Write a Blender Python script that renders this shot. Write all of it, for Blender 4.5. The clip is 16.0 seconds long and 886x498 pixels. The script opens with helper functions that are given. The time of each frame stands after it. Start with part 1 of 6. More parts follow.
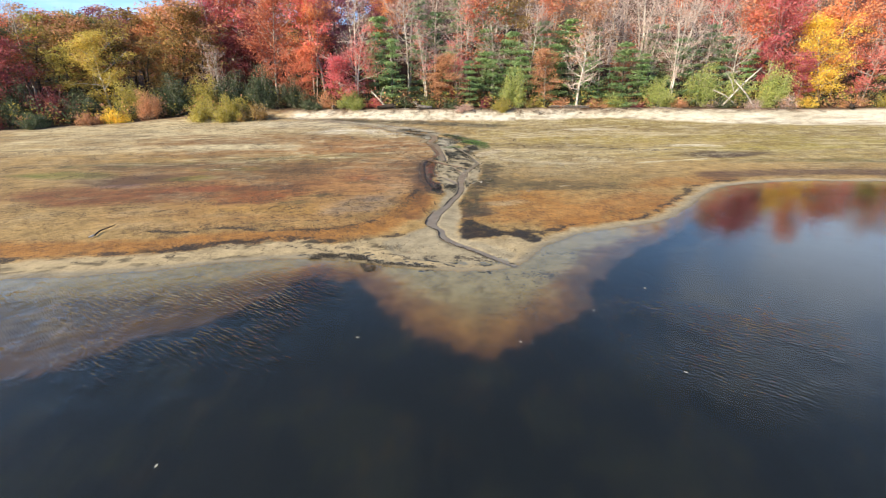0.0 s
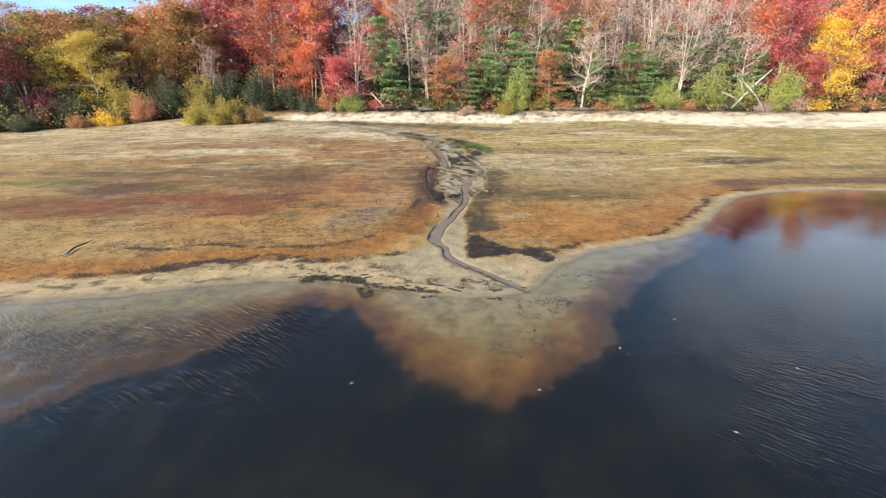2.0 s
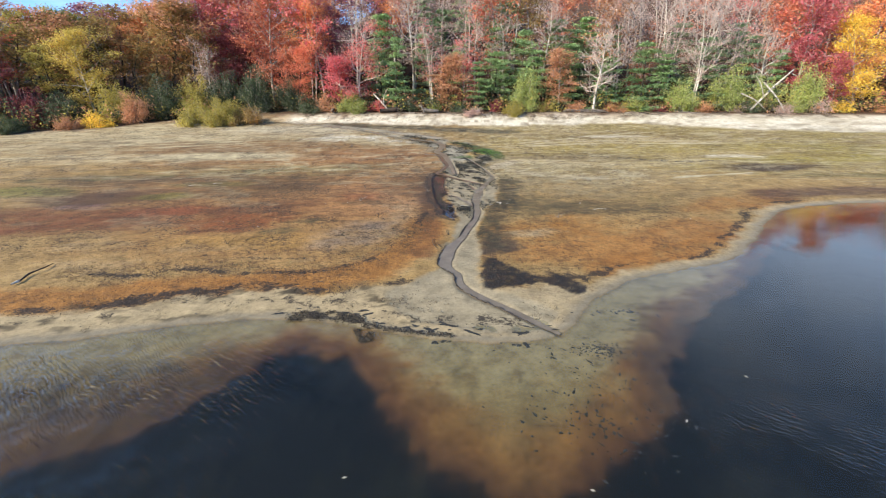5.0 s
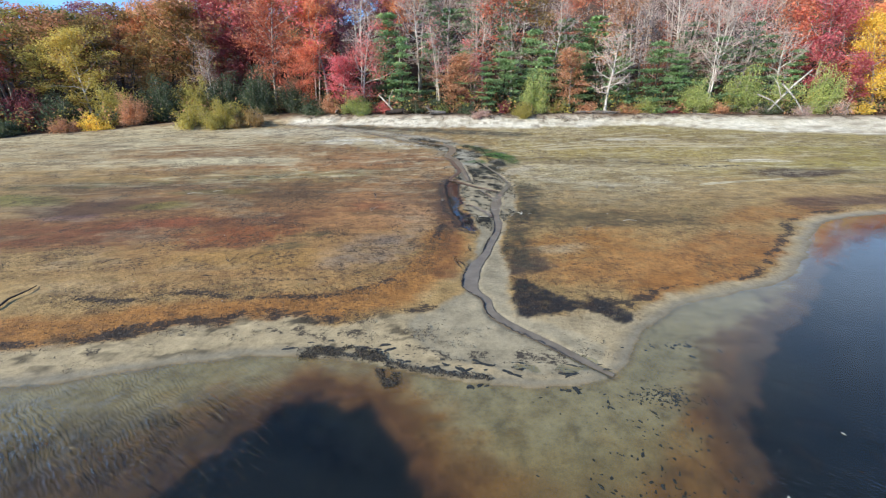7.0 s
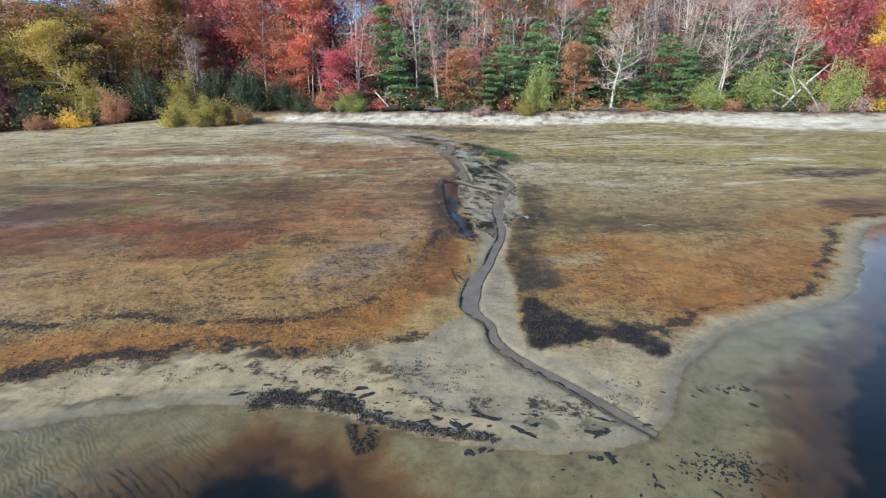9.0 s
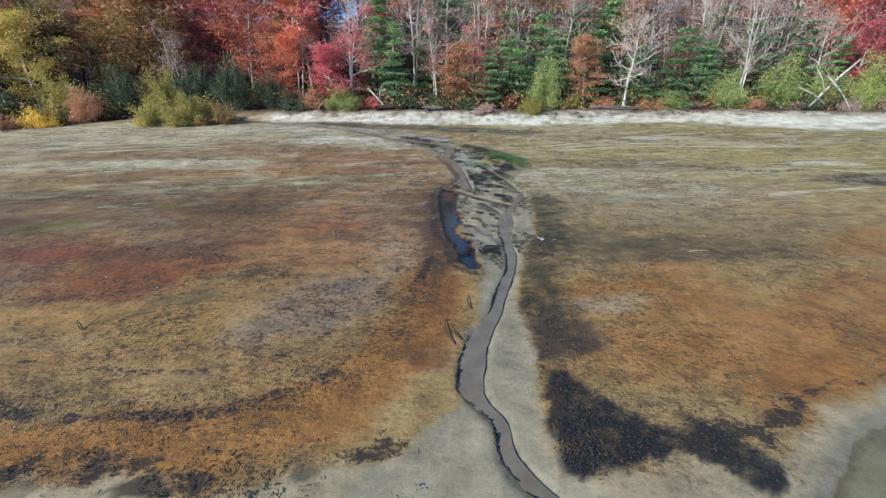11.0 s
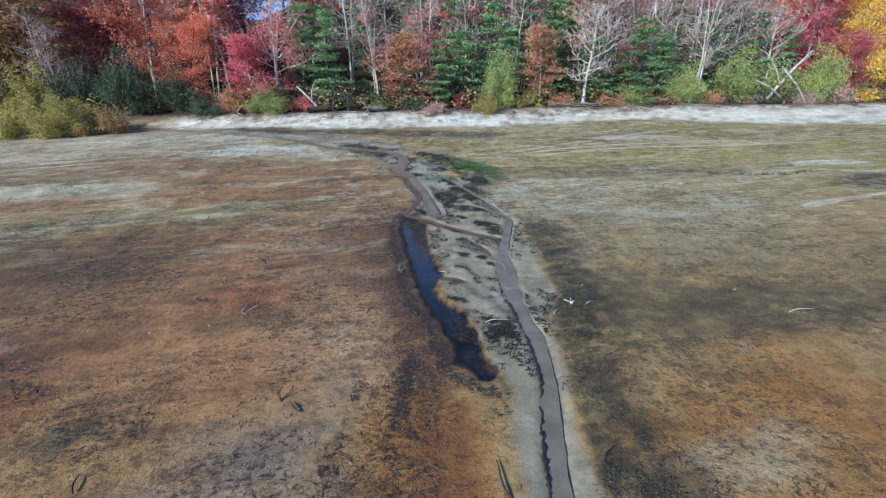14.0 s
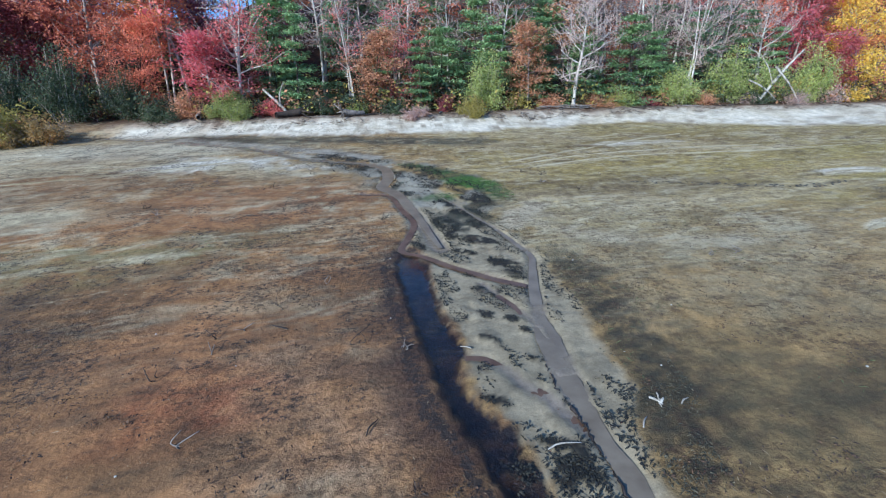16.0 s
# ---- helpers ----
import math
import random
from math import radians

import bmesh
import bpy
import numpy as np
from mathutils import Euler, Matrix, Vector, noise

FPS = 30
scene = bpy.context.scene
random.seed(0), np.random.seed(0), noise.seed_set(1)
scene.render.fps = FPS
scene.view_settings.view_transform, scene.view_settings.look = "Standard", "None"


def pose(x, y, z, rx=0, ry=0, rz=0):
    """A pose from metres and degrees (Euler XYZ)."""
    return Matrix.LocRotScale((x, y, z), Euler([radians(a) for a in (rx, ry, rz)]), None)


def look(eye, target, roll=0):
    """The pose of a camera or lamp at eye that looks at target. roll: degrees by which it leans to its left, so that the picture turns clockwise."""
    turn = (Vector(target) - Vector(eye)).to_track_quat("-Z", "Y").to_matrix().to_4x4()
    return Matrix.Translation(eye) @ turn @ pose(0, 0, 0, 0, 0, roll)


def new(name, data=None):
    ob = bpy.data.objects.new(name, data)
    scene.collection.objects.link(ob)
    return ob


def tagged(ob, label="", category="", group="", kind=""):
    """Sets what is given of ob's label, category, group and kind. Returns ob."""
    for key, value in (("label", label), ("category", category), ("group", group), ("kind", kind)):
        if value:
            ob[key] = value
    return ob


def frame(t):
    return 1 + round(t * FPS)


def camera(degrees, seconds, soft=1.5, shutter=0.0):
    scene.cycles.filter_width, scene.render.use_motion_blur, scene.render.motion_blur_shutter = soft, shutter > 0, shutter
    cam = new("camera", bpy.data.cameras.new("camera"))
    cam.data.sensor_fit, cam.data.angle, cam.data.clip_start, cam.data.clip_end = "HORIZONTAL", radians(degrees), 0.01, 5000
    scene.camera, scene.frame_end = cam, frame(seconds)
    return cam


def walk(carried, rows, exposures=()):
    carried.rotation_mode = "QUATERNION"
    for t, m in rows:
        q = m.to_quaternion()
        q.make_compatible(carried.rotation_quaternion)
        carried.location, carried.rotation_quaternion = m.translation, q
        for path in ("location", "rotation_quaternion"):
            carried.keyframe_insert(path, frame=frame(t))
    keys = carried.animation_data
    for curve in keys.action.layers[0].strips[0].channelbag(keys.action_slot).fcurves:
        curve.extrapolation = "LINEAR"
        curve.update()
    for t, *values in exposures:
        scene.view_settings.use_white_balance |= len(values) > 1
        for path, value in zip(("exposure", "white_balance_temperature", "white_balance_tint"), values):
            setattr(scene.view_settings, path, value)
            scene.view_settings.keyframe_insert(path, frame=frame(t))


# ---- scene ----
cam = camera(89.2, 16.0, soft=1.15)
PATH = [
    (0, (0.031, 0.058, 6.246), (0.02, 1.919, 5.513), -0.1),
    (0.5, (-0.058, 0.506, 6.339), (-0.07, 2.367, 5.606), -0.1),
    (1, (-0.044, 0.99, 6.372), (-0.057, 2.851, 5.639), -0.0),
    (1.5, (-0.068, 1.325, 6.336), (-0.081, 3.186, 5.604), -0.0),
    (2, (-0.133, 1.7, 6.366), (-0.145, 3.562, 5.634), -0.0),
    (2.5, (-0.32, 2.155, 6.403), (-0.329, 4.016, 5.671), 0.0),
    (3, (-0.455, 2.661, 6.368), (-0.465, 4.522, 5.637), 0.0),
    (3.5, (-0.385, 2.953, 6.324), (-0.397, 4.815, 5.593), 0.1),
    (4, (-0.31, 3.298, 6.345), (-0.326, 5.159, 5.613), 0.1),
    (6.5, (-1.091, 5.543, 6.3), (-1.115, 7.405, 5.571), -0.0),
    (7, (-1.291, 5.867, 6.368), (-1.315, 7.729, 5.637), -0.0),
    (7.5, (-1.382, 6.255, 6.457), (-1.407, 8.116, 5.724), -0.0),
    (8, (-1.373, 6.773, 6.266), (-1.397, 8.635, 5.536), 0.0),
    (10.5, (-0.811, 11.009, 5.439), (-0.837, 12.872, 4.711), 0.0),
    (11, (-0.987, 11.991, 5.402), (-1.016, 13.853, 4.673), 0.0),
    (11.5, (-1.217, 12.955, 5.384), (-1.251, 14.817, 4.654), 0.1),
    (12, (-1.428, 13.892, 5.368), (-1.464, 15.753, 4.638), 0.1),
    (12.5, (-1.616, 14.801, 5.312), (-1.653, 16.663, 4.582), 0.1),
    (13, (-1.802, 15.663, 5.227), (-1.84, 17.525, 4.498), 0.1),
    (13.5, (-1.888, 16.579, 5.137), (-1.922, 18.442, 4.41), 0.2),
    (14, (-1.736, 17.754, 4.977), (-1.52, 19.604, 4.248), -0.5),
    (14.5, (-1.753, 18.976, 4.856), (-1.429, 20.811, 4.13), -0.7),
    (15, (-1.847, 19.906, 4.843), (-1.525, 21.741, 4.116), -0.7),
    (15.5, (-2.024, 20.661, 4.882), (-1.703, 22.496, 4.154), -0.7),
    (16, (-2.146, 21.303, 4.98), (-1.823, 23.138, 4.252), -0.7),
]
walk(cam, [(t, look(eye, target, roll)) for t, eye, target, roll in PATH],
     exposures=[(0, 1.1, 7800, 8), (4, 1.0, 7300, 8), (7, 0.8, 6250, 4), (11, 0.55, 5850, 2), (13, 0.52, 5500, 3), (16, 0.52, 5200, 4)])

# ---- world, sun, exposure ----
SUN_DIR = Vector((-0.655, -0.595, 0.473))
world = bpy.data.worlds.new("sky")
scene.world = world
world.use_nodes = True
wn, wl = world.node_tree.nodes, world.node_tree.links
wn.clear()
w_out = wn.new("ShaderNodeOutputWorld")
w_bg = wn.new("ShaderNodeBackground")
w_sky = wn.new("ShaderNodeTexSky")
w_sky.sky_type, w_sky.sun_disc = "NISHITA", False
w_sky.sun_elevation = radians(28.2)
w_sky.sun_rotation = math.atan2(SUN_DIR.x, SUN_DIR.y)
w_sky.air_density, w_sky.dust_density, w_sky.ozone_density = 1.0, 0.15, 2.5
w_co = wn.new("ShaderNodeTexCoord")
w_map = wn.new("ShaderNodeMapping")
w_map.inputs["Scale"].default_value = (1.0, 1.6, 3.2)
w_map.inputs["Location"].default_value = (3.1, 0.7, 1.3)
w_noise = wn.new("ShaderNodeTexNoise")
w_noise.inputs["Scale"].default_value, w_noise.inputs["Detail"].default_value = 2.6, 7.0
w_noise.inputs["Roughness"].default_value = 0.58
w_ramp = wn.new("ShaderNodeValToRGB")
w_ramp.color_ramp.elements[0].position, w_ramp.color_ramp.elements[1].position = 0.62, 0.84
w_ramp.color_ramp.elements[0].color, w_ramp.color_ramp.elements[1].color = (0, 0, 0, 1), (0.36, 0.36, 0.36, 1)
w_mix = wn.new("ShaderNodeMixRGB")
w_mix.inputs[2].default_value = (5.4, 5.9, 6.7, 1)
wl.new(w_co.outputs["Generated"], w_map.inputs[0])
wl.new(w_map.outputs[0], w_noise.inputs["Vector"])
wl.new(w_noise.outputs["Fac"], w_ramp.inputs[0])
w_n2 = wn.new("ShaderNodeTexNoise")
w_n2.inputs["Scale"].default_value, w_n2.inputs["Detail"].default_value = 7.0, 6.0
wl.new(w_co.outputs["Generated"], w_n2.inputs["Vector"])
w_fac = w_ramp.outputs[0]
for way, wide in (((0.64, 0.70, 0.33), 0.990), ((0.60, 0.68, 0.42), 0.986), ((0.50, 0.76, 0.41), 0.993)):
    w_dot = wn.new("ShaderNodeVectorMath")
    w_dot.operation, w_dot.inputs[1].default_value = "DOT_PRODUCT", way
    wl.new(w_co.outputs["Generated"], w_dot.inputs[0])
    w_edge = wn.new("ShaderNodeMath")
    w_edge.operation, w_edge.inputs[1].default_value = "MULTIPLY_ADD", 0.035
    wl.new(w_n2.outputs["Fac"], w_edge.inputs[0])
    wl.new(w_dot.outputs["Value"], w_edge.inputs[2])
    w_soft = wn.new("ShaderNodeMapRange")
    w_soft.interpolation_type = "SMOOTHSTEP"
    w_soft.inputs[1].default_value, w_soft.inputs[2].default_value, w_soft.inputs[4].default_value = wide + 0.012, 1.024, 0.42
    wl.new(w_edge.outputs[0], w_soft.inputs[0])
    w_max = wn.new("ShaderNodeMath")
    w_max.operation = "MAXIMUM"
    wl.new(w_fac, w_max.inputs[0])
    wl.new(w_soft.outputs[0], w_max.inputs[1])
    w_fac = w_max.outputs[0]
wl.new(w_fac, w_mix.inputs[0])
w_up = wn.new("ShaderNodeVectorMath")
w_up.operation = "ADD"
w_up.inputs[1].default_value = (0, 0, 0.16)
wl.new(w_co.outputs["Generated"], w_up.inputs[0])
wl.new(w_up.outputs[0], w_sky.inputs["Vector"])
w_tint = wn.new("ShaderNodeMixRGB")
w_tint.blend_type, w_tint.inputs[0].default_value = "MULTIPLY", 1.0
w_tint.inputs[2].default_value = (0.75, 0.96, 1.16, 1)
wl.new(w_sky.outputs[0], w_tint.inputs[1])
wl.new(w_tint.outputs[0], w_mix.inputs[1])
wl.new(w_mix.outputs[0], w_bg.inputs[0])
w_bg.inputs[1].default_value = 0.165
wl.new(w_bg.outputs[0], w_out.inputs[0])

sun_data = bpy.data.lights.new("sun", "SUN")
sun_data.energy, sun_data.angle, sun_data.color = 4.8, radians(0.53), (1.0, 0.93, 0.82)
sun = new("sun", sun_data)
sun.matrix_basis = look(SUN_DIR * 100, (0, 0, 0))

# ---- small numeric helpers ----
def hash2(ix, iy, seed):
    n = (ix.astype(np.int64) * 374761393 + iy.astype(np.int64) * 668265263 + seed * 974711) & 0x7FFFFFFF
    n = ((n ^ (n >> 13)) * 1274126177) & 0x7FFFFFFF
    n = ((n ^ (n >> 16)) * 1103515245) & 0x7FFFFFFF
    return (n & 0xFFFF) / 65535.0


def vnoise(x, y, seed=0):
    ix, iy = np.floor(x), np.floor(y)
    fx, fy = x - ix, y - iy
    fx, fy = fx * fx * (3 - 2 * fx), fy * fy * (3 - 2 * fy)
    a, b = hash2(ix, iy, seed), hash2(ix + 1, iy, seed)
    c, d = hash2(ix, iy + 1, seed), hash2(ix + 1, iy + 1, seed)
    return (a + (b - a) * fx) * (1 - fy) + (c + (d - c) * fx) * fy


def fbm(x, y, seed=0, octaves=4):
    out, amp, total = 0.0, 1.0, 0.0
    for o in range(octaves):
        out = out + amp * vnoise(x * 2**o, y * 2**o, seed + 17 * o)
        total += amp
        amp *= 0.55
    return out / total - 0.5


def step(e0, e1, v):
    s = np.clip((v - e0) / (e1 - e0), 0, 1)
    return s * s * (3 - 2 * s)


def spline(pts, n=6):
    p = np.array(pts, float)
    p = np.vstack([2 * p[0] - p[1], p, 2 * p[-1] - p[-2]])
    out = []
    for i in range(1, len(p) - 2):
        for k in range(n):
            s = k / n
            a, b, c, d = p[i - 1], p[i], p[i + 1], p[i + 2]
            out.append(0.5 * (2 * b + (c - a) * s + (2 * a - 5 * b + 4 * c - d) * s**2 + (3 * b - a - 3 * c + d) * s**3))
    out.append(p[-2])
    return np.array(out)


def line_dist(x, y, line):
    """Distance to a line of points, and how far along it (0 to 1) the nearest place is."""
    best, along = np.full(x.shape, 1e9), np.zeros(x.shape)
    n = len(line) - 1
    for i in range(n):
        (ax, ay), (bx, by) = line[i], line[i + 1]
        dx, dy = bx - ax, by - ay
        s = np.clip(((x - ax) * dx + (y - ay) * dy) / (dx * dx + dy * dy + 1e-9), 0, 1)
        d = np.hypot(x - ax - s * dx, y - ay - s * dy)
        near = d < best
        best, along = np.where(near, d, best), np.where(near, (i + s) / n, along)
    return best, along


def inside(x, y, ring):
    hit = np.zeros(x.shape, bool)
    for (ax, ay), (bx, by) in zip(ring, np.roll(ring, -1, axis=0)):
        cross = (ay > y) != (by > y)
        hit ^= cross & (x < (bx - ax) * (y - ay) / (by - ay + 1e-12) + ax)
    return hit


def ring_sdf(x, y, pts, n=5, reach=4.0):
    """Distance to a closed outline, positive within; -reach where it is farther off than that."""
    ring = spline(list(pts) + [pts[0]], n)
    lo, hi = ring.min(0) - reach, ring.max(0) + reach
    near = (x > lo[0]) & (x < hi[0]) & (y > lo[1]) & (y < hi[1])
    out = np.full(x.shape, -reach)
    d, _ = line_dist(x[near], y[near], ring)
    out[near] = np.where(inside(x[near], y[near], ring[:-1]), d, -d)
    return out


# ---- the plan ----
SHORE = spline([(-400, -60), (-120, -14), (-40, 8), (-20, 12.4), (-14.4, 13.2), (-11.9, 13.6), (-9.3, 14.1), (-7.6, 14.6), (-6.2, 15.0), (-4.4, 15.0),
                (-2.8, 14.6), (-1.4, 14.2), (0, 14.0), (1.4, 14.0), (2.5, 14.4), (3.1, 15.2), (3.7, 16.1), (4.7, 17.0), (6.3, 18.0), (7.9, 18.6),
                (9.4, 19.2), (11.2, 20.7), (12.9, 22.6), (14.8, 24.8), (17.2, 26.3), (21, 27.2), (27, 27.2), (45, 26.5), (120, 20), (400, -60)], 5)
BACK = [(-400, -20), (-120, 18), (-70, 30), (-50, 42.6), (-45, 45.8), (-41, 48.2), (-36.5, 51), (-31.5, 55.6), (-26, 58), (-20, 59.2), (-8, 59.4), (9, 59.2), (17, 60.2), (29, 59.8), (40, 58.4), (52, 59), (90, 62), (160, 62), (400, 20)]
FRONT = [(-400, -24), (-70, 22), (-45, 38), (-36, 45), (-31, 50), (-26, 54), (-20, 56.6), (-15, 55.9), (-11, 55.5), (-3, 54.4), (7.5, 54.2), (15.5, 56.0), (23, 55.8), (30, 52), (41, 50.4), (60, 51), (160, 53), (400, 10)]
STREAM = spline([(2.45, 14.3), (1.87, 14.92), (1.1, 15.7), (0.35, 16.4), (-0.08, 17.1), (-0.14, 17.75), (-0.4, 18.2), (-0.58, 18.65), (-0.5, 19.5), (-0.36, 20.2), (-0.12, 20.8), (0.12, 21.45),
                 (0.27, 22.1), (0.5, 22.9), (0.78, 23.9), (0.95, 25.1), (0.93, 25.7), (0.95, 26.25), (0.97, 26.9), (1.08, 27.6), (1.2, 28.4), (1.35, 29.3), (1.66, 30.4), (2.15, 31.8), (2.38, 32.6), (2.24, 33.6), (2.03, 34.7), (1.5, 36.6), (0.9, 38.6)], 5)
STREAM_HALF = ((14.3, 15, 16.4, 17.1, 17.75, 18.2, 18.65, 19.5, 20.2, 20.8, 21.5, 22.9, 24, 25.1, 25.7, 26.2, 26.9, 28.4, 29.3, 30.4, 31.8, 33, 35, 38.6),
               (0.06, 0.12, 0.14, 0.13, 0.11, 0.13, 0.23, 0.26, 0.22, 0.17, 0.13, 0.14, 0.14, 0.16, 0.13, 0.13, 0.22, 0.23, 0.15, 0.13, 0.1, 0.09, 0.06, 0.05))
SIDE = spline([(1.6, 30.75), (0.87, 31.34), (0.02, 32.25), (-0.63, 33.1), (-1.2, 33.6), (-0.95, 34.5), (-0.57, 35.9), (-0.84, 37.3), (-1.2, 39.2), (-2.3, 39.7)], 6)
UPPER = spline([(-0.05, 33.6), (-0.13, 34.3), (-0.27, 35.7), (-0.55, 37.8), (-0.9, 39.5), (-1.4, 40.6), (-1.05, 41.9), (-1.1, 44.0), (-2.2, 45.3), (-5.2, 46.9), (-7.4, 49.3), (-9.6, 51.2), (-13, 53.2), (-18, 56)], 6)
CROSS = spline([(-0.55, 28.1), (-0.2, 27.98), (0.09, 27.55), (0.25, 27.1), (0.46, 26.9), (0.63, 26.4), (0.82, 25.95)], 6)
CUT = spline([(1.13, 29.0), (0.96, 29.8), (0.74, 30.4), (0.5, 31.1)], 6)
POOL = [(-1.05, 33.4), (-1.43, 33.0), (-1.54, 31.0), (-1.38, 29.4), (-1.32, 28.2), (-1.24, 27.4), (-1.12, 26.6), (-0.88, 25.9), (-0.8, 25.3), (-0.74, 24.6), (-0.52, 24.1), (-0.22, 23.85), (-0.1, 24.3), (-0.1, 24.9), (-0.16, 25.5), (-0.22, 26.1),
        (-0.34, 26.45), (-0.54, 26.85), (-0.62, 27.4), (-0.64, 27.75), (-0.5, 28.2), (-0.52, 29.0), (-0.62, 29.8), (-0.67, 30.9), (-0.6, 32.3), (-0.76, 33.2)]
BRAID = [(-1.3, 40), (-0.9, 36.5), (-0.75, 34), (-0.55, 32.5), (-0.67, 30.8), (-0.55, 29.2), (-0.46, 28.2), (-0.64, 27.7), (-0.55, 26.9), (-0.24, 26.4), (-0.18, 25.7), (-0.08, 25.0), (-0.05, 24.3), (0.03, 23.7), (-0.09, 22.9), (-0.18, 22.2),
         (-0.3, 21.6), (-0.42, 20.9), (-0.68, 20.2), (-0.8, 19.2), (-0.85, 18.3), (-1.25, 17.9), (-1.6, 17.3), (-2.4, 16.5), (-1.5, 15.0), (1.5, 14.2), (2.6, 15.4), (1.4, 16.35), (0.66, 16.7), (0.57, 17.1), (0.58, 17.8), (0.62, 18.5), (0.72, 19.3),
         (0.8, 20.1), (0.76, 21.0), (0.74, 21.9), (0.88, 22.8), (1.02, 23.4), (1.22, 24.4), (1.26, 24.9), (1.4, 25.4), (1.5, 25.9), (1.74, 26.3), (2.02, 26.7), (2.1, 27.3), (2.16, 28.2), (2.35, 29.1), (2.46, 30.1), (2.4, 31.3), (2.75, 32.4), (2.5, 34), (2.2, 35.2), (1.3, 38.9), (-0.1, 42.6)]


def back_y(x):
    return np.interp(x, *np.array(BACK).T)


def front_y(x):
    return np.interp(x, *np.array(FRONT).T)


def ground_base(x, y):
    """Height of the ground without the stream, and the signed distance from the pond's edge (positive on land)."""
    d, _ = line_dist(x, y, SHORE)
    ring = np.vstack([SHORE, [(400, 2000), (-400, 2000)]])
    d = np.where(inside(x, y, ring), d, -d)
    d = d + 0.35 * fbm(x * 0.9, y * 0.9, 5) * step(60, 20, np.abs(x))
    land = 0.02 + 0.07 * step(0, 2.2, d) + 0.05 * step(1.5, 5, d)
    water = np.where(d > -3, 0.045 * d, -0.135 + 0.16 * (d + 3))
    z = np.where(d > 0, land, np.maximum(water, -1.6))
    rise = np.maximum(0, y - 33) * step(0, 12, d)
    bk, fr = back_y(x), front_y(x)
    z = z + 0.04 * np.minimum(rise, np.maximum(bk - 33, 0))
    z = z + 0.75 * step(0, 1, (y - fr) / np.maximum(bk + 1 - fr, 1)) * step(0, 5, d) * (0.25 + 0.75 * step(-36, -22, x))
    deep = np.maximum(0, y - bk - 1)
    hill = 0.12 + 0.17 * step(-45, -5, x)
    z = z + hill * deep * step(0, 25, deep) * step(900, 250, y) + 0.02 * np.minimum(deep, 40)
    return z, d


def channel(x, y):
    """Depth cut by the running water, in metres."""
    wob = 0.12 * fbm(x * 2.5, y * 2.5, 41)
    cut = np.zeros(x.shape)
    for line, half, depth in ((STREAM, 0, 0.05), (SIDE, 0.12, 0.06), (UPPER, 0.24, 0.05), (CROSS, 0.10, 0.05), (CUT, 0.07, 0.05)):
        near = (x > line[:, 0].min() - 1) & (x < line[:, 0].max() + 1) & (y > line[:, 1].min() - 1) & (y < line[:, 1].max() + 1)
        d, _ = line_dist(x[near], y[near], line)
        reach = half or np.interp(y[near], *STREAM_HALF)
        cut[near] = np.maximum(cut[near], depth * step(reach + 0.10, reach - 0.03, d + 0.6 * wob[near]))
    return cut


def height(x, y):
    x, y = np.atleast_1d(np.asarray(x, float)), np.atleast_1d(np.asarray(y, float))
    return ground_base(x, y)[0]


# ---- materials ----
def mat(name):
    m = bpy.data.materials.new(name)
    m.use_nodes = True
    nt = m.node_tree
    return m, nt, nt.nodes["Principled BSDF"], nt.nodes["Material Output"]


def node(nt, kind, **values):
    n = nt.nodes.new(kind)
    for k, v in values.items():
        n.inputs[k].default_value = v
    return n


def ramp(nt, stops):
    r = nt.nodes.new("ShaderNodeValToRGB")
    e = r.color_ramp.elements
    while len(e) < len(stops):
        e.new(0.5)
    for el, (pos, col) in zip(e, stops):
        el.position, el.color = pos, (*col, 1)
    return r


def srgb(r, g, b, k=1.55):
    """A base colour from a colour as seen in full sun."""
    return tuple(((c / 255 + 0.055) / 1.055) ** 2.4 / k if c > 10 else c / 255 / 12.92 / k for c in (r, g, b))


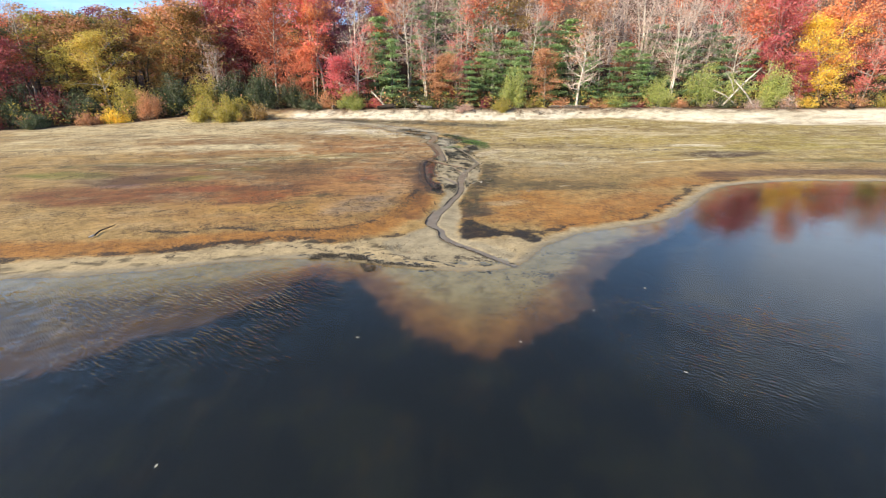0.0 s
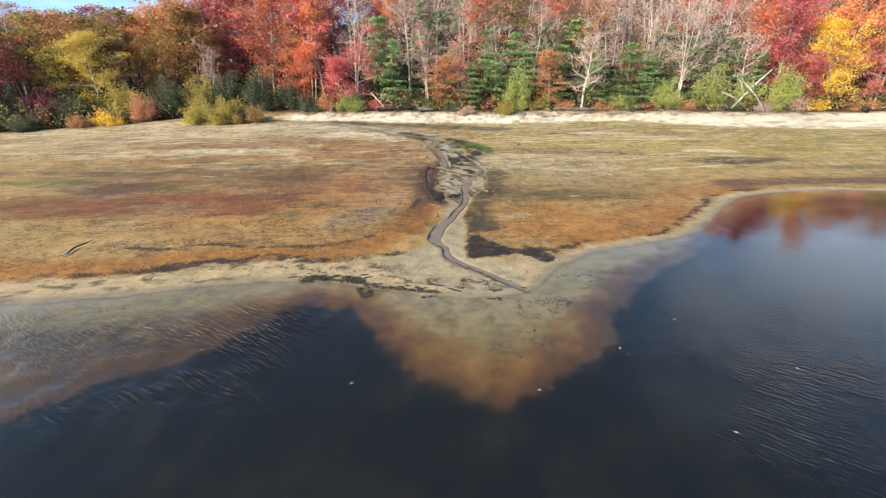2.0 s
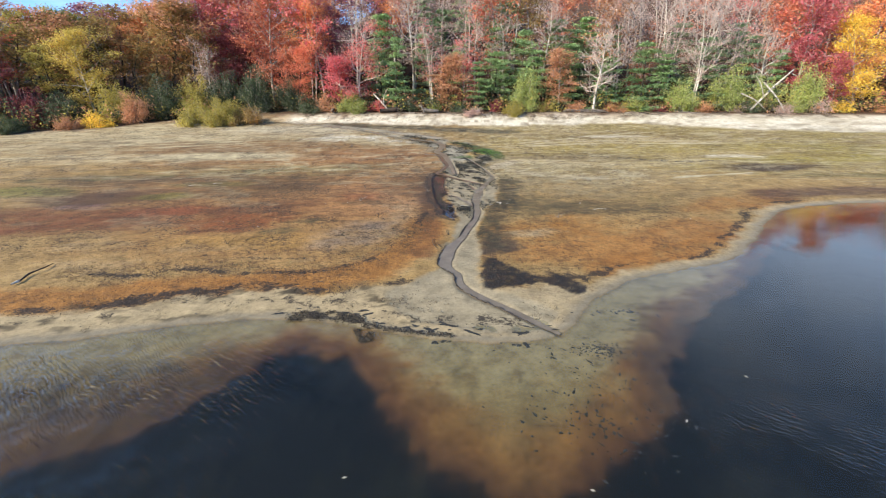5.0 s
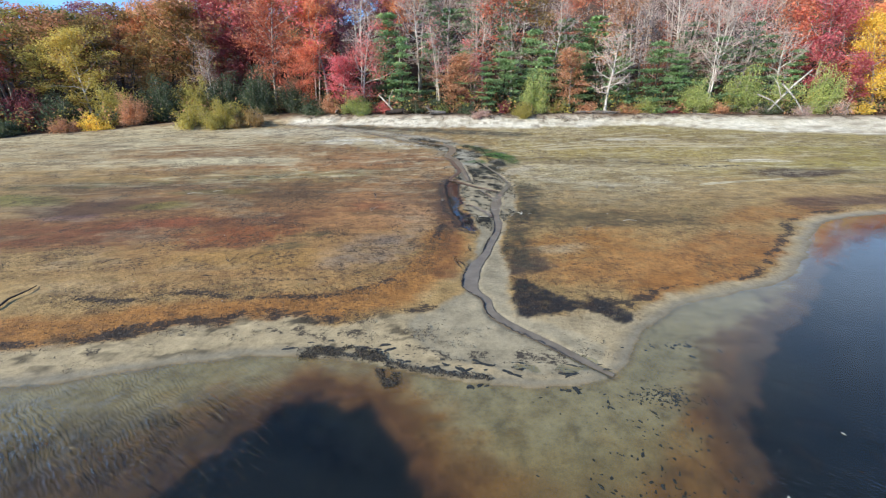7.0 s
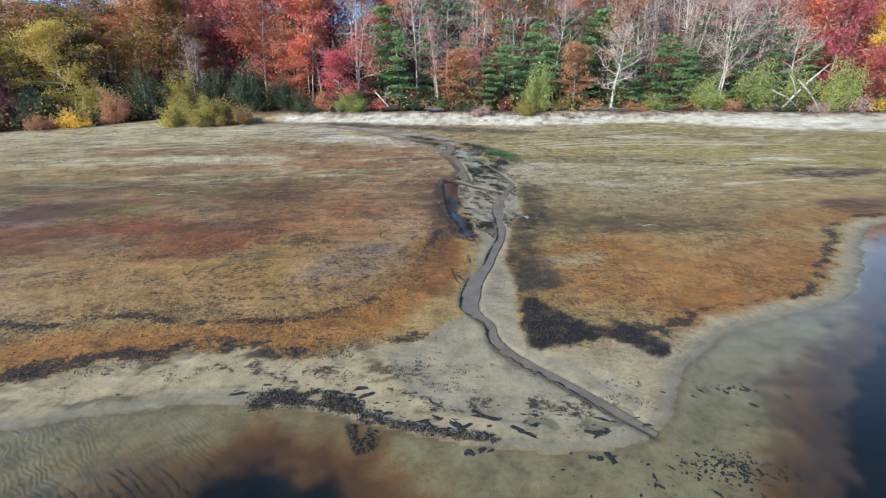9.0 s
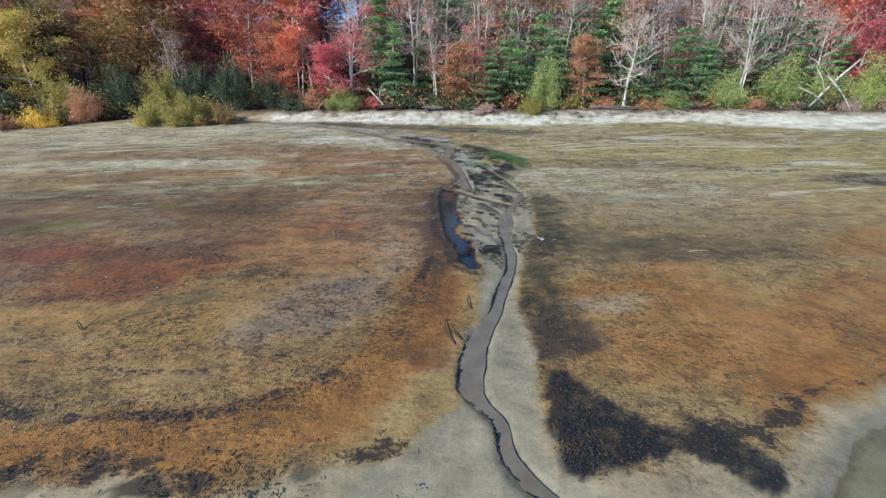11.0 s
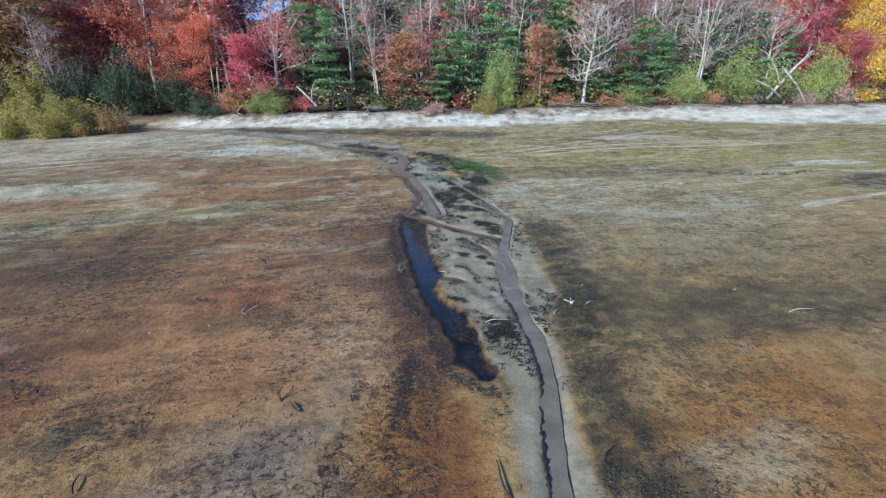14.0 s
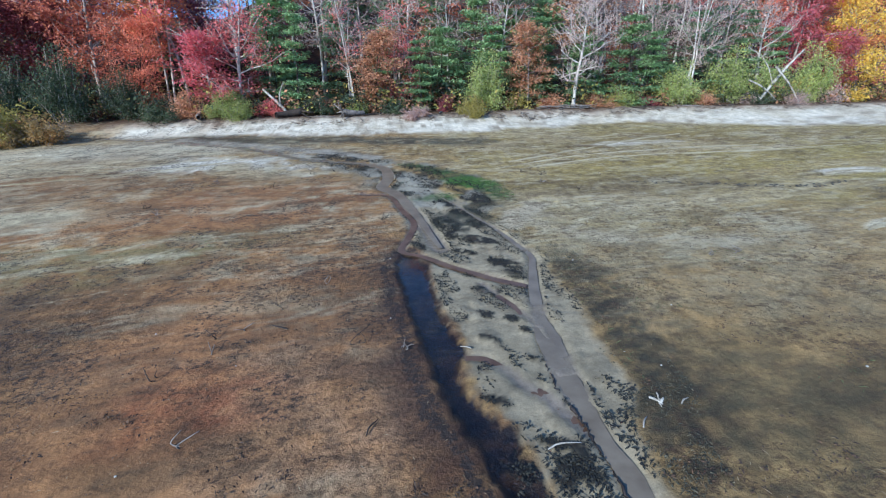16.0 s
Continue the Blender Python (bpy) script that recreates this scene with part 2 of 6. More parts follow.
def leaf_material(name, a, b, c, rough=0.7, through_light=0.42):
    m, nt, p, out = mat(name)
    geo, info = nt.nodes.new("ShaderNodeNewGeometry"), nt.nodes.new("ShaderNodeObjectInfo")
    co = nt.nodes.new("ShaderNodeTexCoord")
    n1 = node(nt, "ShaderNodeTexNoise", Scale=0.55, Detail=2.0)
    nt.links.new(co.outputs["Object"], n1.inputs["Vector"])
    add = nt.nodes.new("ShaderNodeMath")
    add.operation = "MULTIPLY_ADD"
    add.inputs[1].default_value = 0.36
    nt.links.new(geo.outputs["Random Per Island"], add.inputs[0])
    sub = nt.nodes.new("ShaderNodeMath")
    sub.operation = "MULTIPLY_ADD"
    sub.inputs[1].default_value, sub.inputs[2].default_value = 1.1, -0.24
    nt.links.new(n1.outputs["Fac"], sub.inputs[0])
    nt.links.new(sub.outputs[0], add.inputs[2])
    r = ramp(nt, [(0.0, a), (0.45, b), (1.0, c)])
    nt.links.new(add.outputs[0], r.inputs[0])
    hsv = nt.nodes.new("ShaderNodeHueSaturation")
    mr = nt.nodes.new("ShaderNodeMapRange")
    mr.inputs[3].default_value, mr.inputs[4].default_value = 0.82, 1.15
    nt.links.new(info.outputs["Random"], mr.inputs[0])
    nt.links.new(mr.outputs[0], hsv.inputs["Value"])
    nt.links.new(r.outputs[0], hsv.inputs["Color"])
    nt.links.new(hsv.outputs[0], p.inputs["Base Color"])
    p.inputs["Roughness"].default_value = rough
    p.inputs["Specular IOR Level"].default_value = 0.15
    tr = nt.nodes.new("ShaderNodeBsdfTranslucent")
    nt.links.new(hsv.outputs[0], tr.inputs[0])
    mx = nt.nodes.new("ShaderNodeMixShader")
    mx.inputs[0].default_value = through_light
    nt.links.new(p.outputs[0], mx.inputs[1])
    nt.links.new(tr.outputs[0], mx.inputs[2])
    nt.links.new(mx.outputs[0], out.inputs[0])
    return m


def bark_material(name, dark, light, scale=3.0):
    m, nt, p, out = mat(name)
    co = nt.nodes.new("ShaderNodeTexCoord")
    mp = nt.nodes.new("ShaderNodeMapping")
    mp.inputs["Scale"].default_value = (1.0, 1.0, 0.35)
    n1 = node(nt, "ShaderNodeTexNoise", Scale=scale, Detail=5.0, Roughness=0.65)
    r = ramp(nt, [(0.35, dark), (0.68, light)])
    nt.links.new(co.outputs["Object"], mp.inputs[0])
    nt.links.new(mp.outputs[0], n1.inputs["Vector"])
    nt.links.new(n1.outputs["Fac"], r.inputs[0])
    nt.links.new(r.outputs[0], p.inputs["Base Color"])
    n2 = node(nt, "ShaderNodeTexNoise", Scale=scale * 6, Detail=3.0)
    bp = node(nt, "ShaderNodeBump", Strength=0.6, Distance=0.03)
    nt.links.new(mp.outputs[0], n2.inputs["Vector"])
    nt.links.new(n2.outputs["Fac"], bp.inputs["Height"])
    nt.links.new(bp.outputs[0], p.inputs["Normal"])
    p.inputs["Roughness"].default_value = 0.85
    return m


def leafy(r, g, b):
    """A leaf's colour: paler than the crown, which shades itself."""
    return tuple(min(0.9, c + 0.02) for c in srgb(r, g, b, 0.82))


LEAF = {
    "crimson": leaf_material("crimson_leaves", leafy(138, 68, 76), leafy(182, 92, 98), leafy(206, 120, 118)),
    "darkred": leaf_material("dark_red_leaves", leafy(92, 46, 52), leafy(132, 64, 68), leafy(168, 92, 86)),
    "pink": leaf_material("pinkish_red_leaves", leafy(166, 86, 86), leafy(206, 108, 104), leafy(222, 152, 134)),
    "orange": leaf_material("orange_leaves", leafy(156, 98, 68), leafy(204, 132, 88), leafy(224, 166, 110)),
    "orangered": leaf_material("orange_red_leaves", leafy(136, 84, 68), leafy(190, 110, 84), leafy(208, 144, 104)),
    "rust": leaf_material("rusty_brown_leaves", leafy(136, 104, 80), leafy(180, 130, 96), leafy(206, 160, 120)),
    "yellow": leaf_material("yellow_leaves", leafy(158, 136, 52), leafy(222, 182, 72), leafy(242, 210, 106)),
    "gold": leaf_material("dull_gold_leaves", leafy(132, 120, 58), leafy(188, 166, 82), leafy(212, 188, 108)),
    # ochre darkened: shade of the far-left wood is put into the leaf colour
    "ochre": leaf_material("ochre_olive_leaves", leafy(88, 78, 48), leafy(134, 110, 64), leafy(186, 138, 78)),
    "purple": leaf_material("purple_leaves", leafy(92, 54, 70), leafy(130, 76, 92), leafy(160, 104, 112)),
    "green": leaf_material("green_leaves", leafy(94, 108, 56), leafy(144, 152, 84), leafy(188, 186, 112)),
    "olive": leaf_material("olive_leaves", leafy(106, 98, 46), leafy(154, 142, 70), leafy(190, 172, 92)),
    # grey-green darkened too, carrying the shade on far-left trees and shrubs
    "dusky": leaf_material("grey_green_leaves", leafy(44, 54, 38), leafy(72, 84, 58), leafy(108, 114, 80)),
    "pine": leaf_material("pine_needles", leafy(88, 118, 80), leafy(124, 154, 102), leafy(168, 184, 126), 0.55, 0.2),
    "fir": leaf_material("dark_conifer_needles", leafy(70, 98, 70), leafy(110, 140, 98), leafy(150, 170, 122), 0.55, 0.2),
    "haze": leaf_material("last_dull_pink_leaves", leafy(156, 124, 116), leafy(184, 154, 142), leafy(204, 176, 158)),
}
BARK = {
    "grey": bark_material("grey_bark", srgb(120, 108, 98, 1.2), srgb(196, 182, 168, 1.2)),
    "white": bark_material("pale_bark", srgb(164, 152, 138, 1.3), srgb(232, 224, 210, 1.3), 2.0),
    "dark": bark_material("dark_bark", srgb(50, 42, 36), srgb(104, 88, 74)),
    "twig": bark_material("grey_twigs", srgb(146, 128, 120, 1.1), srgb(196, 178, 166, 1.1)),
}

# ---- mesh helpers ----
def mesh_from(name, verts, faces, material, smooth=False):
    me = bpy.data.meshes.new(name)
    me.from_pydata([tuple(v) for v in verts] if not isinstance(verts, list) else verts, [], faces)
    me.materials.append(material)
    if smooth:
        me.polygons.foreach_set("use_smooth", [True] * len(me.polygons))
    me.update()
    return me


def quads_mesh(name, corners, material):
    """Loose four-cornered faces from an (n, 4, 3) array."""
    n = len(corners)
    me = bpy.data.meshes.new(name)
    me.vertices.add(4 * n)
    me.vertices.foreach_set("co", np.asarray(corners, np.float32).ravel())
    me.loops.add(4 * n)
    me.loops.foreach_set("vertex_index", np.arange(4 * n, dtype=np.int32))
    me.polygons.add(n)
    me.polygons.foreach_set("loop_start", np.arange(0, 4 * n, 4, dtype=np.int32))
    me.materials.append(material)
    me.update(calc_edges=True)
    return me


def part(name, data, parent, label="", material=None):
    ob = new(name, data)
    ob.parent = parent
    if label:
        tagged(ob, label)
    if material:
        ob.material_slots[0].link = "OBJECT"
        ob.material_slots[0].material = material
    return ob


class Tubes:
    def __init__(self):
        self.v, self.f = [], []

    def add(self, pts, radii, sides=6):
        pts = np.asarray(pts, float)
        tang = np.gradient(pts, axis=0)
        tang /= np.linalg.norm(tang, axis=1)[:, None] + 1e-9
        ref = np.array([1.0, 0, 0]) if abs(tang[0][0]) < 0.8 else np.array([0, 1.0, 0])
        base = len(self.v)
        for p, t, r in zip(pts, tang, radii):
            u = np.cross(t, ref)
            u /= np.linalg.norm(u) + 1e-9
            w = np.cross(t, u)
            for k in range(sides):
                a = 2 * math.pi * k / sides
                self.v.append(tuple(p + r * (math.cos(a) * u + math.sin(a) * w)))
        for i in range(len(pts) - 1):
            for k in range(sides):
                a, b = base + i * sides + k, base + i * sides + (k + 1) % sides
                self.f.append((a, b, b + sides, a + sides))
        self.f.append(tuple(base + (len(pts) - 1) * sides + k for k in range(sides)))

    def mesh(self, name, material):
        return mesh_from(name, self.v, self.f, material, True)


def leaf_quads(rng, centres, per, spread, size, flat=0.0, slim=0.57):
    """Leaf sprays: small lozenges strewn round each centre."""
    c = np.repeat(np.asarray(centres), per, axis=0)
    n = len(c)
    c = c + rng.normal(0, 1, (n, 3)) * np.array(spread)
    nor = rng.normal(0, 1, (n, 3))
    nor[:, 2] = np.abs(nor[:, 2]) * (1 + flat * 3) + 0.25
    nor /= np.linalg.norm(nor, axis=1)[:, None]
    a = np.cross(nor, rng.normal(0, 1, (n, 3)))
    a /= np.linalg.norm(a, axis=1)[:, None] + 1e-9
    b = np.cross(nor, a)
    s = size * rng.uniform(0.55, 1.25, (n, 1))
    bend = nor * s * 0.22
    return np.stack([c - a * s, c - b * s * slim + bend, c + a * s, c + b * s * slim + bend], 1)


def wander(rng, start, way, length, n, curl, lift=0.0):
    way = np.array(way, float)
    way /= np.linalg.norm(way)
    pts, p = [np.array(start, float)], np.array(start, float)
    for _ in range(n):
        way = way + rng.normal(0, curl, 3) + np.array([0, 0, lift])
        way /= np.linalg.norm(way)
        p = p + way * length / n
        pts.append(p)
    return np.array(pts)


def broadleaf(seed, h=12.0, r=4.0, base=0.3, limbs=16, per=24, leaf=0.15, twigs=0, stems=1, top=1.0, girth=0.16, lean=0.0, spread=0.5, bare_top=0.0, boughs=4, thin=0.2):
    """Trunk with limbs and boughs, and the leaf sprays on them in uneven layers. Returns the wood and the leaves."""
    rng = np.random.default_rng(seed)
    wood, fine, tips = Tubes(), Tubes(), []
    for s in range(stems):
        way = (rng.normal(0, 0.05) + lean + (rng.normal(0, 0.11) if stems > 1 else 0), rng.normal(0, 0.05 if stems == 1 else 0.11), 1)
        hh = h * (1 if s == 0 else rng.uniform(0.75, 0.98))
        trunk = wander(rng, (rng.normal(0, 0.15) * (stems > 1), rng.normal(0, 0.15) * (stems > 1), -0.35), way, hh * 0.97, 9, 0.05, 0.02)
        g = girth * (1 if stems == 1 else 0.7)
        radii = g * np.linspace(1, 0.12, len(trunk)) ** 0.9
        radii[0] *= 1.35
        wood.add(trunk, radii, 6)
        count = max(5, int(limbs / stems))
        for i in range(count):
            f = base + (0.97 - base) * (i + rng.uniform(0, 0.8)) / count
            k = f * (len(trunk) - 1)
            a = int(min(k, len(trunk) - 2))
            p = trunk[a] + (trunk[a + 1] - trunk[a]) * (k - a)
            q = (f - base) / (1 - base)
            reach = r * (math.sin(math.pi * (0.22 + 0.74 * q ** top)) ** 0.8) * rng.uniform(0.6, 1.2)
            ang = i * 2.4 + rng.uniform(-0.5, 0.5)
            limb = wander(rng, p, (math.cos(ang), math.sin(ang), 0.25 + 0.7 * q), max(reach, 0.5), 5, 0.16, 0.05)
            rad = max(0.03, g * (1 - f) * 0.6 + 0.012)
            wood.add(limb, np.linspace(rad, 0.014, 6), 4)
            leafy_limb = f < 1 - bare_top or rng.random() < 0.25
            if leafy_limb:
                tips.extend(limb[2:])
            for j in range(boughs):
                b = rng.integers(1, 5)
                side = limb[b + 1] - limb[b]
                side = side / np.linalg.norm(side) + rng.normal(0, 0.75, 3) * (1, 1, 0.6)
                bough = wander(rng, limb[b], side, reach * rng.uniform(0.28, 0.55) + 0.2, 3, 0.2, 0.05)
                fine.add(bough, np.linspace(max(rad * 0.5, 0.024), 0.012, 4), 3)
                if leafy_limb:
                    tips.extend(bough[1:])
                for _ in range(twigs):
                    c = rng.integers(1, 4)
                    tw = wander(rng, bough[c], bough[c] - bough[c - 1] + rng.normal(0, 0.35, 3) * 0.7 + (0, 0, 0.25), rng.uniform(0.4, 1.3), 1, 0.25, 0.1)
                    fine.add(tw, (0.018, 0.011), 3)
    tips = np.array(tips)
    keep = rng.random(len(tips)) > thin
    crown = leaf_quads(rng, tips[keep], per, (spread, spread, spread * 0.42), leaf, 0.4) if per else None
    return wood, fine, crown


def conifer(seed, h=9.0, r=2.6, tiers=15, gap=0.12, leaf=0.19, droop=-0.12, ragged=0.3, per=13):
    rng = np.random.default_rng(seed)
    wood, tips = Tubes(), []
    trunk = wander(rng, (0, 0, -0.3), (0.02, 0.02, 1), h + 0.3, 8, 0.015, 0.03)
    wood.add(trunk, np.linspace(0.13, 0.02, 9) * h / 9, 7)
    for t in range(tiers):
        f = gap + (0.97 - gap) * t / (tiers - 1)
        k = f * 8
        a = int(min(k, 7))
        p = trunk[a] + (trunk[a + 1] - trunk[a]) * (k - a)
        for b in range(rng.integers(4, 7)):
            ang = rng.uniform(0, 2 * math.pi)
            reach = r * (1 - f) ** 0.75 * rng.uniform(1 - ragged, 1.15) + 0.2
            limb = wander(rng, p, (math.cos(ang), math.sin(ang), 0.12 + 0.5 * f), reach, 5, 0.08, droop * 0.35)
            wood.add(limb, np.linspace(0.035, 0.01, 6), 3)
            for i in range(2, 6):
                w = 0.18 + 0.16 * (i < 5)
                for _ in range(2):
                    tips.append(limb[i] + rng.normal(0, w, 3) * (1, 1, 0.25))
    crown = leaf_quads(rng, np.array(tips), per, (0.27, 0.27, 0.07), leaf, 1.0, 0.26)
    return wood, None, crown


def bush(seed, h=2.6, r=2.0, stems=26, per=16, leaf=0.16, up=0.9, spread=0.22):
    rng = np.random.default_rng(seed)
    wood, tips = Tubes(), []
    for i in range(stems):
        ang, out = rng.uniform(0, 2 * math.pi), rng.uniform(0.05, 1.0)
        foot = (math.cos(ang) * r * 0.35 * out, math.sin(ang) * r * 0.35 * out, -0.25)
        stem = wander(rng, foot, (math.cos(ang) * out * r / h, math.sin(ang) * out * r / h, up), h * rng.uniform(0.45, 1.12) * (1 - 0.3 * out), 6, 0.14, 0.03)
        wood.add(stem, np.linspace(0.028, 0.008, 7), 3)
        tips.extend(stem[2:])
        for _ in range(4):
            b = rng.integers(2, 6)
            tw = wander(rng, stem[b], stem[b] - stem[b - 1] + rng.normal(0, 0.3, 3), h * rng.uniform(0.15, 0.32), 3, 0.25, 0.03)
            wood.add(tw, (0.012, 0.01, 0.008, 0.005), 3)
            tips.extend(tw[1:])
    tips = np.array(tips)
    tips = tips[rng.random(len(tips)) > 0.25]
    crown = leaf_quads(rng, tips, per, (spread, spread, spread * 0.8), leaf) if per else None
    return wood, None, crown


SHAPES = {
    "broad_a": lambda: broadleaf(11, 12, 4.4, 0.18, 22, 40, 0.115),
    "broad_b": lambda: broadleaf(12, 12, 3.8, 0.24, 22, 40, 0.115, top=0.85, stems=2),
    "broad_c": lambda: broadleaf(13, 12, 4.8, 0.10, 26, 38, 0.115, lean=0.06, thin=0.25),
    "tall_a": lambda: broadleaf(14, 16, 3.8, 0.40, 20, 42, 0.11, girth=0.2, stems=2),
    "tall_b": lambda: broadleaf(15, 16, 3.2, 0.48, 16, 42, 0.11, girth=0.18, lean=-0.04),
    "spray_a": lambda: broadleaf(16, 10, 4.6, 0.16, 22, 26, 0.10, twigs=2, bare_top=0.35),
    "sapling": lambda: broadleaf(20, 7, 1.7, 0.2, 16, 30, 0.09, girth=0.07, spread=0.34),
    "bare_a": lambda: broadleaf(17, 15, 3.6, 0.34, 20, 8, 0.085, twigs=5, girth=0.16, spread=0.6),
    "bare_b": lambda: broadleaf(18, 15, 3.4, 0.30, 21, 8, 0.085, twigs=5, stems=3, girth=0.17, spread=0.6),
    "bare_c": lambda: broadleaf(19, 9, 3.2, 0.30, 18, 1, 0.12, twigs=6, girth=0.2),
    "far_a": lambda: broadleaf(51, 15, 3.8, 0.25, 15, 14, 0.19, girth=0.17, boughs=3, spread=0.6),
    "far_b": lambda: broadleaf(52, 15, 3.4, 0.35, 14, 14, 0.19, girth=0.16, boughs=3, spread=0.6),
    "far_bare": lambda: broadleaf(53, 15, 3.6, 0.3, 16, 5, 0.11, twigs=2, girth=0.17, boughs=3, spread=0.6),
    "far_stems": lambda: broadleaf(54, 15, 3.4, 0.3, 16, 5, 0.11, twigs=2, stems=2, girth=0.2, boughs=3, spread=0.6),
    "far_pine": lambda: conifer(55, 9, 2.6, 10, 0.1, 0.26, per=9),
    "pine_a": lambda: conifer(31, 9, 2.8, 9, leaf=0.16, ragged=0.6, per=18),
    "pine_b": lambda: conifer(32, 9, 2.5, 9, 0.08, leaf=0.16, ragged=0.65, per=18),
    "pine_c": lambda: conifer(33, 7, 3.4, 8, 0.06, leaf=0.16, droop=-0.05, ragged=0.45, per=18),
    "bush_a": lambda: bush(41, 2.6, 2.2, 44, 30, 0.05, spread=0.15),
    "bush_b": lambda: bush(42, 2.4, 2.0, 22, 15, 0.075, spread=0.2),
    "bush_c": lambda: bush(43, 4.6, 2.6, 36, 21, 0.085, spread=0.27),
    "twiggy": lambda: bush(44, 2.0, 1.6, 40, 2, 0.08),
}
built = {}


def plant(shape, x, y, tall=1.0, wide=1.0, turn=0.0, leaf="green", bark="grey", name="tree", label="", category="tree", group="", z=None):
    """One tree or shrub of a shape, rooted in the ground."""
    gz = float(height(x, y)[0]) if z is None else z
    m = pose(x, y, gz - 0.05, 0, 0, turn) @ Matrix.Diagonal((wide, wide, tall, 1))
    if shape not in built:
        wood, fine, crown = SHAPES[shape]()
        built[shape] = (wood.mesh("wood", BARK[bark]), None if fine is None else fine.mesh("twigs", BARK["twig"]), None if crown is None else quads_mesh("leaves", crown, LEAF[leaf]))
    wood, fine, crown = built[shape]
    ob = new(name)
    ob.matrix_basis = m
    part("branchwork" if category == "shrub" else "trunk", wood, ob, "", BARK[bark])
    if fine is not None:
        tagged(part("branchwork", fine, ob, "", BARK["dark" if bark == "dark" else "twig"]), kind="stuff")
    if crown is not None:
        part("crown", crown, ob, "", LEAF[leaf])
    return tagged(ob, label, category, group)

# ---- the ground: one sheet from the pond's bed to the hills ----
def axis(dense, fine, low, high, grow=1.13, top=30.0, seen=(-1e9, 1e9)):
    """Grid lines: fine within dense, widening outside it, faster outside seen."""
    a = list(np.arange(dense[0], dense[1] + 1e-6, fine))
    s = fine
    while a[-1] < high:
        s = min(s * (grow if a[-1] < seen[1] else 1.25), top)
        a.append(a[-1] + s)
    s, b = fine, [dense[0]]
    while b[-1] > low:
        s = min(s * (grow if b[-1] > seen[0] else 1.25), top)
        b.append(b[-1] - s)
    return np.array(b[:0:-1] + a)


gx = axis((-11, 8), 0.085, -900, 900, 1.04, seen=(-42, 42))
gy = axis((13.5, 34), 0.085, -600, 1500, 1.03, seen=(6, 62))
GX, GY = np.meshgrid(gx, gy)
px, py = GX.ravel(), GY.ravel()
pz, shore_d = ground_base(px, py)
cut = channel(px, py)
core = step(34, 20, np.abs(px)) * step(64, 48, py) * step(0, 13, py)
pool_d = ring_sdf(px + 0.22 * fbm(px * 1.3, py * 1.3, 65), py, POOL) + 0.2 * fbm(px * 2.4, py * 1.8, 66) + 0.26 * fbm(px * 5, py * 4, 67) - 0.07 + 0.3 * (fbm(px * 2.0, py * 1.5, 68) - 0.05) * step(27, 25.5, py)
braid_d = ring_sdf(px + 0.2 * fbm(px * 2, py * 2, 61), py, BRAID) + 0.6 * fbm(px * 0.9, py * 0.9, 63) * step(19, 17, py) + 0.25 * fbm(px * 4, py * 4, 64)

wx = px + 2.4 * fbm(px * 0.22, py * 0.3, 1) + 0.9 * fbm(px * 0.9, py * 1.3, 2)
wy = py + 1.5 * fbm(px * 0.2, py * 0.35, 3) + 0.6 * fbm(px * 0.8, py * 1.4, 4)
rough_edge = 0.75 * fbm(px * 1.1, py * 1.7, 7) + 0.8 * fbm(px * 3.5, py * 5.0, 8, 3)
tint = np.zeros((len(px), 3))
wet = np.zeros(len(px))


def lay(mask, colour, wetness=None):
    global tint, wet
    mask = np.clip(mask, 0, 1)
    mask = np.clip(mask + 4 * mask * (1 - mask) * rough_edge, 0, 1)
    tint = tint * (1 - mask[:, None]) + np.array(colour) * mask[:, None]
    if wetness is not None:
        wet = wet * (1 - mask) + wetness * mask


def blob(x, y, rx, ry, turn=0.0, soft=0.45):
    c, s = math.cos(radians(turn)), math.sin(radians(turn))
    dx, dy = wx - x, wy - y
    r = np.hypot((dx * c + dy * s) / rx, (-dx * s + dy * c) / ry)
    return step(1 + soft, 1 - soft, r)


def band(pts, half, soft=0.5, warp=0.5):
    line = spline(pts, 4)
    lo, hi = line.min(0) - 2 * half - 3, line.max(0) + 2 * half + 3
    near = np.flatnonzero((px > lo[0]) & (px < hi[0]) & (py > lo[1]) & (py < hi[1]))
    out = np.zeros(len(px))
    d, _ = line_dist(px[near] + warp * (wx - px)[near], py[near] + warp * (wy - py)[near], line)
    out[near] = step(half * (1 + soft), half * (1 - soft), d)
    return out


def mottle(scale, seed, lo, hi, ax=1.0, ay=1.0):
    return step(lo, hi, fbm(px * scale * ax, py * scale * ay, seed) + 0.5)


def upper_reach(x, y):
    """Depth inside the ragged upper fan of the brook."""
    ring = [(-6.5, 49.5), (-4.2, 45.5), (-2.2, 42), (-1.0, 38), (0.4, 34.8), (2.7, 37.0), (3.3, 40.0), (2.2, 43.4), (-0.4, 45.6), (-3.0, 48.6)]
    return ring_sdf(x + 2.2 * fbm(x * 0.55, y * 0.55, 211) + 0.8 * fbm(x * 2, y * 2, 212), y + 2.2 * fbm(x * 0.5, y * 0.5, 213), ring)


TAN, PALE, SAND = srgb(178, 146, 96), srgb(206, 186, 146), srgb(184, 164, 128)
ORANGE, RED, BROWN = srgb(172, 120, 66), srgb(144, 90, 56), srgb(112, 80, 54)
OLIVE, DARK = srgb(176, 158, 98), srgb(58, 52, 46)
GREEN = srgb(104, 118, 48)
WHITE, WETSAND, LITTER = srgb(234, 224, 202, 1.4), srgb(150, 138, 114), srgb(92, 66, 46)

lay(np.ones(len(px)), TAN, 0.1)
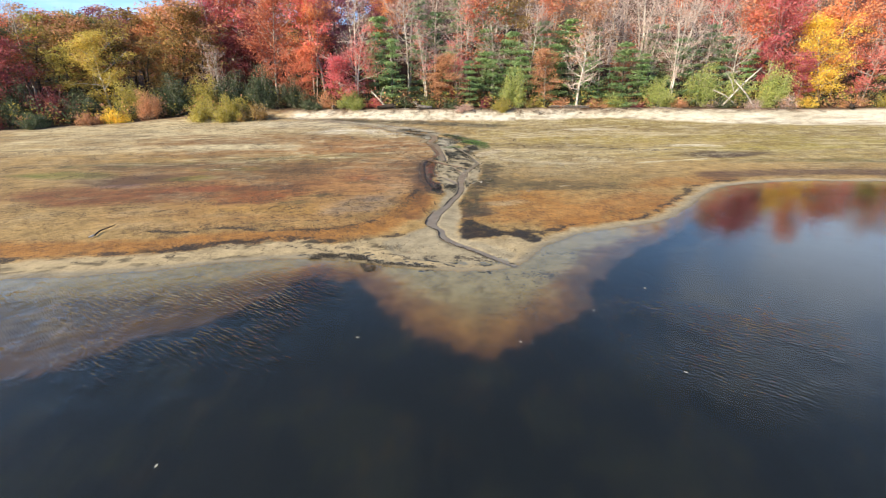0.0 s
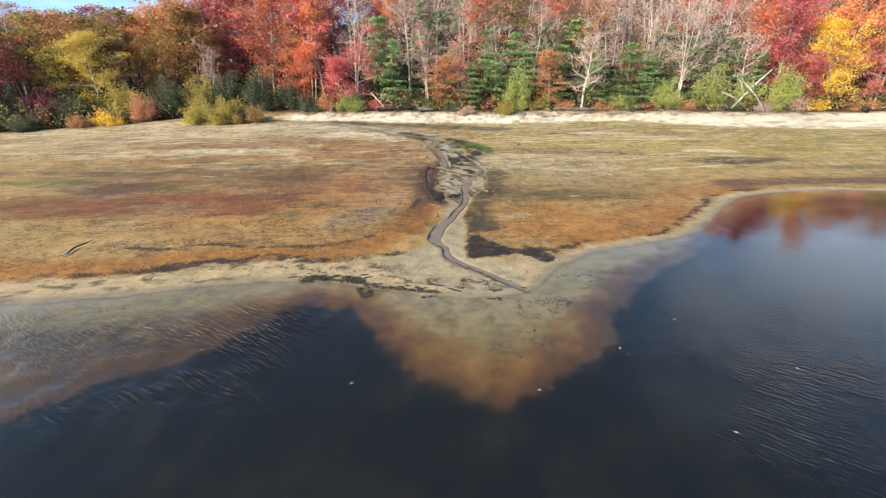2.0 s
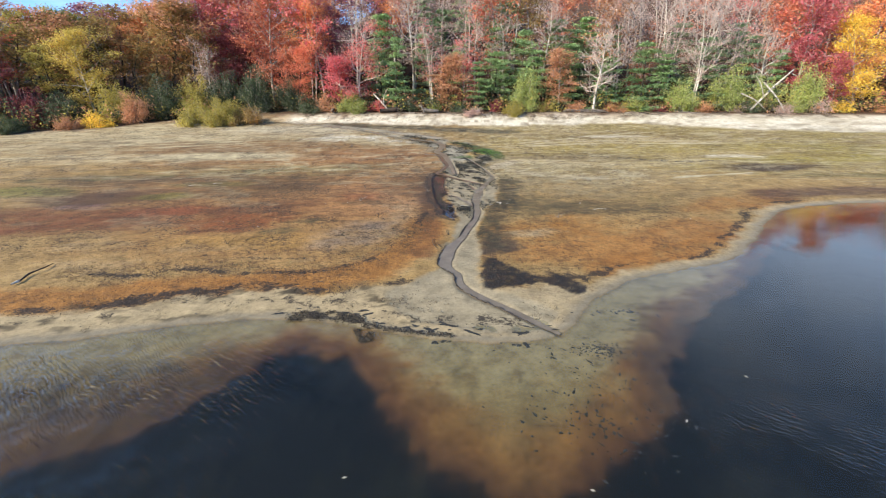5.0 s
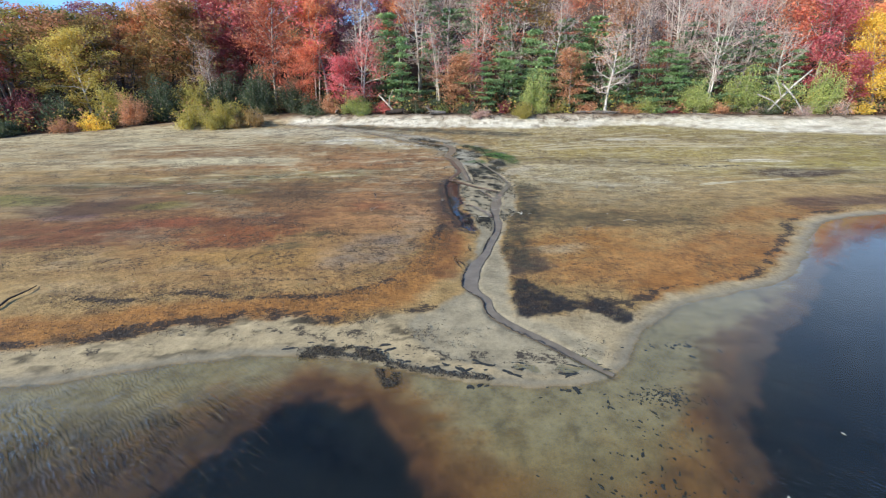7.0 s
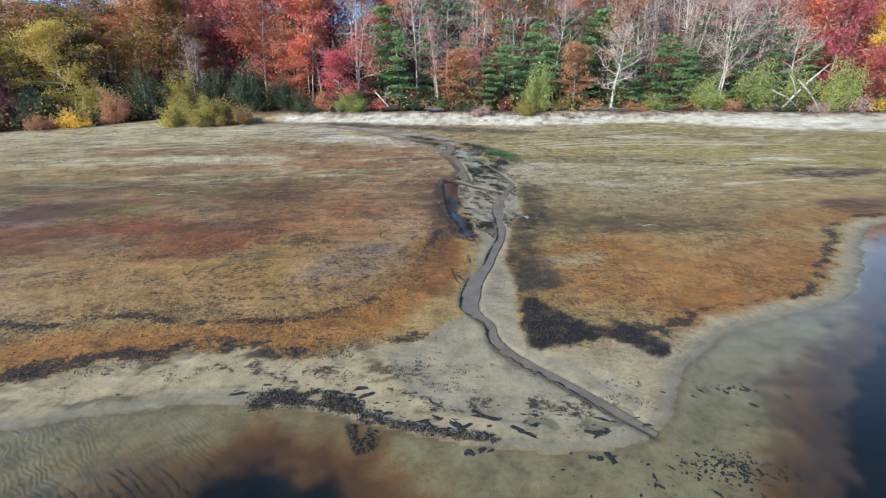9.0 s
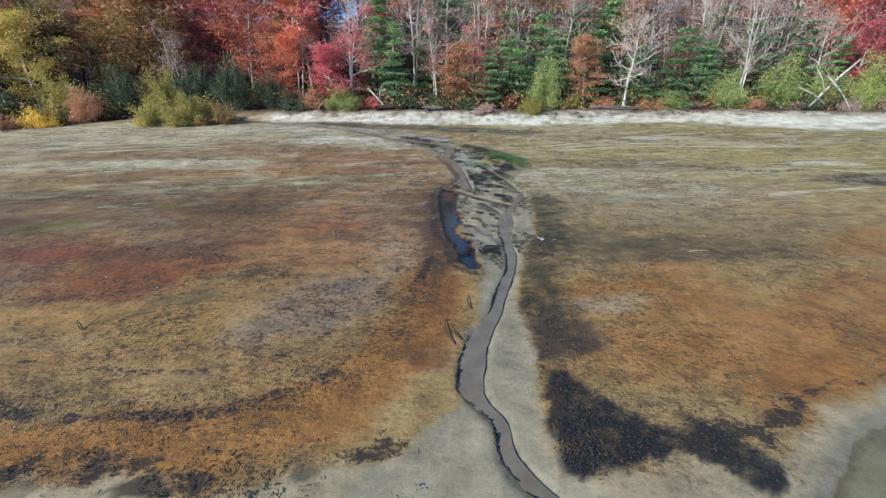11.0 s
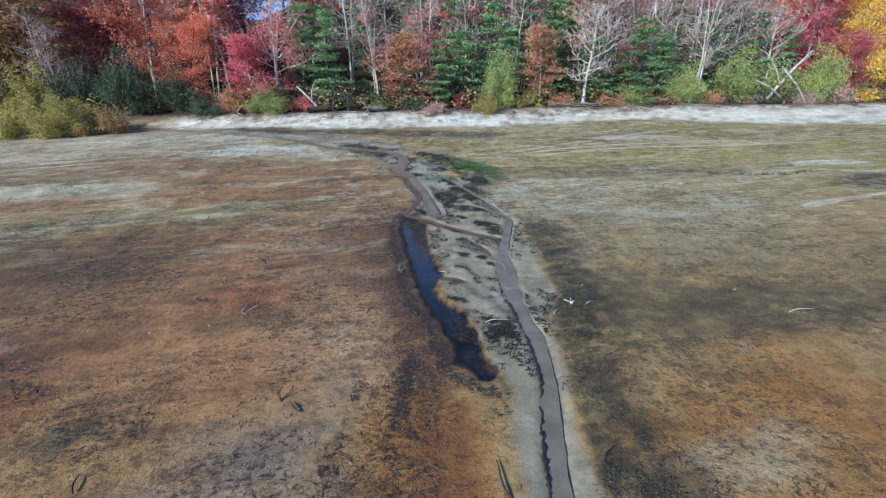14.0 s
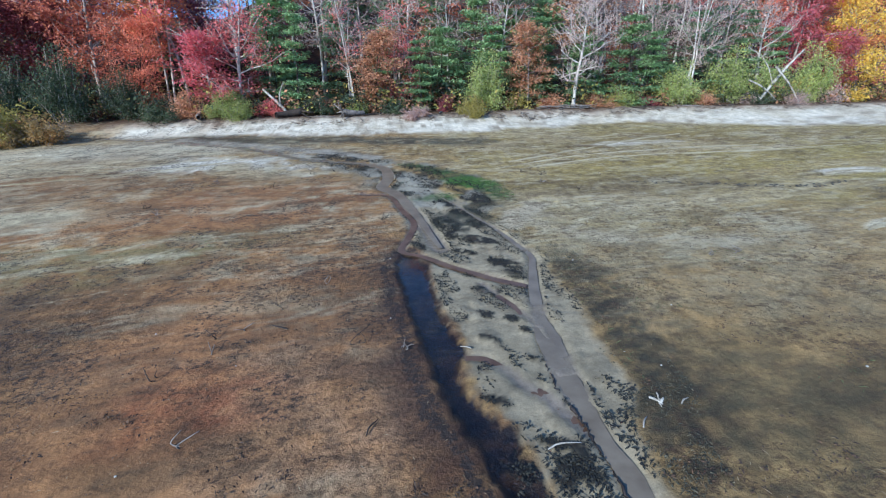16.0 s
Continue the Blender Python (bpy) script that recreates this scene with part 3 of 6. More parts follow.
# the flat right of the stream, tan to olive towards the beach
right = step(-1, 4, px - 0.06 * (py - 30)) * step(30, 38, wy)
lay(right * 0.85, OLIVE)
lay(blob(24, 41, 16, 4) * 0.6, srgb(168, 152, 74))
lay(blob(12, 49, 12, 3.2) * 0.7, srgb(150, 126, 72))
lay(mottle(0.5, 71, 0.52, 0.66, 0.35, 1.3) * right * 0.55, PALE)
lay(mottle(0.8, 72, 0.56, 0.7, 0.3, 1.3) * right * 0.35, BROWN)
lay(blob(8, 36.5, 6, 1.6) * 0.6, PALE)
lay(blob(8, 33.0, 8, 2.6) * 0.6, srgb(170, 152, 112))
lay(blob(14, 42, 13, 4.5) * 0.5, srgb(184, 158, 98))
lay(blob(14, 29, 6, 5) * 0.45, srgb(190, 160, 108))
lay(blob(9.5, 27.0, 6, 2.6) * 0.4, srgb(128, 108, 72))
lay(blob(6.5, 30.5, 4, 2.6) * 0.5, srgb(176, 158, 120))
lay(blob(10, 38.8, 5, 1.4) * 0.6, srgb(110, 92, 66))
# left flat
left = step(0.5, -2, px) * step(16, 19, py)
lay(left * blob(-9, 32, 13, 10) * 0.9, srgb(172, 124, 80))
lay(left * blob(-8, 21, 7, 3.2, 6) * 0.8, srgb(176, 134, 84))
lay(left * blob(-4.2, 27.5, 3.6, 4.2, 20) * 0.85, srgb(184, 134, 88))
lay(left * blob(-12.5, 24.0, 5.2, 1.5, 4) * 0.75, RED)
lay(left * blob(-10.0, 23.0, 2.2, 1.3, 12) * 0.8, srgb(152, 88, 52))
lay(left * blob(-13.9, 24.7, 1.8, 0.7, 4) * 0.8, srgb(156, 86, 58))
lay(left * blob(-18.5, 23.4, 4.5, 2.0) * 0.8, srgb(126, 76, 50))
lay(left * blob(-9.8, 25.2, 3.0, 1.0, 20) * 0.7, srgb(118, 76, 50))
lay(left * blob(-11.5, 29.8, 4.2, 2.2, 14) * 0.8, srgb(118, 88, 54))
lay(left * blob(-19, 27.2, 3.4, 1.6, 4) * 0.85, srgb(88, 66, 56))
lay(left * blob(-21.5, 31.6, 4.5, 1.6, 4) * 0.6, srgb(110, 92, 66))
lay(left * blob(-13, 33.0, 8, 1.8, 8) * 0.65, srgb(122, 100, 66))
lay(left * blob(-5.4, 29.2, 2.0, 1.6, 10) * 0.6, srgb(184, 132, 88))
lay(left * blob(-8.7, 20.6, 3.4, 0.8, 4) * 0.7, srgb(186, 144, 84))
lay(left * blob(-6.9, 23.3, 0.9, 0.4, 10) * 0.6, srgb(92, 90, 58))
lay(left * blob(-7.4, 21.9, 0.8, 0.4, 10) * 0.6, srgb(92, 90, 58))
lay(left * blob(-15.6, 27.4, 1.5, 0.5, 8) * 0.75, srgb(122, 128, 48))
lay(left * blob(-14.4, 30.2, 2.6, 0.7, 8) * 0.6, srgb(122, 122, 60))
lay(left * blob(-24, 28.4, 3.0, 1.1) * 0.7, GREEN)
# purple sheen on wet mud, painted into the soil colour
lay(left * blob(-18.5, 25.6, 1.8, 0.6) * 0.5, srgb(126, 100, 112), 0.6)
lay(left * blob(-3.0, 27.2, 2.0, 2.2, 0) * 0.5, srgb(176, 140, 106))
lay(left * blob(-2.2, 30.6, 1.4, 3.0, 6) * 0.5, srgb(104, 78, 58))
lay(left * blob(-4.9, 26.6, 1.2, 0.6) * 0.5, srgb(104, 82, 54))
lay(left * blob(-5.1, 27.8, 1.4, 1.0) * 0.55, srgb(158, 92, 58))
lay(left * blob(-14, 29.5, 9, 4.5, 6) * 0.4, srgb(116, 86, 58))
lay(left * blob(-15, 34.2, 9, 1.6, 4) * 0.35, OLIVE)
lay(left * blob(-22, 42, 16, 3.4, 8) * 0.85, srgb(146, 108, 72))
lay(left * blob(-18, 38.2, 6, 1.5, 4) * 0.95, srgb(222, 206, 166))
lay(left * blob(-30, 36.8, 9, 1.7, 6) * 0.55, PALE)
lay(left * band([(-38, 41), (-24, 45.5), (-12, 47.5), (-6, 44)], 1.3) * 0.8, PALE)
lay(left * band([(-26, 31), (-16, 33), (-10, 35.2), (-5, 36.5)], 0.6) * mottle(0.9, 85, 0.4, 0.6) * 0.5, srgb(92, 98, 60))
lay(left * blob(-6.2, 35.4, 3.0, 1.0, 10) * 0.5, srgb(116, 114, 76))
lay(left * blob(-5.5, 39.2, 4.2, 3.2) * 0.8, srgb(166, 120, 80))
lay(left * blob(-30, 49, 15, 5.0, 14) * 0.6, srgb(226, 212, 174))
lay(left * blob(-15, 51.5, 8, 2.8) * 0.8, srgb(226, 214, 184))
lay(left * blob(-36, 39, 12, 2.4, 12) * 0.5, srgb(214, 196, 150))
lay(left * mottle(0.45, 73, 0.5, 0.68, 0.5, 1.2) * step(24, 32, py) * 0.3, BROWN)
lay(left * mottle(0.7, 74, 0.55, 0.7, 0.6, 1.2) * 0.2, PALE)
# thin pale lines left by old water levels
for k, (sx_, sy_, sd) in enumerate(((0.10, 0.75, 141), (0.16, 1.1, 142), (0.07, 0.5, 143))):
    ridge = np.abs(fbm(wx * sx_, (wy - 0.12 * px) * sy_, sd, 3))
    lay(step(0.035, 0.008, ridge) * step(27, 36, py) * mottle(0.35, 144 + k, 0.42, 0.58) * 0.45, srgb(222, 208, 170))
    lay(step(0.03, 0.008, np.abs(ridge - 0.09)) * step(18, 24, py) * mottle(0.4, 148 + k, 0.45, 0.6) * 0.35, srgb(96, 78, 56))
# grey patch, tide lines and the orange band along the pond
lay(blob(-4.1, 21.4, 1.9, 1.25, 38) * 0.55, srgb(158, 140, 120))
lay(blob(-3.2, 23.1, 1.3, 0.6, 38) * 0.5, srgb(150, 128, 106))
UPLINE = [(-13, 17.8), (-10.9, 17.55), (-9.4, 18.1), (-7.8, 17.85), (-6.0, 17.8), (-4.8, 17.95), (-3.6, 18.6), (-2.7, 19.4), (-2.18, 20.4), (-1.96, 21.4), (-1.8, 22.5), (-1.6, 24), (-1.5, 25)]
lay(band([(-22, 15.2), (-12.9, 15.7), (-10.9, 16.1), (-9.0, 16.7), (-6.8, 17.0), (-4.5, 17.4), (-2.9, 18.3), (-1.75, 20.3), (-1.3, 23.2)], 0.85, 0.5, 0.25) * 0.95, ORANGE)
lay(band([(-1.35, 19.5), (-1.3, 22), (-1.3, 25.5)], 0.5, 0.5, 0.2) * 0.6, srgb(132, 88, 54))
lay(left * blob(-11, 16.4, 5, 0.6, 4) * 0.5, srgb(184, 118, 56))
# dark weedy margins near the stream
lay(band([(-1.2, 34), (-1.5, 30), (-1.35, 27), (-0.95, 24.5)], 0.6, 0.7, 0.3) * 0.6, srgb(82, 58, 44), 0.4)

lay(blob(6.6, 25.5, 3.0, 1.3, 10) * 0.6, srgb(92, 80, 56))
lay(blob(3.8, 26.2, 1.6, 2.0) * 0.5, srgb(96, 86, 60))
lay(blob(4.4, 22.3, 3.2, 1.5, 18) * 0.7, srgb(176, 122, 64))
lay(blob(5.2, 20.2, 3.6, 1.2, 16) * 0.85, srgb(176, 124, 70))
lay(blob(9.5, 21.8, 3.6, 1.5, 35) * 0.75, srgb(174, 122, 70))
lay(blob(15, 27.2, 4.5, 1.2, 25) * 0.7, ORANGE)
lay(band([(4.6, 18.4), (6.4, 19.2), (8.4, 19.9), (11, 21.8)], 0.6, 0.5, 0.2) * 0.8, srgb(164, 112, 60))
lay(blob(3.4, 21.9, 1.5, 0.5, 8) * 0.4, PALE)
lay(band([(17, 28.6), (22, 29.4), (34, 29.6)], 0.9, 0.5, 0.3) * 0.75, srgb(92, 66, 56))
lay(blob(21.8, 35.6, 3.6, 1.0, 3) * 0.9, srgb(60, 42, 38))
lay(blob(31, 33.5, 8, 0.7) * 0.6, srgb(84, 86, 46))
lay(blob(21.0, 39.0, 2.0, 0.5) * 0.85, WHITE)
lay(band([(14.2, 32.6), (16.4, 33.3), (19.5, 34)], 0.16, 0.6, 0.5) * 0.9, srgb(226, 212, 178))
lay(blob(14.5, 48, 3.0, 0.5) * 0.85, WHITE)
for k in range(3):
    lay(band([(4.5, 42.2 + 0.8 * k), (13.8, 44.6 + 0.9 * k), (25, 45.2 + 1.0 * k)], 0.13, 0.5, 0.15) * 0.8, PALE)
lay(band([(-24, 43.6), (-15, 46), (-9, 48.5)], 0.13, 0.5, 0.15) * 0.8, PALE)
lay(band([(-24, 42.4), (-15, 44.8), (-8.5, 47.4)], 0.13, 0.5, 0.15) * 0.7, PALE)
lay(band([(9, 39.4), (11.3, 38.8), (14.3, 37.8), (16.7, 37.2), (19, 37.6)], 0.16, 0.5, 0.3) * mottle(2.2, 76, 0.4, 0.6) * 0.7, DARK)

# sand along the pond, and dark drift on it
sand_w = np.interp(px, [-30, -12, -8, -4, -2, 1, 4, 8, 12, 17, 25, 40], [1.6, 1.4, 1.7, 1.3, 2.6, 2.6, 0.6, 0.45, 0.5, 0.6, 0.6, 0.5])
edge = shore_d + 0.8 * fbm(px * 0.9, py * 0.9, 9) + 0.4 * fbm(px * 3, py * 3, 10)
lay(step(sand_w + 0.25, sand_w - 0.15, edge), SAND, 0.15)
BLACKS = [(0.83, 19.2), (0.72, 18.5), (0.65, 17.6), (0.62, 16.9), (0.96, 16.68), (1.58, 16.88), (2.2, 17.04), (2.65, 17.15), (3.42, 16.6), (3.85, 16.9), (3.8, 17.3), (3.1, 17.95), (2.65, 17.8), (2.2, 17.95), (1.67, 18.48), (1.22, 19.12)]
BROWNS = [(0.87, 21.2), (1.73, 21.25), (2.3, 20.5), (2.1, 19.9), (1.31, 19.5), (0.75, 19.7)]
near_warp = 0.35 * fbm(px * 2.2, py * 2.2, 88)
lay(step(-0.25, 0.2, ring_sdf(px + near_warp, py - near_warp, BROWNS) + 0.5 * fbm(px * 4.5, py * 4.5, 87)) * 0.85, srgb(76, 62, 54), 0.3)
lay(step(-0.06, 0.08, ring_sdf(px + near_warp, py - near_warp, BLACKS) + 0.35 * fbm(px * 4.5, py * 4.5, 89)) * (0.7 + 0.3 * mottle(5.5, 90, 0.34, 0.5)), srgb(46, 43, 42), 0.3)
lay(mottle(1.9, 79, 0.60, 0.68, 0.7, 1.5) * step(2.4, 1.8, edge) * step(0.2, 0.5, edge) * step(3, -3, px) * 0.7, srgb(84, 74, 56))
lay(step(0.5, 0.05, shore_d) * step(-0.2, 0.0, shore_d), WETSAND, 0.6)

# the stream's sand bars, with dark weed left between the threads
lay(step(-0.08, 0.15, braid_d), srgb(168, 154, 126), 0.2)
lay(band([(1.3, 20.6), (1.25, 22.5), (1.6, 24), (2.1, 25.6), (2.7, 27.6), (2.95, 29.5), (3.1, 31.6)], 0.75, 0.8, 0.2) * (0.5 + 0.5 * mottle(4.2, 86, 0.4, 0.52)) * 0.85 * step(0.1, -0.15, braid_d), srgb(62, 58, 44), 0.2)
weeds = step(0.0, 0.25, braid_d) * step(24.0, 27.0, py) * mottle(1.5, 81, 0.55, 0.61, 1.1, 0.8)
lay(weeds * 0.25, srgb(110, 102, 86), 0.3)
CLUMPS = [(2.12, 38.15, 0.5, 0.5), (1.5, 36.5, 0.6, 0.45), (1.6, 35.3, 0.35, 0.4), (0.67, 37.7, 0.35, 0.4), (0.5, 35.5, 0.4, 0.6), (0.3, 40.6, 0.7, 0.45), (-0.45, 39.4, 0.4, 0.3), (1.24, 33.9, 0.45, 0.3), (1.43, 32.15, 0.35, 0.28), (1.5, 31.4, 0.2, 0.25),
          (0.54, 33.2, 0.3, 0.16), (0.48, 34.5, 0.2, 0.3), (-0.7, 33.8, 0.2, 0.25), (0.52, 30.6, 0.28, 0.2), (0.27, 31.6, 0.12, 0.1), (0.05, 28.55, 0.16, 0.12), (0.2, 29.55, 0.2, 0.14), (0.72, 29.25, 0.18, 0.14), (-0.4, 26.85, 0.2, 0.1), (0.7, 26.55, 0.14, 0.12),
          (0.76, 27.75, 0.12, 0.08), (1.05, 26.05, 0.12, 0.08), (0.9, 28.75, 0.1, 0.1), (0.2, 25.85, 0.22, 0.1), (0.3, 25.25, 0.3, 0.3), (-0.4, 25.4, 0.16, 0.16), (0.5, 25.6, 0.12, 0.16)]


def in_clump(x, y):
    best = np.zeros(x.shape)
    wx0 = x + 0.3 * fbm(x * 2.5, y * 2.5, 137)
    for cx, cy, rx, ry in CLUMPS:
        best = np.maximum(best, step(1.15, 0.6, np.hypot((wx0 - cx) / (1.3 * rx), (y - cy + 0.5 * (x - cx)) / (1.3 * ry))))
    return best * step(0.3, 0.44, fbm(x * 4, y * 5.2, 138) + 0.5) * (channel(x, y) < 0.03)


in_bar = np.flatnonzero((px > -1.6) & (px < 3.4) & (py > 24.5) & (py < 42))
clump = np.zeros(len(px))
clump[in_bar] = in_clump(px[in_bar], py[in_bar])
lay(clump * 1.2, srgb(44, 42, 35), 0.3)
upper = step(-0.9, 0.7, upper_reach(px, py))
lay(upper * mottle(1.1, 82, 0.44, 0.54) * 0.9, srgb(60, 60, 46), 0.4)
lay(upper * mottle(0.9, 83, 0.48, 0.56) * 0.95, srgb(168, 160, 140), 0.3)
lay(band([(0.1, 44.3), (1.5, 42.4), (2.9, 40.6), (3.3, 38.4)], 0.55, 0.7, 0.5) * 0.8, srgb(74, 92, 50))
lay(blob(2.7, 40.4, 1.1, 0.7, -40) * 0.85, srgb(84, 126, 44))
lay(blob(0.9, 38.6, 0.7, 0.5) * 0.6, srgb(84, 112, 52))
lay(band([(2.5, 34.9), (3.3, 36.0), (4.2, 36.9)], 0.5, 0.5, 0.3) * 0.9, srgb(206, 190, 158), 0.1)
lay(band([(3.0, 35.2), (4.6, 34.2), (6.6, 33.0), (10.5, 32.2)], 0.55, 0.8, 0.5) * 0.6, srgb(202, 186, 152))
inlet = band([(-17, 56.6), (-12.4, 55.4), (-8, 53.4), (-3.6, 52.8), (0.1, 51.6), (5, 50.4)], 1.4, 0.5, 0.5)
lay(inlet * (0.7 + 0.3 * mottle(1.2, 93, 0.4, 0.55)), srgb(80, 76, 60), 0.5)
lay(blob(-10.2, 46.4, 3.4, 1.4, 14) * mottle(1.3, 94, 0.36, 0.54) * 0.9, WHITE)
lay(blob(-6.2, 48.2, 2.4, 1.0, 24) * mottle(1.3, 95, 0.38, 0.54) * 0.8, srgb(206, 198, 178))
lay(band([(-14, 54.6), (-9, 51.8), (-5, 49.0), (-1.5, 46.6)], 0.55, 0.4, 0.3) * 0.9, srgb(176, 168, 150), 0.3)
lay(band([(-11, 48), (-7.5, 46.4), (-4.5, 44)], 1.0, 0.5, 0.6) * mottle(1.0, 84, 0.4, 0.6) * 0.9, WHITE)
lay(step(0.02, 0.06, cut), srgb(142, 130, 116), 0.4)
lay(band(SIDE[::4], 0.12, 0.5, 0.0) * 0.5, srgb(124, 90, 66), 0.7)
lay(step(-0.45, 0.1, pool_d + 0.5 * fbm(px * 3, py * 3, 69)) * (0.3 + 0.55 * step(26.5, 29.5, py)) * step(0.15, -0.1, braid_d), srgb(66, 46, 38), 0.4)
lay(step(-0.09, 0.03, pool_d), srgb(26, 20, 20), 0.9)

# beach and woodland floor
bk, fr = back_y(px), front_y(px)
beach = step(-0.6, 0.6, py - fr + 1.6 * fbm(px * 0.4, py * 0.4, 91) + 0.9 * fbm(px * 1.6, py * 1.6, 96)) * step(-21, -18, px)
lay(beach, WHITE, 0.0)
lay(beach * mottle(0.6, 92, 0.5, 0.62, 0.6, 1.4) * 0.35, srgb(196, 178, 146))
lay(beach * mottle(1.7, 97, 0.56, 0.62, 0.6, 1.4) * 0.5, srgb(140, 124, 102))
lay(step(-1.6, -0.6, py - bk + 2.2 * fbm(px * 0.4, py * 0.4, 93)) * 0.5, srgb(172, 144, 122))
lay(step(-0.7, 0.6, py - bk + 2.2 * fbm(px * 0.4, py * 0.4, 93)), LITTER, 0.0)

# the pond's bed: pale sand fan and shelf, brown slopes, weed and deep-water darkness beyond
under = step(0.05, -0.25, shore_d)
FAN = [(-4.5, 16), (-2.9, 13.7), (-2.2, 12.6), (-1.7, 11.8), (-1.1, 10.95), (-0.3, 10.3), (0.6, 9.8), (1.66, 10.1), (2.4, 10.6), (3.4, 11.1), (4.1, 12.0), (4.6, 13.2), (5.3, 14.0), (6.2, 15.2), (9, 17.6), (14, 22.5), (20, 25.8), (32, 26), (32, 32), (0, 20)]
SHELF = [(-30, 3), (-16, 7.4), (-10.5, 8.8), (-8.6, 9.9), (-7.1, 10.9), (-6.2, 11.7), (-5.6, 12.7), (-4.9, 13.35), (-4.0, 13.75), (-3.0, 13.65), (-2.4, 13.9), (-2.6, 17), (-12, 17), (-40, 12)]
nf = 0.7 * fbm(px * 0.9, py * 0.9, 101) + 0.35 * fbm(px * 3.2, py * 3.2, 102)
bed_d = np.maximum(ring_sdf(px, py, FAN), ring_sdf(px, py, SHELF)) + nf
# near-black base colour stands in for light lost in the deep water
lay(under, srgb(6, 11, 11), 0.0)
lay(under * mottle(0.9, 103, 0.46, 0.62) * step(12, 9, py) * 0.5, srgb(30, 32, 22))
lay(under * mottle(2.2, 108, 0.5, 0.62) * mottle(0.7, 109, 0.45, 0.6) * step(10, 8, py) * 0.25, srgb(48, 40, 28))
on_shelf = step(-1.5, -3.2, px)
lay(under * step(-0.25, 0.05, bed_d), srgb(104, 70, 42))
# greyer rim on the right: surface reflection put into the bed's colour
lay(under * step(-0.25, 0.05, bed_d) * step(3.2, 4.6, px) * 0.8, srgb(92, 76, 62))
lay(under * step(0.05, 0.75, bed_d) * (1 - 0.6 * step(3.2, 4.8, px)), srgb(146, 106, 62))
lay(under * step(0.5, 1.7, bed_d) * 0.9, srgb(150, 132, 96))
lay(under * step(0.1, 0.6, bed_d) * step(1.6, 0.9, bed_d) * mottle(1.1, 107, 0.45, 0.6) * 0.5, srgb(112, 78, 46))
# sand colour darkened away from the shore, as water dims it with depth
lay(under * step(-1.6, -4.4, shore_d) * 0.35 * step(-0.6, 0.2, bed_d), srgb(92, 68, 44))
lay(under * step(-2.6, -0.1, shore_d + 0.5 * fbm(px * 0.8, py * 0.8, 105)) * step(0.2, 1.2, bed_d) * (1 - 0.35 * on_shelf) * (1 - 0.2 * step(5, 9, px)) * 0.9, srgb(168, 152, 120))
lay(under * on_shelf * step(-0.6, -2.6, shore_d) * step(-0.3, 0.2, bed_d) * 0.8, srgb(82, 64, 46))
specks = step(0.655, 0.70, fbm(px * 2.6, py * 2.6, 104) + 0.5)
lay(under * specks * step(5.5, 2.0, np.hypot(px - 3, py - 13.2)) * 0.3, srgb(60, 46, 34))

# how thickly dead weed and twigs lie
debris = 0.45 + 0.5 * mottle(0.5, 121, 0.4, 0.62)
debris = debris * step(0.1, 0.5, edge - sand_w + 0.3) + 0.08 * (1 - step(0.1, 0.5, edge - sand_w + 0.3))
debris = np.clip(debris + 0.5 * band(UPLINE, 0.7, 0.6, 0.25) + 0.4 * blob(2.6, 18.5, 1.8, 2.4), 0, 1)
debris = debris * (1 - 0.75 * step(-0.1, 0.1, braid_d)) * (1 - 0.7 * beach) * (1 - under) 

# lines of dark drift, thick to thin
shore_line = edge - sand_w
drift = 0.62 * band(UPLINE, 0.24, 0.9, 0.25) * (0.6 + 0.4 * mottle(1.1, 75, 0.4, 0.58))
drift = np.maximum(drift, 0.5 * band([(-9.5, 19.2), (-6.4, 19.0), (-4.4, 19.5), (-3.4, 20.6), (-2.7, 22.2), (-2.3, 24.2)], 0.16, 0.9, 0.25) * (0.5 + 0.5 * mottle(1.2, 106, 0.4, 0.58)))
drift = np.maximum(drift, 0.66 * np.exp(-((shore_line - 0.25) / 0.36) ** 2) * step(3, 0, np.abs(px + 9.5) - 7) * (0.62 + 0.38 * mottle(0.9, 77, 0.38, 0.58)))
drift = np.maximum(drift, 0.55 * np.exp(-((edge - 1.0) / 0.32) ** 2) * step(2, -1, np.abs(px + 7) - 9) * mottle(1.0, 78, 0.4, 0.58))
drift = np.maximum(drift, 0.66 * np.exp(-((shore_line - 0.4) / 0.3) ** 2) * step(2, 3.5, px) * step(30, 16, px) * (0.6 + 0.4 * mottle(0.9, 80, 0.4, 0.55)))
drift = np.maximum(drift, 0.55 * step(0.1, 0.4, pool_d + 0.75) * step(0.0, -0.2, pool_d) * step(0, -0.2, braid_d))
drift = np.maximum(drift, 0.42 * left * step(18, 20, py) * mottle(0.8, 99, 0.42, 0.6))
drift = drift * (shore_d > 0.1)

# relief
pz = pz - cut - 0.10 * step(-0.08, 0.12, pool_d)
pz = pz - 0.035 * step(-0.1, 0.25, braid_d) * (shore_d > 0.4)
pz = pz + core * (0.03 * fbm(px * 0.7, py * 0.7, 111) + 0.035 * fbm(px * 3.0, py * 3.0, 112, 3)) * step(0.2, 1.0, shore_d)
pz = pz + 0.035 * clump + 0.04 * weeds + 0.03 * specks * (shore_d < -1.2)
pz = pz + 0.35 * fbm(px * 0.25, py * 0.25, 113) * step(0, 3, py - bk)
pz = np.where(bed_d * 1.0 < 0, pz + np.clip(bed_d, -1.2, 0) * 0.5 * under * step(-2, -0.2, shore_d + 1), pz)

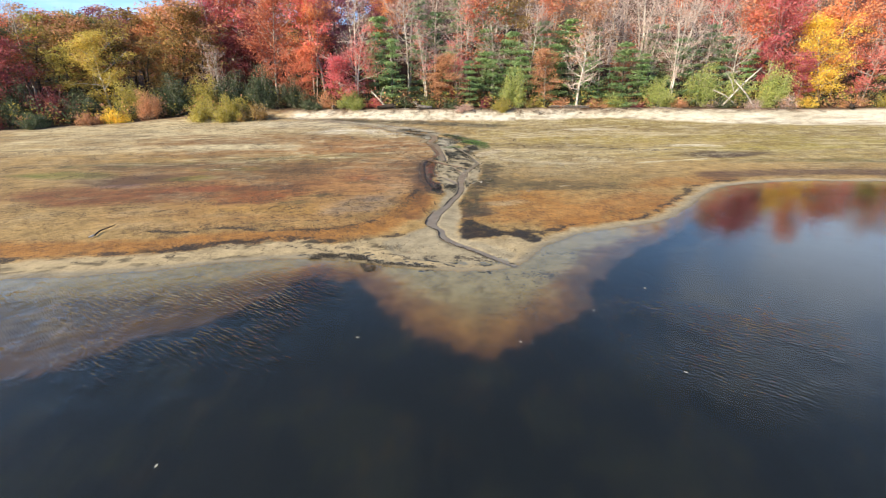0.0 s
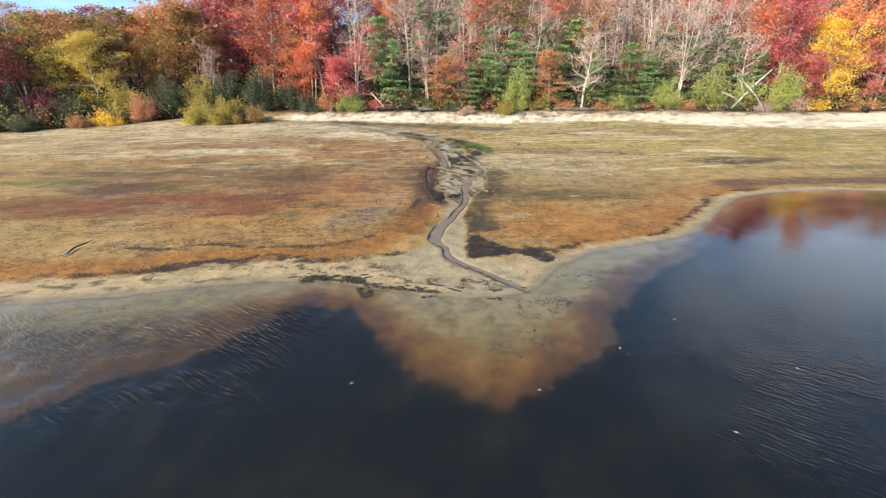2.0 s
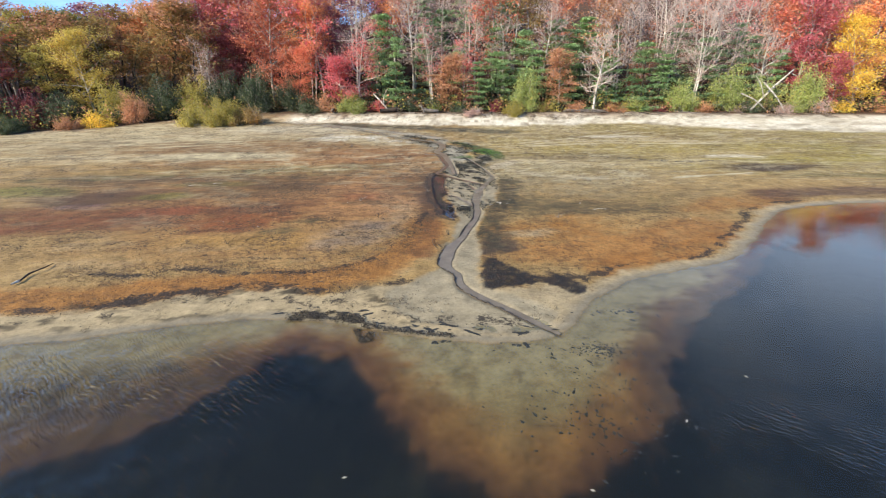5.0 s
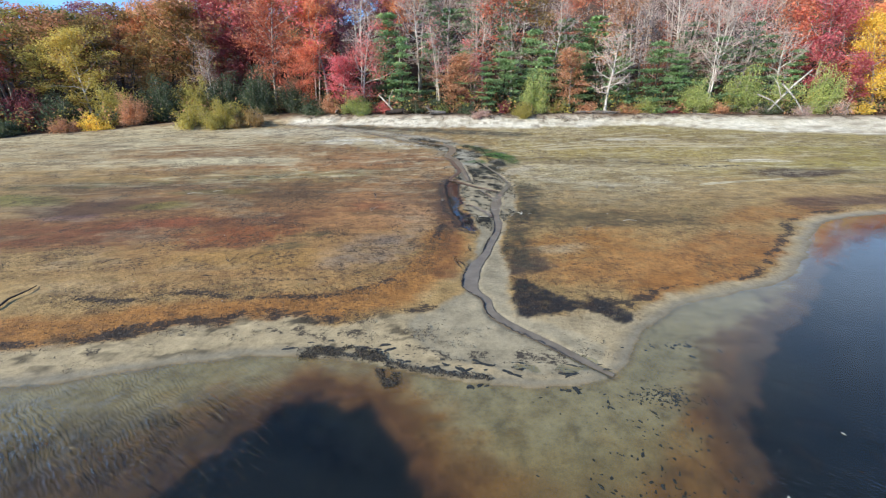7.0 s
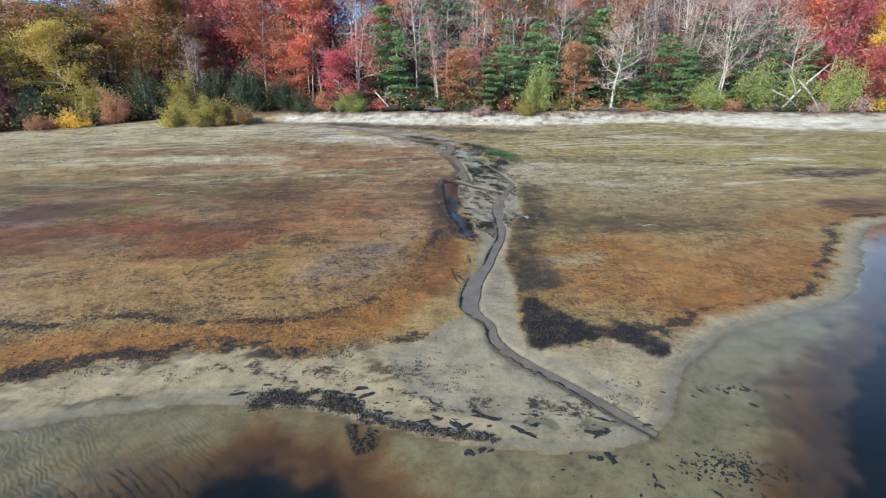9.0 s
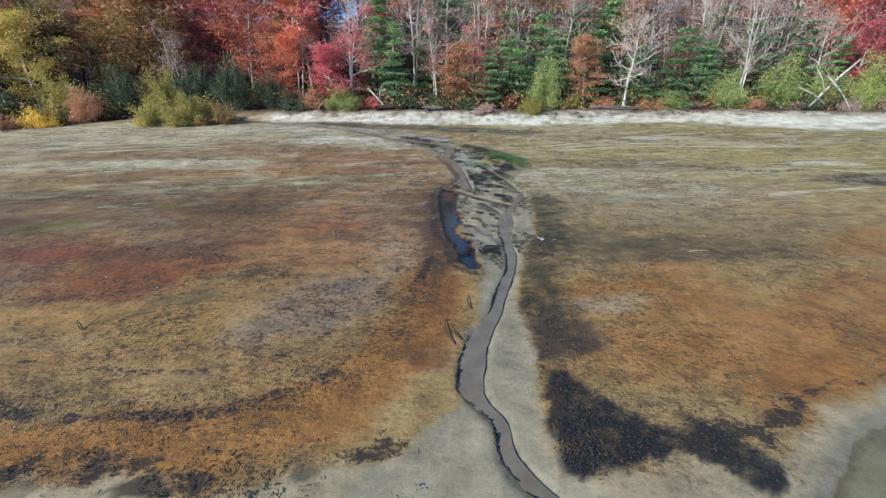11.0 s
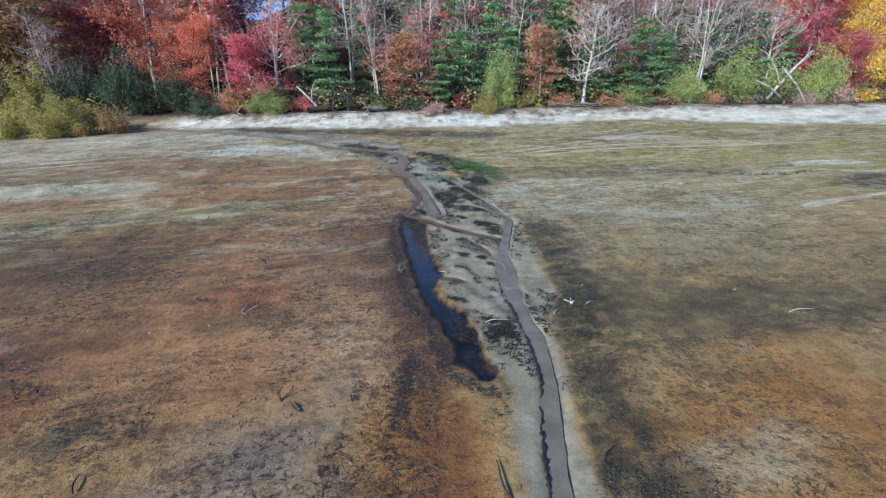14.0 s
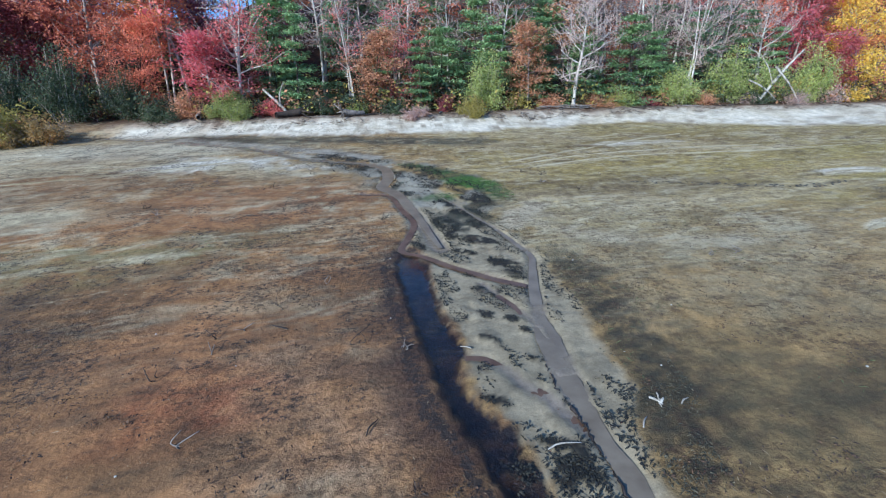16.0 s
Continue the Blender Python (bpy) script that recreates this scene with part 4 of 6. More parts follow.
nx, ny = len(gx), len(gy)
me = bpy.data.meshes.new("ground")
me.vertices.add(nx * ny)
me.vertices.foreach_set("co", np.stack([px, py, pz], 1).astype(np.float32).ravel())
idx = np.arange(nx * ny).reshape(ny, nx)
fq = np.stack([idx[:-1, :-1], idx[:-1, 1:], idx[1:, 1:], idx[1:, :-1]], -1).reshape(-1, 4)
me.loops.add(fq.size)
me.loops.foreach_set("vertex_index", fq.astype(np.int32).ravel())
me.polygons.add(len(fq))
me.polygons.foreach_set("loop_start", np.arange(0, fq.size, 4, dtype=np.int32))
me.polygons.foreach_set("use_smooth", np.ones(len(fq), bool))
me.update(calc_edges=True)
ca = me.color_attributes.new("soil", "FLOAT_COLOR", "POINT")
ca.data.foreach_set("color", np.concatenate([np.clip(tint, 0, 1), wet[:, None]], 1).astype(np.float32).ravel())

fa = me.attributes.new("drift", "FLOAT", "POINT")
fa.data.foreach_set("value", drift.astype(np.float32))
da = me.attributes.new("debris", "FLOAT_VECTOR", "POINT")
# second value: how strongly painted caustic bands and ripple bumps show on the bed
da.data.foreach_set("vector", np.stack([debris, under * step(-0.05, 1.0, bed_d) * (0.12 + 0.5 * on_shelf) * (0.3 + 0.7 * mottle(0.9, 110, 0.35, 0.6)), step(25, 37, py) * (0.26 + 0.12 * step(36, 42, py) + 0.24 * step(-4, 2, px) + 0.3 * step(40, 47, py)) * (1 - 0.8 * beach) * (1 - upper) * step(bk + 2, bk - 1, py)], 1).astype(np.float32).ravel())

gm, nt, p, out = mat("soil")
at = nt.nodes.new("ShaderNodeAttribute")
at.attribute_name = "soil"
co = nt.nodes.new("ShaderNodeTexCoord")
n1 = node(nt, "ShaderNodeTexNoise", Scale=1.3, Detail=9.0, Roughness=0.72)
n2 = node(nt, "ShaderNodeTexNoise", Scale=9.0, Detail=6.0, Roughness=0.7)
n3 = node(nt, "ShaderNodeTexNoise", Scale=45.0, Detail=3.0, Roughness=0.6)
for n in (n1, n2, n3):
    nt.links.new(co.outputs["Object"], n.inputs["Vector"])
r1 = ramp(nt, [(0.32, (0.66, 0.655, 0.65)), (0.5, (1.0, 1.0, 1.0)), (0.68, (1.3, 1.3, 1.3))])
r2 = ramp(nt, [(0.30, (0.74, 0.73, 0.72)), (0.44, (0.97, 0.97, 0.97)), (0.70, (1.14, 1.13, 1.12))])
r3 = ramp(nt, [(0.32, (0.86, 0.86, 0.86)), (0.68, (1.1, 1.1, 1.1))])
col = at.outputs["Color"]
for src, r in ((n1, r1), (n2, r2), (n3, r3)):
    nt.links.new(src.outputs["Fac"], r.inputs[0])
    mul = nt.nodes.new("ShaderNodeMixRGB")
    mul.blend_type, mul.inputs[0].default_value = "MULTIPLY", 1.0
    nt.links.new(col, mul.inputs[1])
    nt.links.new(r.outputs[0], mul.inputs[2])
    col = mul.outputs[0]
# dark weed, straw and twigs in broken streaks
ad = nt.nodes.new("ShaderNodeAttribute")
ad.attribute_name = "debris"
sx = nt.nodes.new("ShaderNodeSeparateXYZ")
nt.links.new(ad.outputs["Vector"], sx.inputs[0])
mpd = nt.nodes.new("ShaderNodeMapping")
mpd.inputs["Rotation"].default_value, mpd.inputs["Scale"].default_value = (0, 0, radians(14)), (0.9, 1.15, 1)
nt.links.new(co.outputs["Object"], mpd.inputs[0])
for scale, lo, hi, colour, amount in ((2.3, 0.545, 0.585, srgb(92, 68, 48), 0.45), (4.5, 0.55, 0.58, srgb(86, 64, 46), 0.5), (9.0, 0.56, 0.59, srgb(76, 56, 40), 0.55)):
    nd = node(nt, "ShaderNodeTexNoise", Scale=scale, Detail=7.0, Roughness=0.68, Distortion=0.25)
    nt.links.new(mpd.outputs[0], nd.inputs["Vector"])
    rd = ramp(nt, [(lo, (0, 0, 0)), (hi, (1, 1, 1))])
    nt.links.new(nd.outputs["Fac"], rd.inputs[0])
    mm = nt.nodes.new("ShaderNodeMath")
    mm.operation = "MULTIPLY"
    nt.links.new(rd.outputs[0], mm.inputs[0])
    nt.links.new(sx.outputs[0], mm.inputs[1])
    m2 = nt.nodes.new("ShaderNodeMath")
    m2.operation, m2.inputs[1].default_value = "MULTIPLY", amount
    nt.links.new(mm.outputs[0], m2.inputs[0])
    mix = nt.nodes.new("ShaderNodeMixRGB")
    nt.links.new(m2.outputs[0], mix.inputs[0])
    nt.links.new(col, mix.inputs[1])
    mix.inputs[2].default_value = (*colour, 1)
    col = mix.outputs[0]
mps = nt.nodes.new("ShaderNodeMapping")
mps.inputs["Rotation"].default_value, mps.inputs["Scale"].default_value = (0, 0, radians(8)), (0.42, 1.0, 1)
nt.links.new(co.outputs["Object"], mps.inputs[0])
for scale, lo, hi, colour, amount in ((0.75, 0.54, 0.60, srgb(216, 200, 160), 0.7), (1.1, 0.55, 0.61, srgb(104, 84, 58), 0.42), (2.4, 0.56, 0.60, srgb(222, 208, 172), 0.6), (3.2, 0.55, 0.585, srgb(96, 76, 52), 0.75), (6.0, 0.57, 0.60, srgb(86, 66, 46), 0.7), (5.2, 0.57, 0.61, srgb(226, 212, 176), 0.6)):
    nd = node(nt, "ShaderNodeTexNoise", Scale=scale, Detail=10.0, Roughness=0.74, Distortion=0.5)
    nt.links.new(mps.outputs[0], nd.inputs["Vector"])
    rd = ramp(nt, [(lo, (0, 0, 0)), (hi, (amount, amount, amount))])
    nt.links.new(nd.outputs["Fac"], rd.inputs[0])
    mm = nt.nodes.new("ShaderNodeMath")
    mm.operation = "MULTIPLY"
    nt.links.new(rd.outputs[0], mm.inputs[0])
    nt.links.new(sx.outputs[2], mm.inputs[1])
    mix = nt.nodes.new("ShaderNodeMixRGB")
    nt.links.new(mm.outputs[0], mix.inputs[0])
    nt.links.new(col, mix.inputs[1])
    mix.inputs[2].default_value = (*colour, 1)
    col = mix.outputs[0]
af = nt.nodes.new("ShaderNodeAttribute")
af.attribute_name = "drift"
nf_ = node(nt, "ShaderNodeTexNoise", Scale=8.0, Detail=9.0, Roughness=0.8, Distortion=0.6)
nt.links.new(mpd.outputs[0], nf_.inputs["Vector"])
ma = nt.nodes.new("ShaderNodeMath")
ma.operation, ma.inputs[1].default_value = "MULTIPLY_ADD", 0.5
nt.links.new(af.outputs["Fac"], ma.inputs[0])
nt.links.new(nf_.outputs["Fac"], ma.inputs[2])
rf = ramp(nt, [(0.71, (0, 0, 0)), (0.78, (0.92, 0.92, 0.92))])
nt.links.new(ma.outputs[0], rf.inputs[0])
mix = nt.nodes.new("ShaderNodeMixRGB")
nt.links.new(rf.outputs[0], mix.inputs[0])
nt.links.new(col, mix.inputs[1])
mix.inputs[2].default_value = (*srgb(56, 48, 42), 1)
col = mix.outputs[0]
mr = nt.nodes.new("ShaderNodeMapRange")
mr.inputs[3].default_value, mr.inputs[4].default_value = 0.95, 0.28
nt.links.new(at.outputs["Alpha"], mr.inputs[0])
nt.links.new(mr.outputs[0], p.inputs["Roughness"])
p.inputs["Specular IOR Level"].default_value = 0.3
b1 = node(nt, "ShaderNodeBump", Strength=0.85, Distance=0.065)
b2 = node(nt, "ShaderNodeBump", Strength=0.3, Distance=0.006)
bs = nt.nodes.new("ShaderNodeMath")
bs.operation, bs.inputs[1].default_value, bs.inputs[2].default_value = "MULTIPLY_ADD", 0.8, 0.12
nt.links.new(sx.outputs[0], bs.inputs[0])
nt.links.new(bs.outputs[0], b1.inputs["Strength"])
nt.links.new(n2.outputs["Fac"], b1.inputs["Height"])
nt.links.new(n3.outputs["Fac"], b2.inputs["Height"])
nt.links.new(b1.outputs[0], b2.inputs["Normal"])
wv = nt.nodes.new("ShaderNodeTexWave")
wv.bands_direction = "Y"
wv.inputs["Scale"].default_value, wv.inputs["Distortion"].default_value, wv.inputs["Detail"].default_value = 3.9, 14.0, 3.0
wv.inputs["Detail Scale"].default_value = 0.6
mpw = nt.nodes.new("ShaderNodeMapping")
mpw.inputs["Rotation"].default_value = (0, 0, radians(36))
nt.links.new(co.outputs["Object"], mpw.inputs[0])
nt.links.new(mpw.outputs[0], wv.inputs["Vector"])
mw = nt.nodes.new("ShaderNodeMath")
mw.operation = "MULTIPLY"
nt.links.new(wv.outputs["Fac"], mw.inputs[0])
nt.links.new(sx.outputs[1], mw.inputs[1])
b3 = node(nt, "ShaderNodeBump", Strength=1.0, Distance=0.005)
nt.links.new(mw.outputs[0], b3.inputs["Height"])
nt.links.new(b2.outputs[0], b3.inputs["Normal"])
nt.links.new(b3.outputs[0], p.inputs["Normal"])
# wave bands lighten and darken the submerged sand's colour, standing in for caustics
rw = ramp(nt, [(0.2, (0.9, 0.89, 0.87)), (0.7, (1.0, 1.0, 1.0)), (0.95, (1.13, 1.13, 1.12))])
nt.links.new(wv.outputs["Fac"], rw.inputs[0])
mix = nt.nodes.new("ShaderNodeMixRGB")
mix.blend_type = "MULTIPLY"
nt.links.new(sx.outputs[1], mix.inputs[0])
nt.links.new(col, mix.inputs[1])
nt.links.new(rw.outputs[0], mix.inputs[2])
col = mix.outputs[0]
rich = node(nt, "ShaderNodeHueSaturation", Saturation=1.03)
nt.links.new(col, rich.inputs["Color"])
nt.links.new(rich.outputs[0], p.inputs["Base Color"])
me.materials.append(gm)
ground = tagged(new("ground", me), "bare ochre and grey mudflat with pale sand beach and woodland floor", "ground", "", "structure")


# ---- water ----
def water_material(name, ripple, bump, clear=(0.83, 0.85, 0.80)):
    m, nt, p, out = mat(name)
    nt.nodes.remove(p)
    co = nt.nodes.new("ShaderNodeTexCoord")
    turn = nt.nodes.new("ShaderNodeMapping")
    turn.inputs["Rotation"].default_value = (0, 0, radians(36))
    mp = nt.nodes.new("ShaderNodeMapping")
    mp.inputs["Scale"].default_value = (0.45, 2.0, 1)
    na = node(nt, "ShaderNodeTexNoise", Scale=ripple, Detail=2.5, Roughness=0.5, Distortion=0.4)
    wa = node(nt, "ShaderNodeTexWave", Scale=2.5, Distortion=11.0, Detail=2.5)
    wa.bands_direction, wa.inputs["Detail Scale"].default_value = "Y", 0.55
    both = nt.nodes.new("ShaderNodeMath")
    both.operation, both.inputs[1].default_value = "MULTIPLY_ADD", 0.16
    nt.links.new(co.outputs["Object"], turn.inputs[0])
    nt.links.new(turn.outputs[0], mp.inputs[0])
    nt.links.new(turn.outputs[0], wa.inputs["Vector"])
    nt.links.new(wa.outputs["Fac"], both.inputs[0])
    nt.links.new(na.outputs["Fac"], both.inputs[2])
    rip = nt.nodes.new("ShaderNodeAttribute")
    rip.attribute_name = "ripple"
    mul = nt.nodes.new("ShaderNodeMath")
    mul.operation = "MULTIPLY"
    nt.links.new(mp.outputs[0], na.inputs["Vector"])
    nt.links.new(both.outputs[0], mul.inputs[0])
    gust = node(nt, "ShaderNodeTexNoise", Scale=0.55, Detail=3.0)
    lull = nt.nodes.new("ShaderNodeMapRange")
    lull.inputs[1].default_value, lull.inputs[2].default_value = 0.36, 0.56
    calm = nt.nodes.new("ShaderNodeMath")
    calm.operation = "MULTIPLY"
    nt.links.new(co.outputs["Object"], gust.inputs["Vector"])
    nt.links.new(gust.outputs["Fac"], lull.inputs[0])
    nt.links.new(lull.outputs[0], calm.inputs[0])
    nt.links.new(rip.outputs["Fac"], calm.inputs[1])
    nt.links.new(calm.outputs[0], mul.inputs[1])
    bp = node(nt, "ShaderNodeBump", Strength=1.0, Distance=bump)
    nt.links.new(mul.outputs[0], bp.inputs["Height"])
    gl = node(nt, "ShaderNodeBsdfGlossy", Roughness=0.03)
    gl.inputs["Color"].default_value = (1, 1, 1, 1)
    tr = nt.nodes.new("ShaderNodeBsdfTransparent")
    tr.inputs[0].default_value = (*clear, 1)
    lw = node(nt, "ShaderNodeLayerWeight", Blend=0.5)
    p5 = nt.nodes.new("ShaderNodeMath")
    p5.operation, p5.inputs[1].default_value = "POWER", 5.0
    fr_n = nt.nodes.new("ShaderNodeMath")
    fr_n.operation, fr_n.inputs[1].default_value, fr_n.inputs[2].default_value = "MULTIPLY_ADD", 0.98, 0.02
    nt.links.new(lw.outputs["Facing"], p5.inputs[0])
    nt.links.new(p5.outputs[0], fr_n.inputs[0])
    nt.links.new(bp.outputs[0], gl.inputs["Normal"])
    nt.links.new(bp.outputs[0], lw.inputs["Normal"])
    mx = nt.nodes.new("ShaderNodeMixShader")
    nt.links.new(fr_n.outputs[0], mx.inputs[0])
    nt.links.new(tr.outputs[0], mx.inputs[1])
    nt.links.new(gl.outputs[0], mx.inputs[2])
    nt.links.new(mx.outputs[0], out.inputs[0])
    return m


POND = water_material("pond_water", 4.2, 0.085)
BROOK = water_material("brook_water", 6.0, 0.003, clear=(0.92, 0.91, 0.9))
wgx, wgy = axis((-16, 24), 0.8, -900, 900, 1.4, 200), np.append(axis((-4, 28), 0.8, -600, 30, 1.4, 200), 32.0)
wX, wY = (a.ravel() for a in np.meshgrid(wgx, wgy))
wi = np.arange(len(wX)).reshape(len(wgy), len(wgx))
pond_mesh = mesh_from("pond_water", [(float(a), float(b), 0.0) for a, b in zip(wX, wY)], [tuple(int(i) for i in q) for q in np.stack([wi[:-1, :-1], wi[:-1, 1:], wi[1:, 1:], wi[1:, :-1]], -1).reshape(-1, 4)], POND)
gust = 0.3 * fbm(wX * 0.25, wY * 0.25, 151) + 0.15 * fbm(wX * 0.8, wY * 0.8, 152)
ripple = 0.8 * step(1.2, 0.6, np.hypot((wX + 8.6) / 6.0, (wY - 10.2) / 3.6) - gust * 2) + 0.4 * step(1.2, 0.6, np.hypot((wX + 7.0) / 6.5, (wY - 13.2) / 2.0) - gust) + 0.26 * step(1.2, 0.6, np.hypot((wX - 7.0) / 3.4, (wY - 9.9) / 3.2) - gust * 2) + 0.25 * step(40, 120, np.hypot(wX, wY))
ra = pond_mesh.attributes.new("ripple", "FLOAT", "POINT")
ra.data.foreach_set("value", np.clip(ripple + 0.03, 0, 1.3).astype(np.float32))
pond = tagged(new("pond_water", pond_mesh),
              "calm dark blue pond water with light ripples", "water", "", "structure")


SILT, nt, p, out = mat("silty_brook_water")
n = node(nt, "ShaderNodeTexNoise", Scale=2.2, Detail=5.0, Roughness=0.6)
co = nt.nodes.new("ShaderNodeTexCoord")
nt.links.new(co.outputs["Object"], n.inputs["Vector"])
rr = ramp(nt, [(0.35, srgb(124, 110, 92)), (0.65, srgb(148, 134, 114))])
nt.links.new(n.outputs["Fac"], rr.inputs[0])
nt.links.new(rr.outputs[0], p.inputs["Base Color"])
p.inputs["Roughness"].default_value, p.inputs["IOR"].default_value = 0.28, 1.33
RUST = SILT.copy()
RUST.name = "rusty_brook_water"
for el, c in zip(RUST.node_tree.nodes["Color Ramp"].color_ramp.elements, (srgb(92, 68, 52), srgb(126, 100, 80))):
    el.color = (*c, 1)


def ribbon(name, line, half, drop, material, label, seed):
    """Silty running water lying in its channel, wider and narrower as it goes."""
    line = spline(np.asarray(line)[::2], 6)
    t = np.gradient(line, axis=0)
    t /= np.linalg.norm(t, axis=1)[:, None]
    nrm = np.stack([-t[:, 1], t[:, 0]], 1)
    z = np.maximum(ground_base(line[:, 0], line[:, 1])[0] - drop, 0.006)
    s = np.cumsum(np.hypot(*np.gradient(line, axis=0).T))
    half = np.interp(line[:, 1], *STREAM_HALF) if name == "stream_water" else half
    if name == "upper_brook_water":
        half = np.interp(line[:, 1], (33.6, 36, 40, 42, 45, 50, 56), (0.08, 0.14, 0.26, 0.4, 0.34, 0.3, 0.2))
    wl_, wr_ = (half * (1 + 0.5 * fbm(s * 0.9, s * 0 + k, seed) + 0.35 * fbm(s * 3.0, s * 0 + k, seed + 1)) for k in (3.3, 9.1))
    v = []
    for p0, n0, zz, a, c in zip(line, nrm, z, wl_, wr_):
        v += [(*(p0 + n0 * a), zz), (*(p0 - n0 * c), zz)]
    f = [(2 * i, 2 * i + 1, 2 * i + 3, 2 * i + 2) for i in range(len(line) - 1)]
    return tagged(new(name, mesh_from(name, v, f, material)), label, "water", "", "structure"), line, nrm, wl_, z


pool_ring = spline(POOL + [POOL[0]], 5)[:-1]
pool_out = np.roll(pool_ring, -1, 0) - np.roll(pool_ring, 1, 0)
pool_ring = pool_ring + 0.4 * np.stack([pool_out[:, 1], -pool_out[:, 0]], 1) / np.linalg.norm(pool_out, axis=1)[:, None]
tagged(new("pool_water", mesh_from("pool_water", [(x, y, 0.062) for x, y in pool_ring][::-1], [tuple(range(len(pool_ring)))], BROOK)), "still dark pool beside the brook", "water", "", "structure")
_, s_line, s_nrm, s_half, s_z = ribbon("stream_water", STREAM, 0.2, 0.042, SILT, "shallow silty grey brook over the mudflat", 161)
ribbon("upper_brook_water", UPPER, 0.2, 0.03, SILT, "shallow pale grey upper brook over sand", 177)
ribbon("side_channel_water", SIDE, 0.1, 0.045, RUST, "thin rusty side thread of the brook", 165)
ribbon("cross_channel_water", CROSS, 0.08, 0.05, RUST, "thin rusty cross thread of the brook", 169)
ribbon("cut_channel_water", CUT, 0.08, 0.05, RUST, "thin rusty cut between sand bars", 173)
edge_m, nt, p, out = mat("wet_peat_edge")
p.inputs["Base Color"].default_value, p.inputs["Roughness"].default_value = (*srgb(40, 34, 30), 1), 0.6
n = node(nt, "ShaderNodeTexNoise", Scale=20.0, Detail=4.0)
rr = ramp(nt, [(0.35, srgb(24, 20, 18)), (0.7, srgb(76, 62, 50))])
nt.links.new(n.outputs["Fac"], rr.inputs[0])
nt.links.new(rr.outputs[0], p.inputs["Base Color"])
r0 = np.random.default_rng(181)
for y0, y1 in ((14.8, 16.6), (16.7, 18.15), (18.2, 20.3), (21.3, 23.2), (23.3, 25.3), (25.5, 27.6)):
    sel = np.flatnonzero((s_line[:, 1] > y0) & (s_line[:, 1] < y1))
    bt = Tubes()
    pts = np.column_stack([s_line[sel] + s_nrm[sel] * (s_half[sel] + 0.01)[:, None], s_z[sel] + 0.012]) + r0.normal(0, 0.012, (len(sel), 3))
    bt.add(pts, np.maximum(0.01, 0.024 * r0.uniform(0.3, 1.6, len(sel)) * np.sin(np.linspace(0.2, 2.9, len(sel)))), 5)
    tagged(new("undercut_bank", bt.mesh("undercut_bank", edge_m)), "dark undercut edge of the brook's bank", "bank", "", "structure")


# ---- pale wheel tracks and sand lips on the far flat ----
TRACK, nt, p, out = mat("pale_track_sand")
n = node(nt, "ShaderNodeTexNoise", Scale=3.0, Detail=6.0, Roughness=0.7)
rr = ramp(nt, [(0.36, srgb(150, 132, 96)), (0.6, srgb(216, 202, 166))])
nt.links.new(n.outputs["Fac"], rr.inputs[0])
nt.links.new(rr.outputs[0], p.inputs["Base Color"])
p.inputs["Roughness"].default_value = 0.95


def sand_lip(name, pts, half, rise, label, seed):
    """A low ridge of pale sand, broken and uneven."""
    line = spline(pts, 14)
    t = np.gradient(line, axis=0)
    t /= np.linalg.norm(t, axis=1)[:, None]
    nrm = np.stack([-t[:, 1], t[:, 0]], 1)
    s = np.arange(len(line)) * 1.0
    w = half * np.clip(0.9 + 2.6 * fbm(s * 0.21, s * 0, seed), 0.08, 2.2)
    line = line + nrm * (0.25 * fbm(s * 0.13, s * 0 + 5, seed))[:, None]
    z = height(line[:, 0], line[:, 1])
    v = []
    for q, n0, zz, a in zip(line, nrm, z, w):
        v += [(*(q + n0 * a), zz - 0.05), (*q, zz + rise), (*(q - n0 * a), zz - 0.05)]
    f = []
    for i in range(len(line) - 1):
        f += [(3 * i, 3 * i + 1, 3 * i + 4, 3 * i + 3), (3 * i + 1, 3 * i + 2, 3 * i + 5, 3 * i + 4)]
    return tagged(new(name, mesh_from(name, v, f, TRACK, True)), label, "track", "", "structure")


for k, pts in enumerate([[(4.2, 42.0), (9, 43.6), (14, 44.4), (20, 44.2), (27, 44.6)], [(4.6, 42.9), (9, 44.6), (15, 45.6), (22, 45.6)], [(5.4, 44.2), (10, 46.2), (15, 48.6), (20, 50.4)], [(-26, 42.8), (-19, 44.9), (-13, 46.6), (-9, 48.4)], [(-25, 41.6), (-18, 43.8), (-12, 45.6), (-8.4, 47.3)]]):
    sand_lip("wheel_track", pts, 0.13, 0.035, "pale wheel track across the dry flat", 190 + k)
sand_lip("sand_lip", [(13.6, 32.3), (15.4, 32.9), (17.2, 33.4), (19.6, 34.0)], 0.22, 0.05, "pale crusted sand lip on the flat", 199)
sand_lip("sand_lip", [(18.9, 38.6), (20.6, 39.2), (22.6, 38.9)], 0.3, 0.05, "pale crusted sand lip beside dark mud", 200)
sand_lip("sand_lip", [(12.6, 47.8), (14.6, 48.3), (17.4, 47.9)], 0.4, 0.05, "pale crusted sand lip on olive flat", 201)

# ---- the wood behind the beach ----
def red_maple(x, y, h, leaf, label, shape="broad_a", bark="grey", wide=None, turn=0):
    base = {"broad_a": 12, "broad_b": 12, "broad_c": 12, "tall_a": 16, "tall_b": 16, "spray_a": 10, "bare_a": 15, "bare_b": 15, "bare_c": 9, "sapling": 7}[shape]
    return plant(shape, x, y, h / base, wide or h / base, turn, leaf, bark, "broadleaf_tree", label, "tree", "trees at the wood's edge")


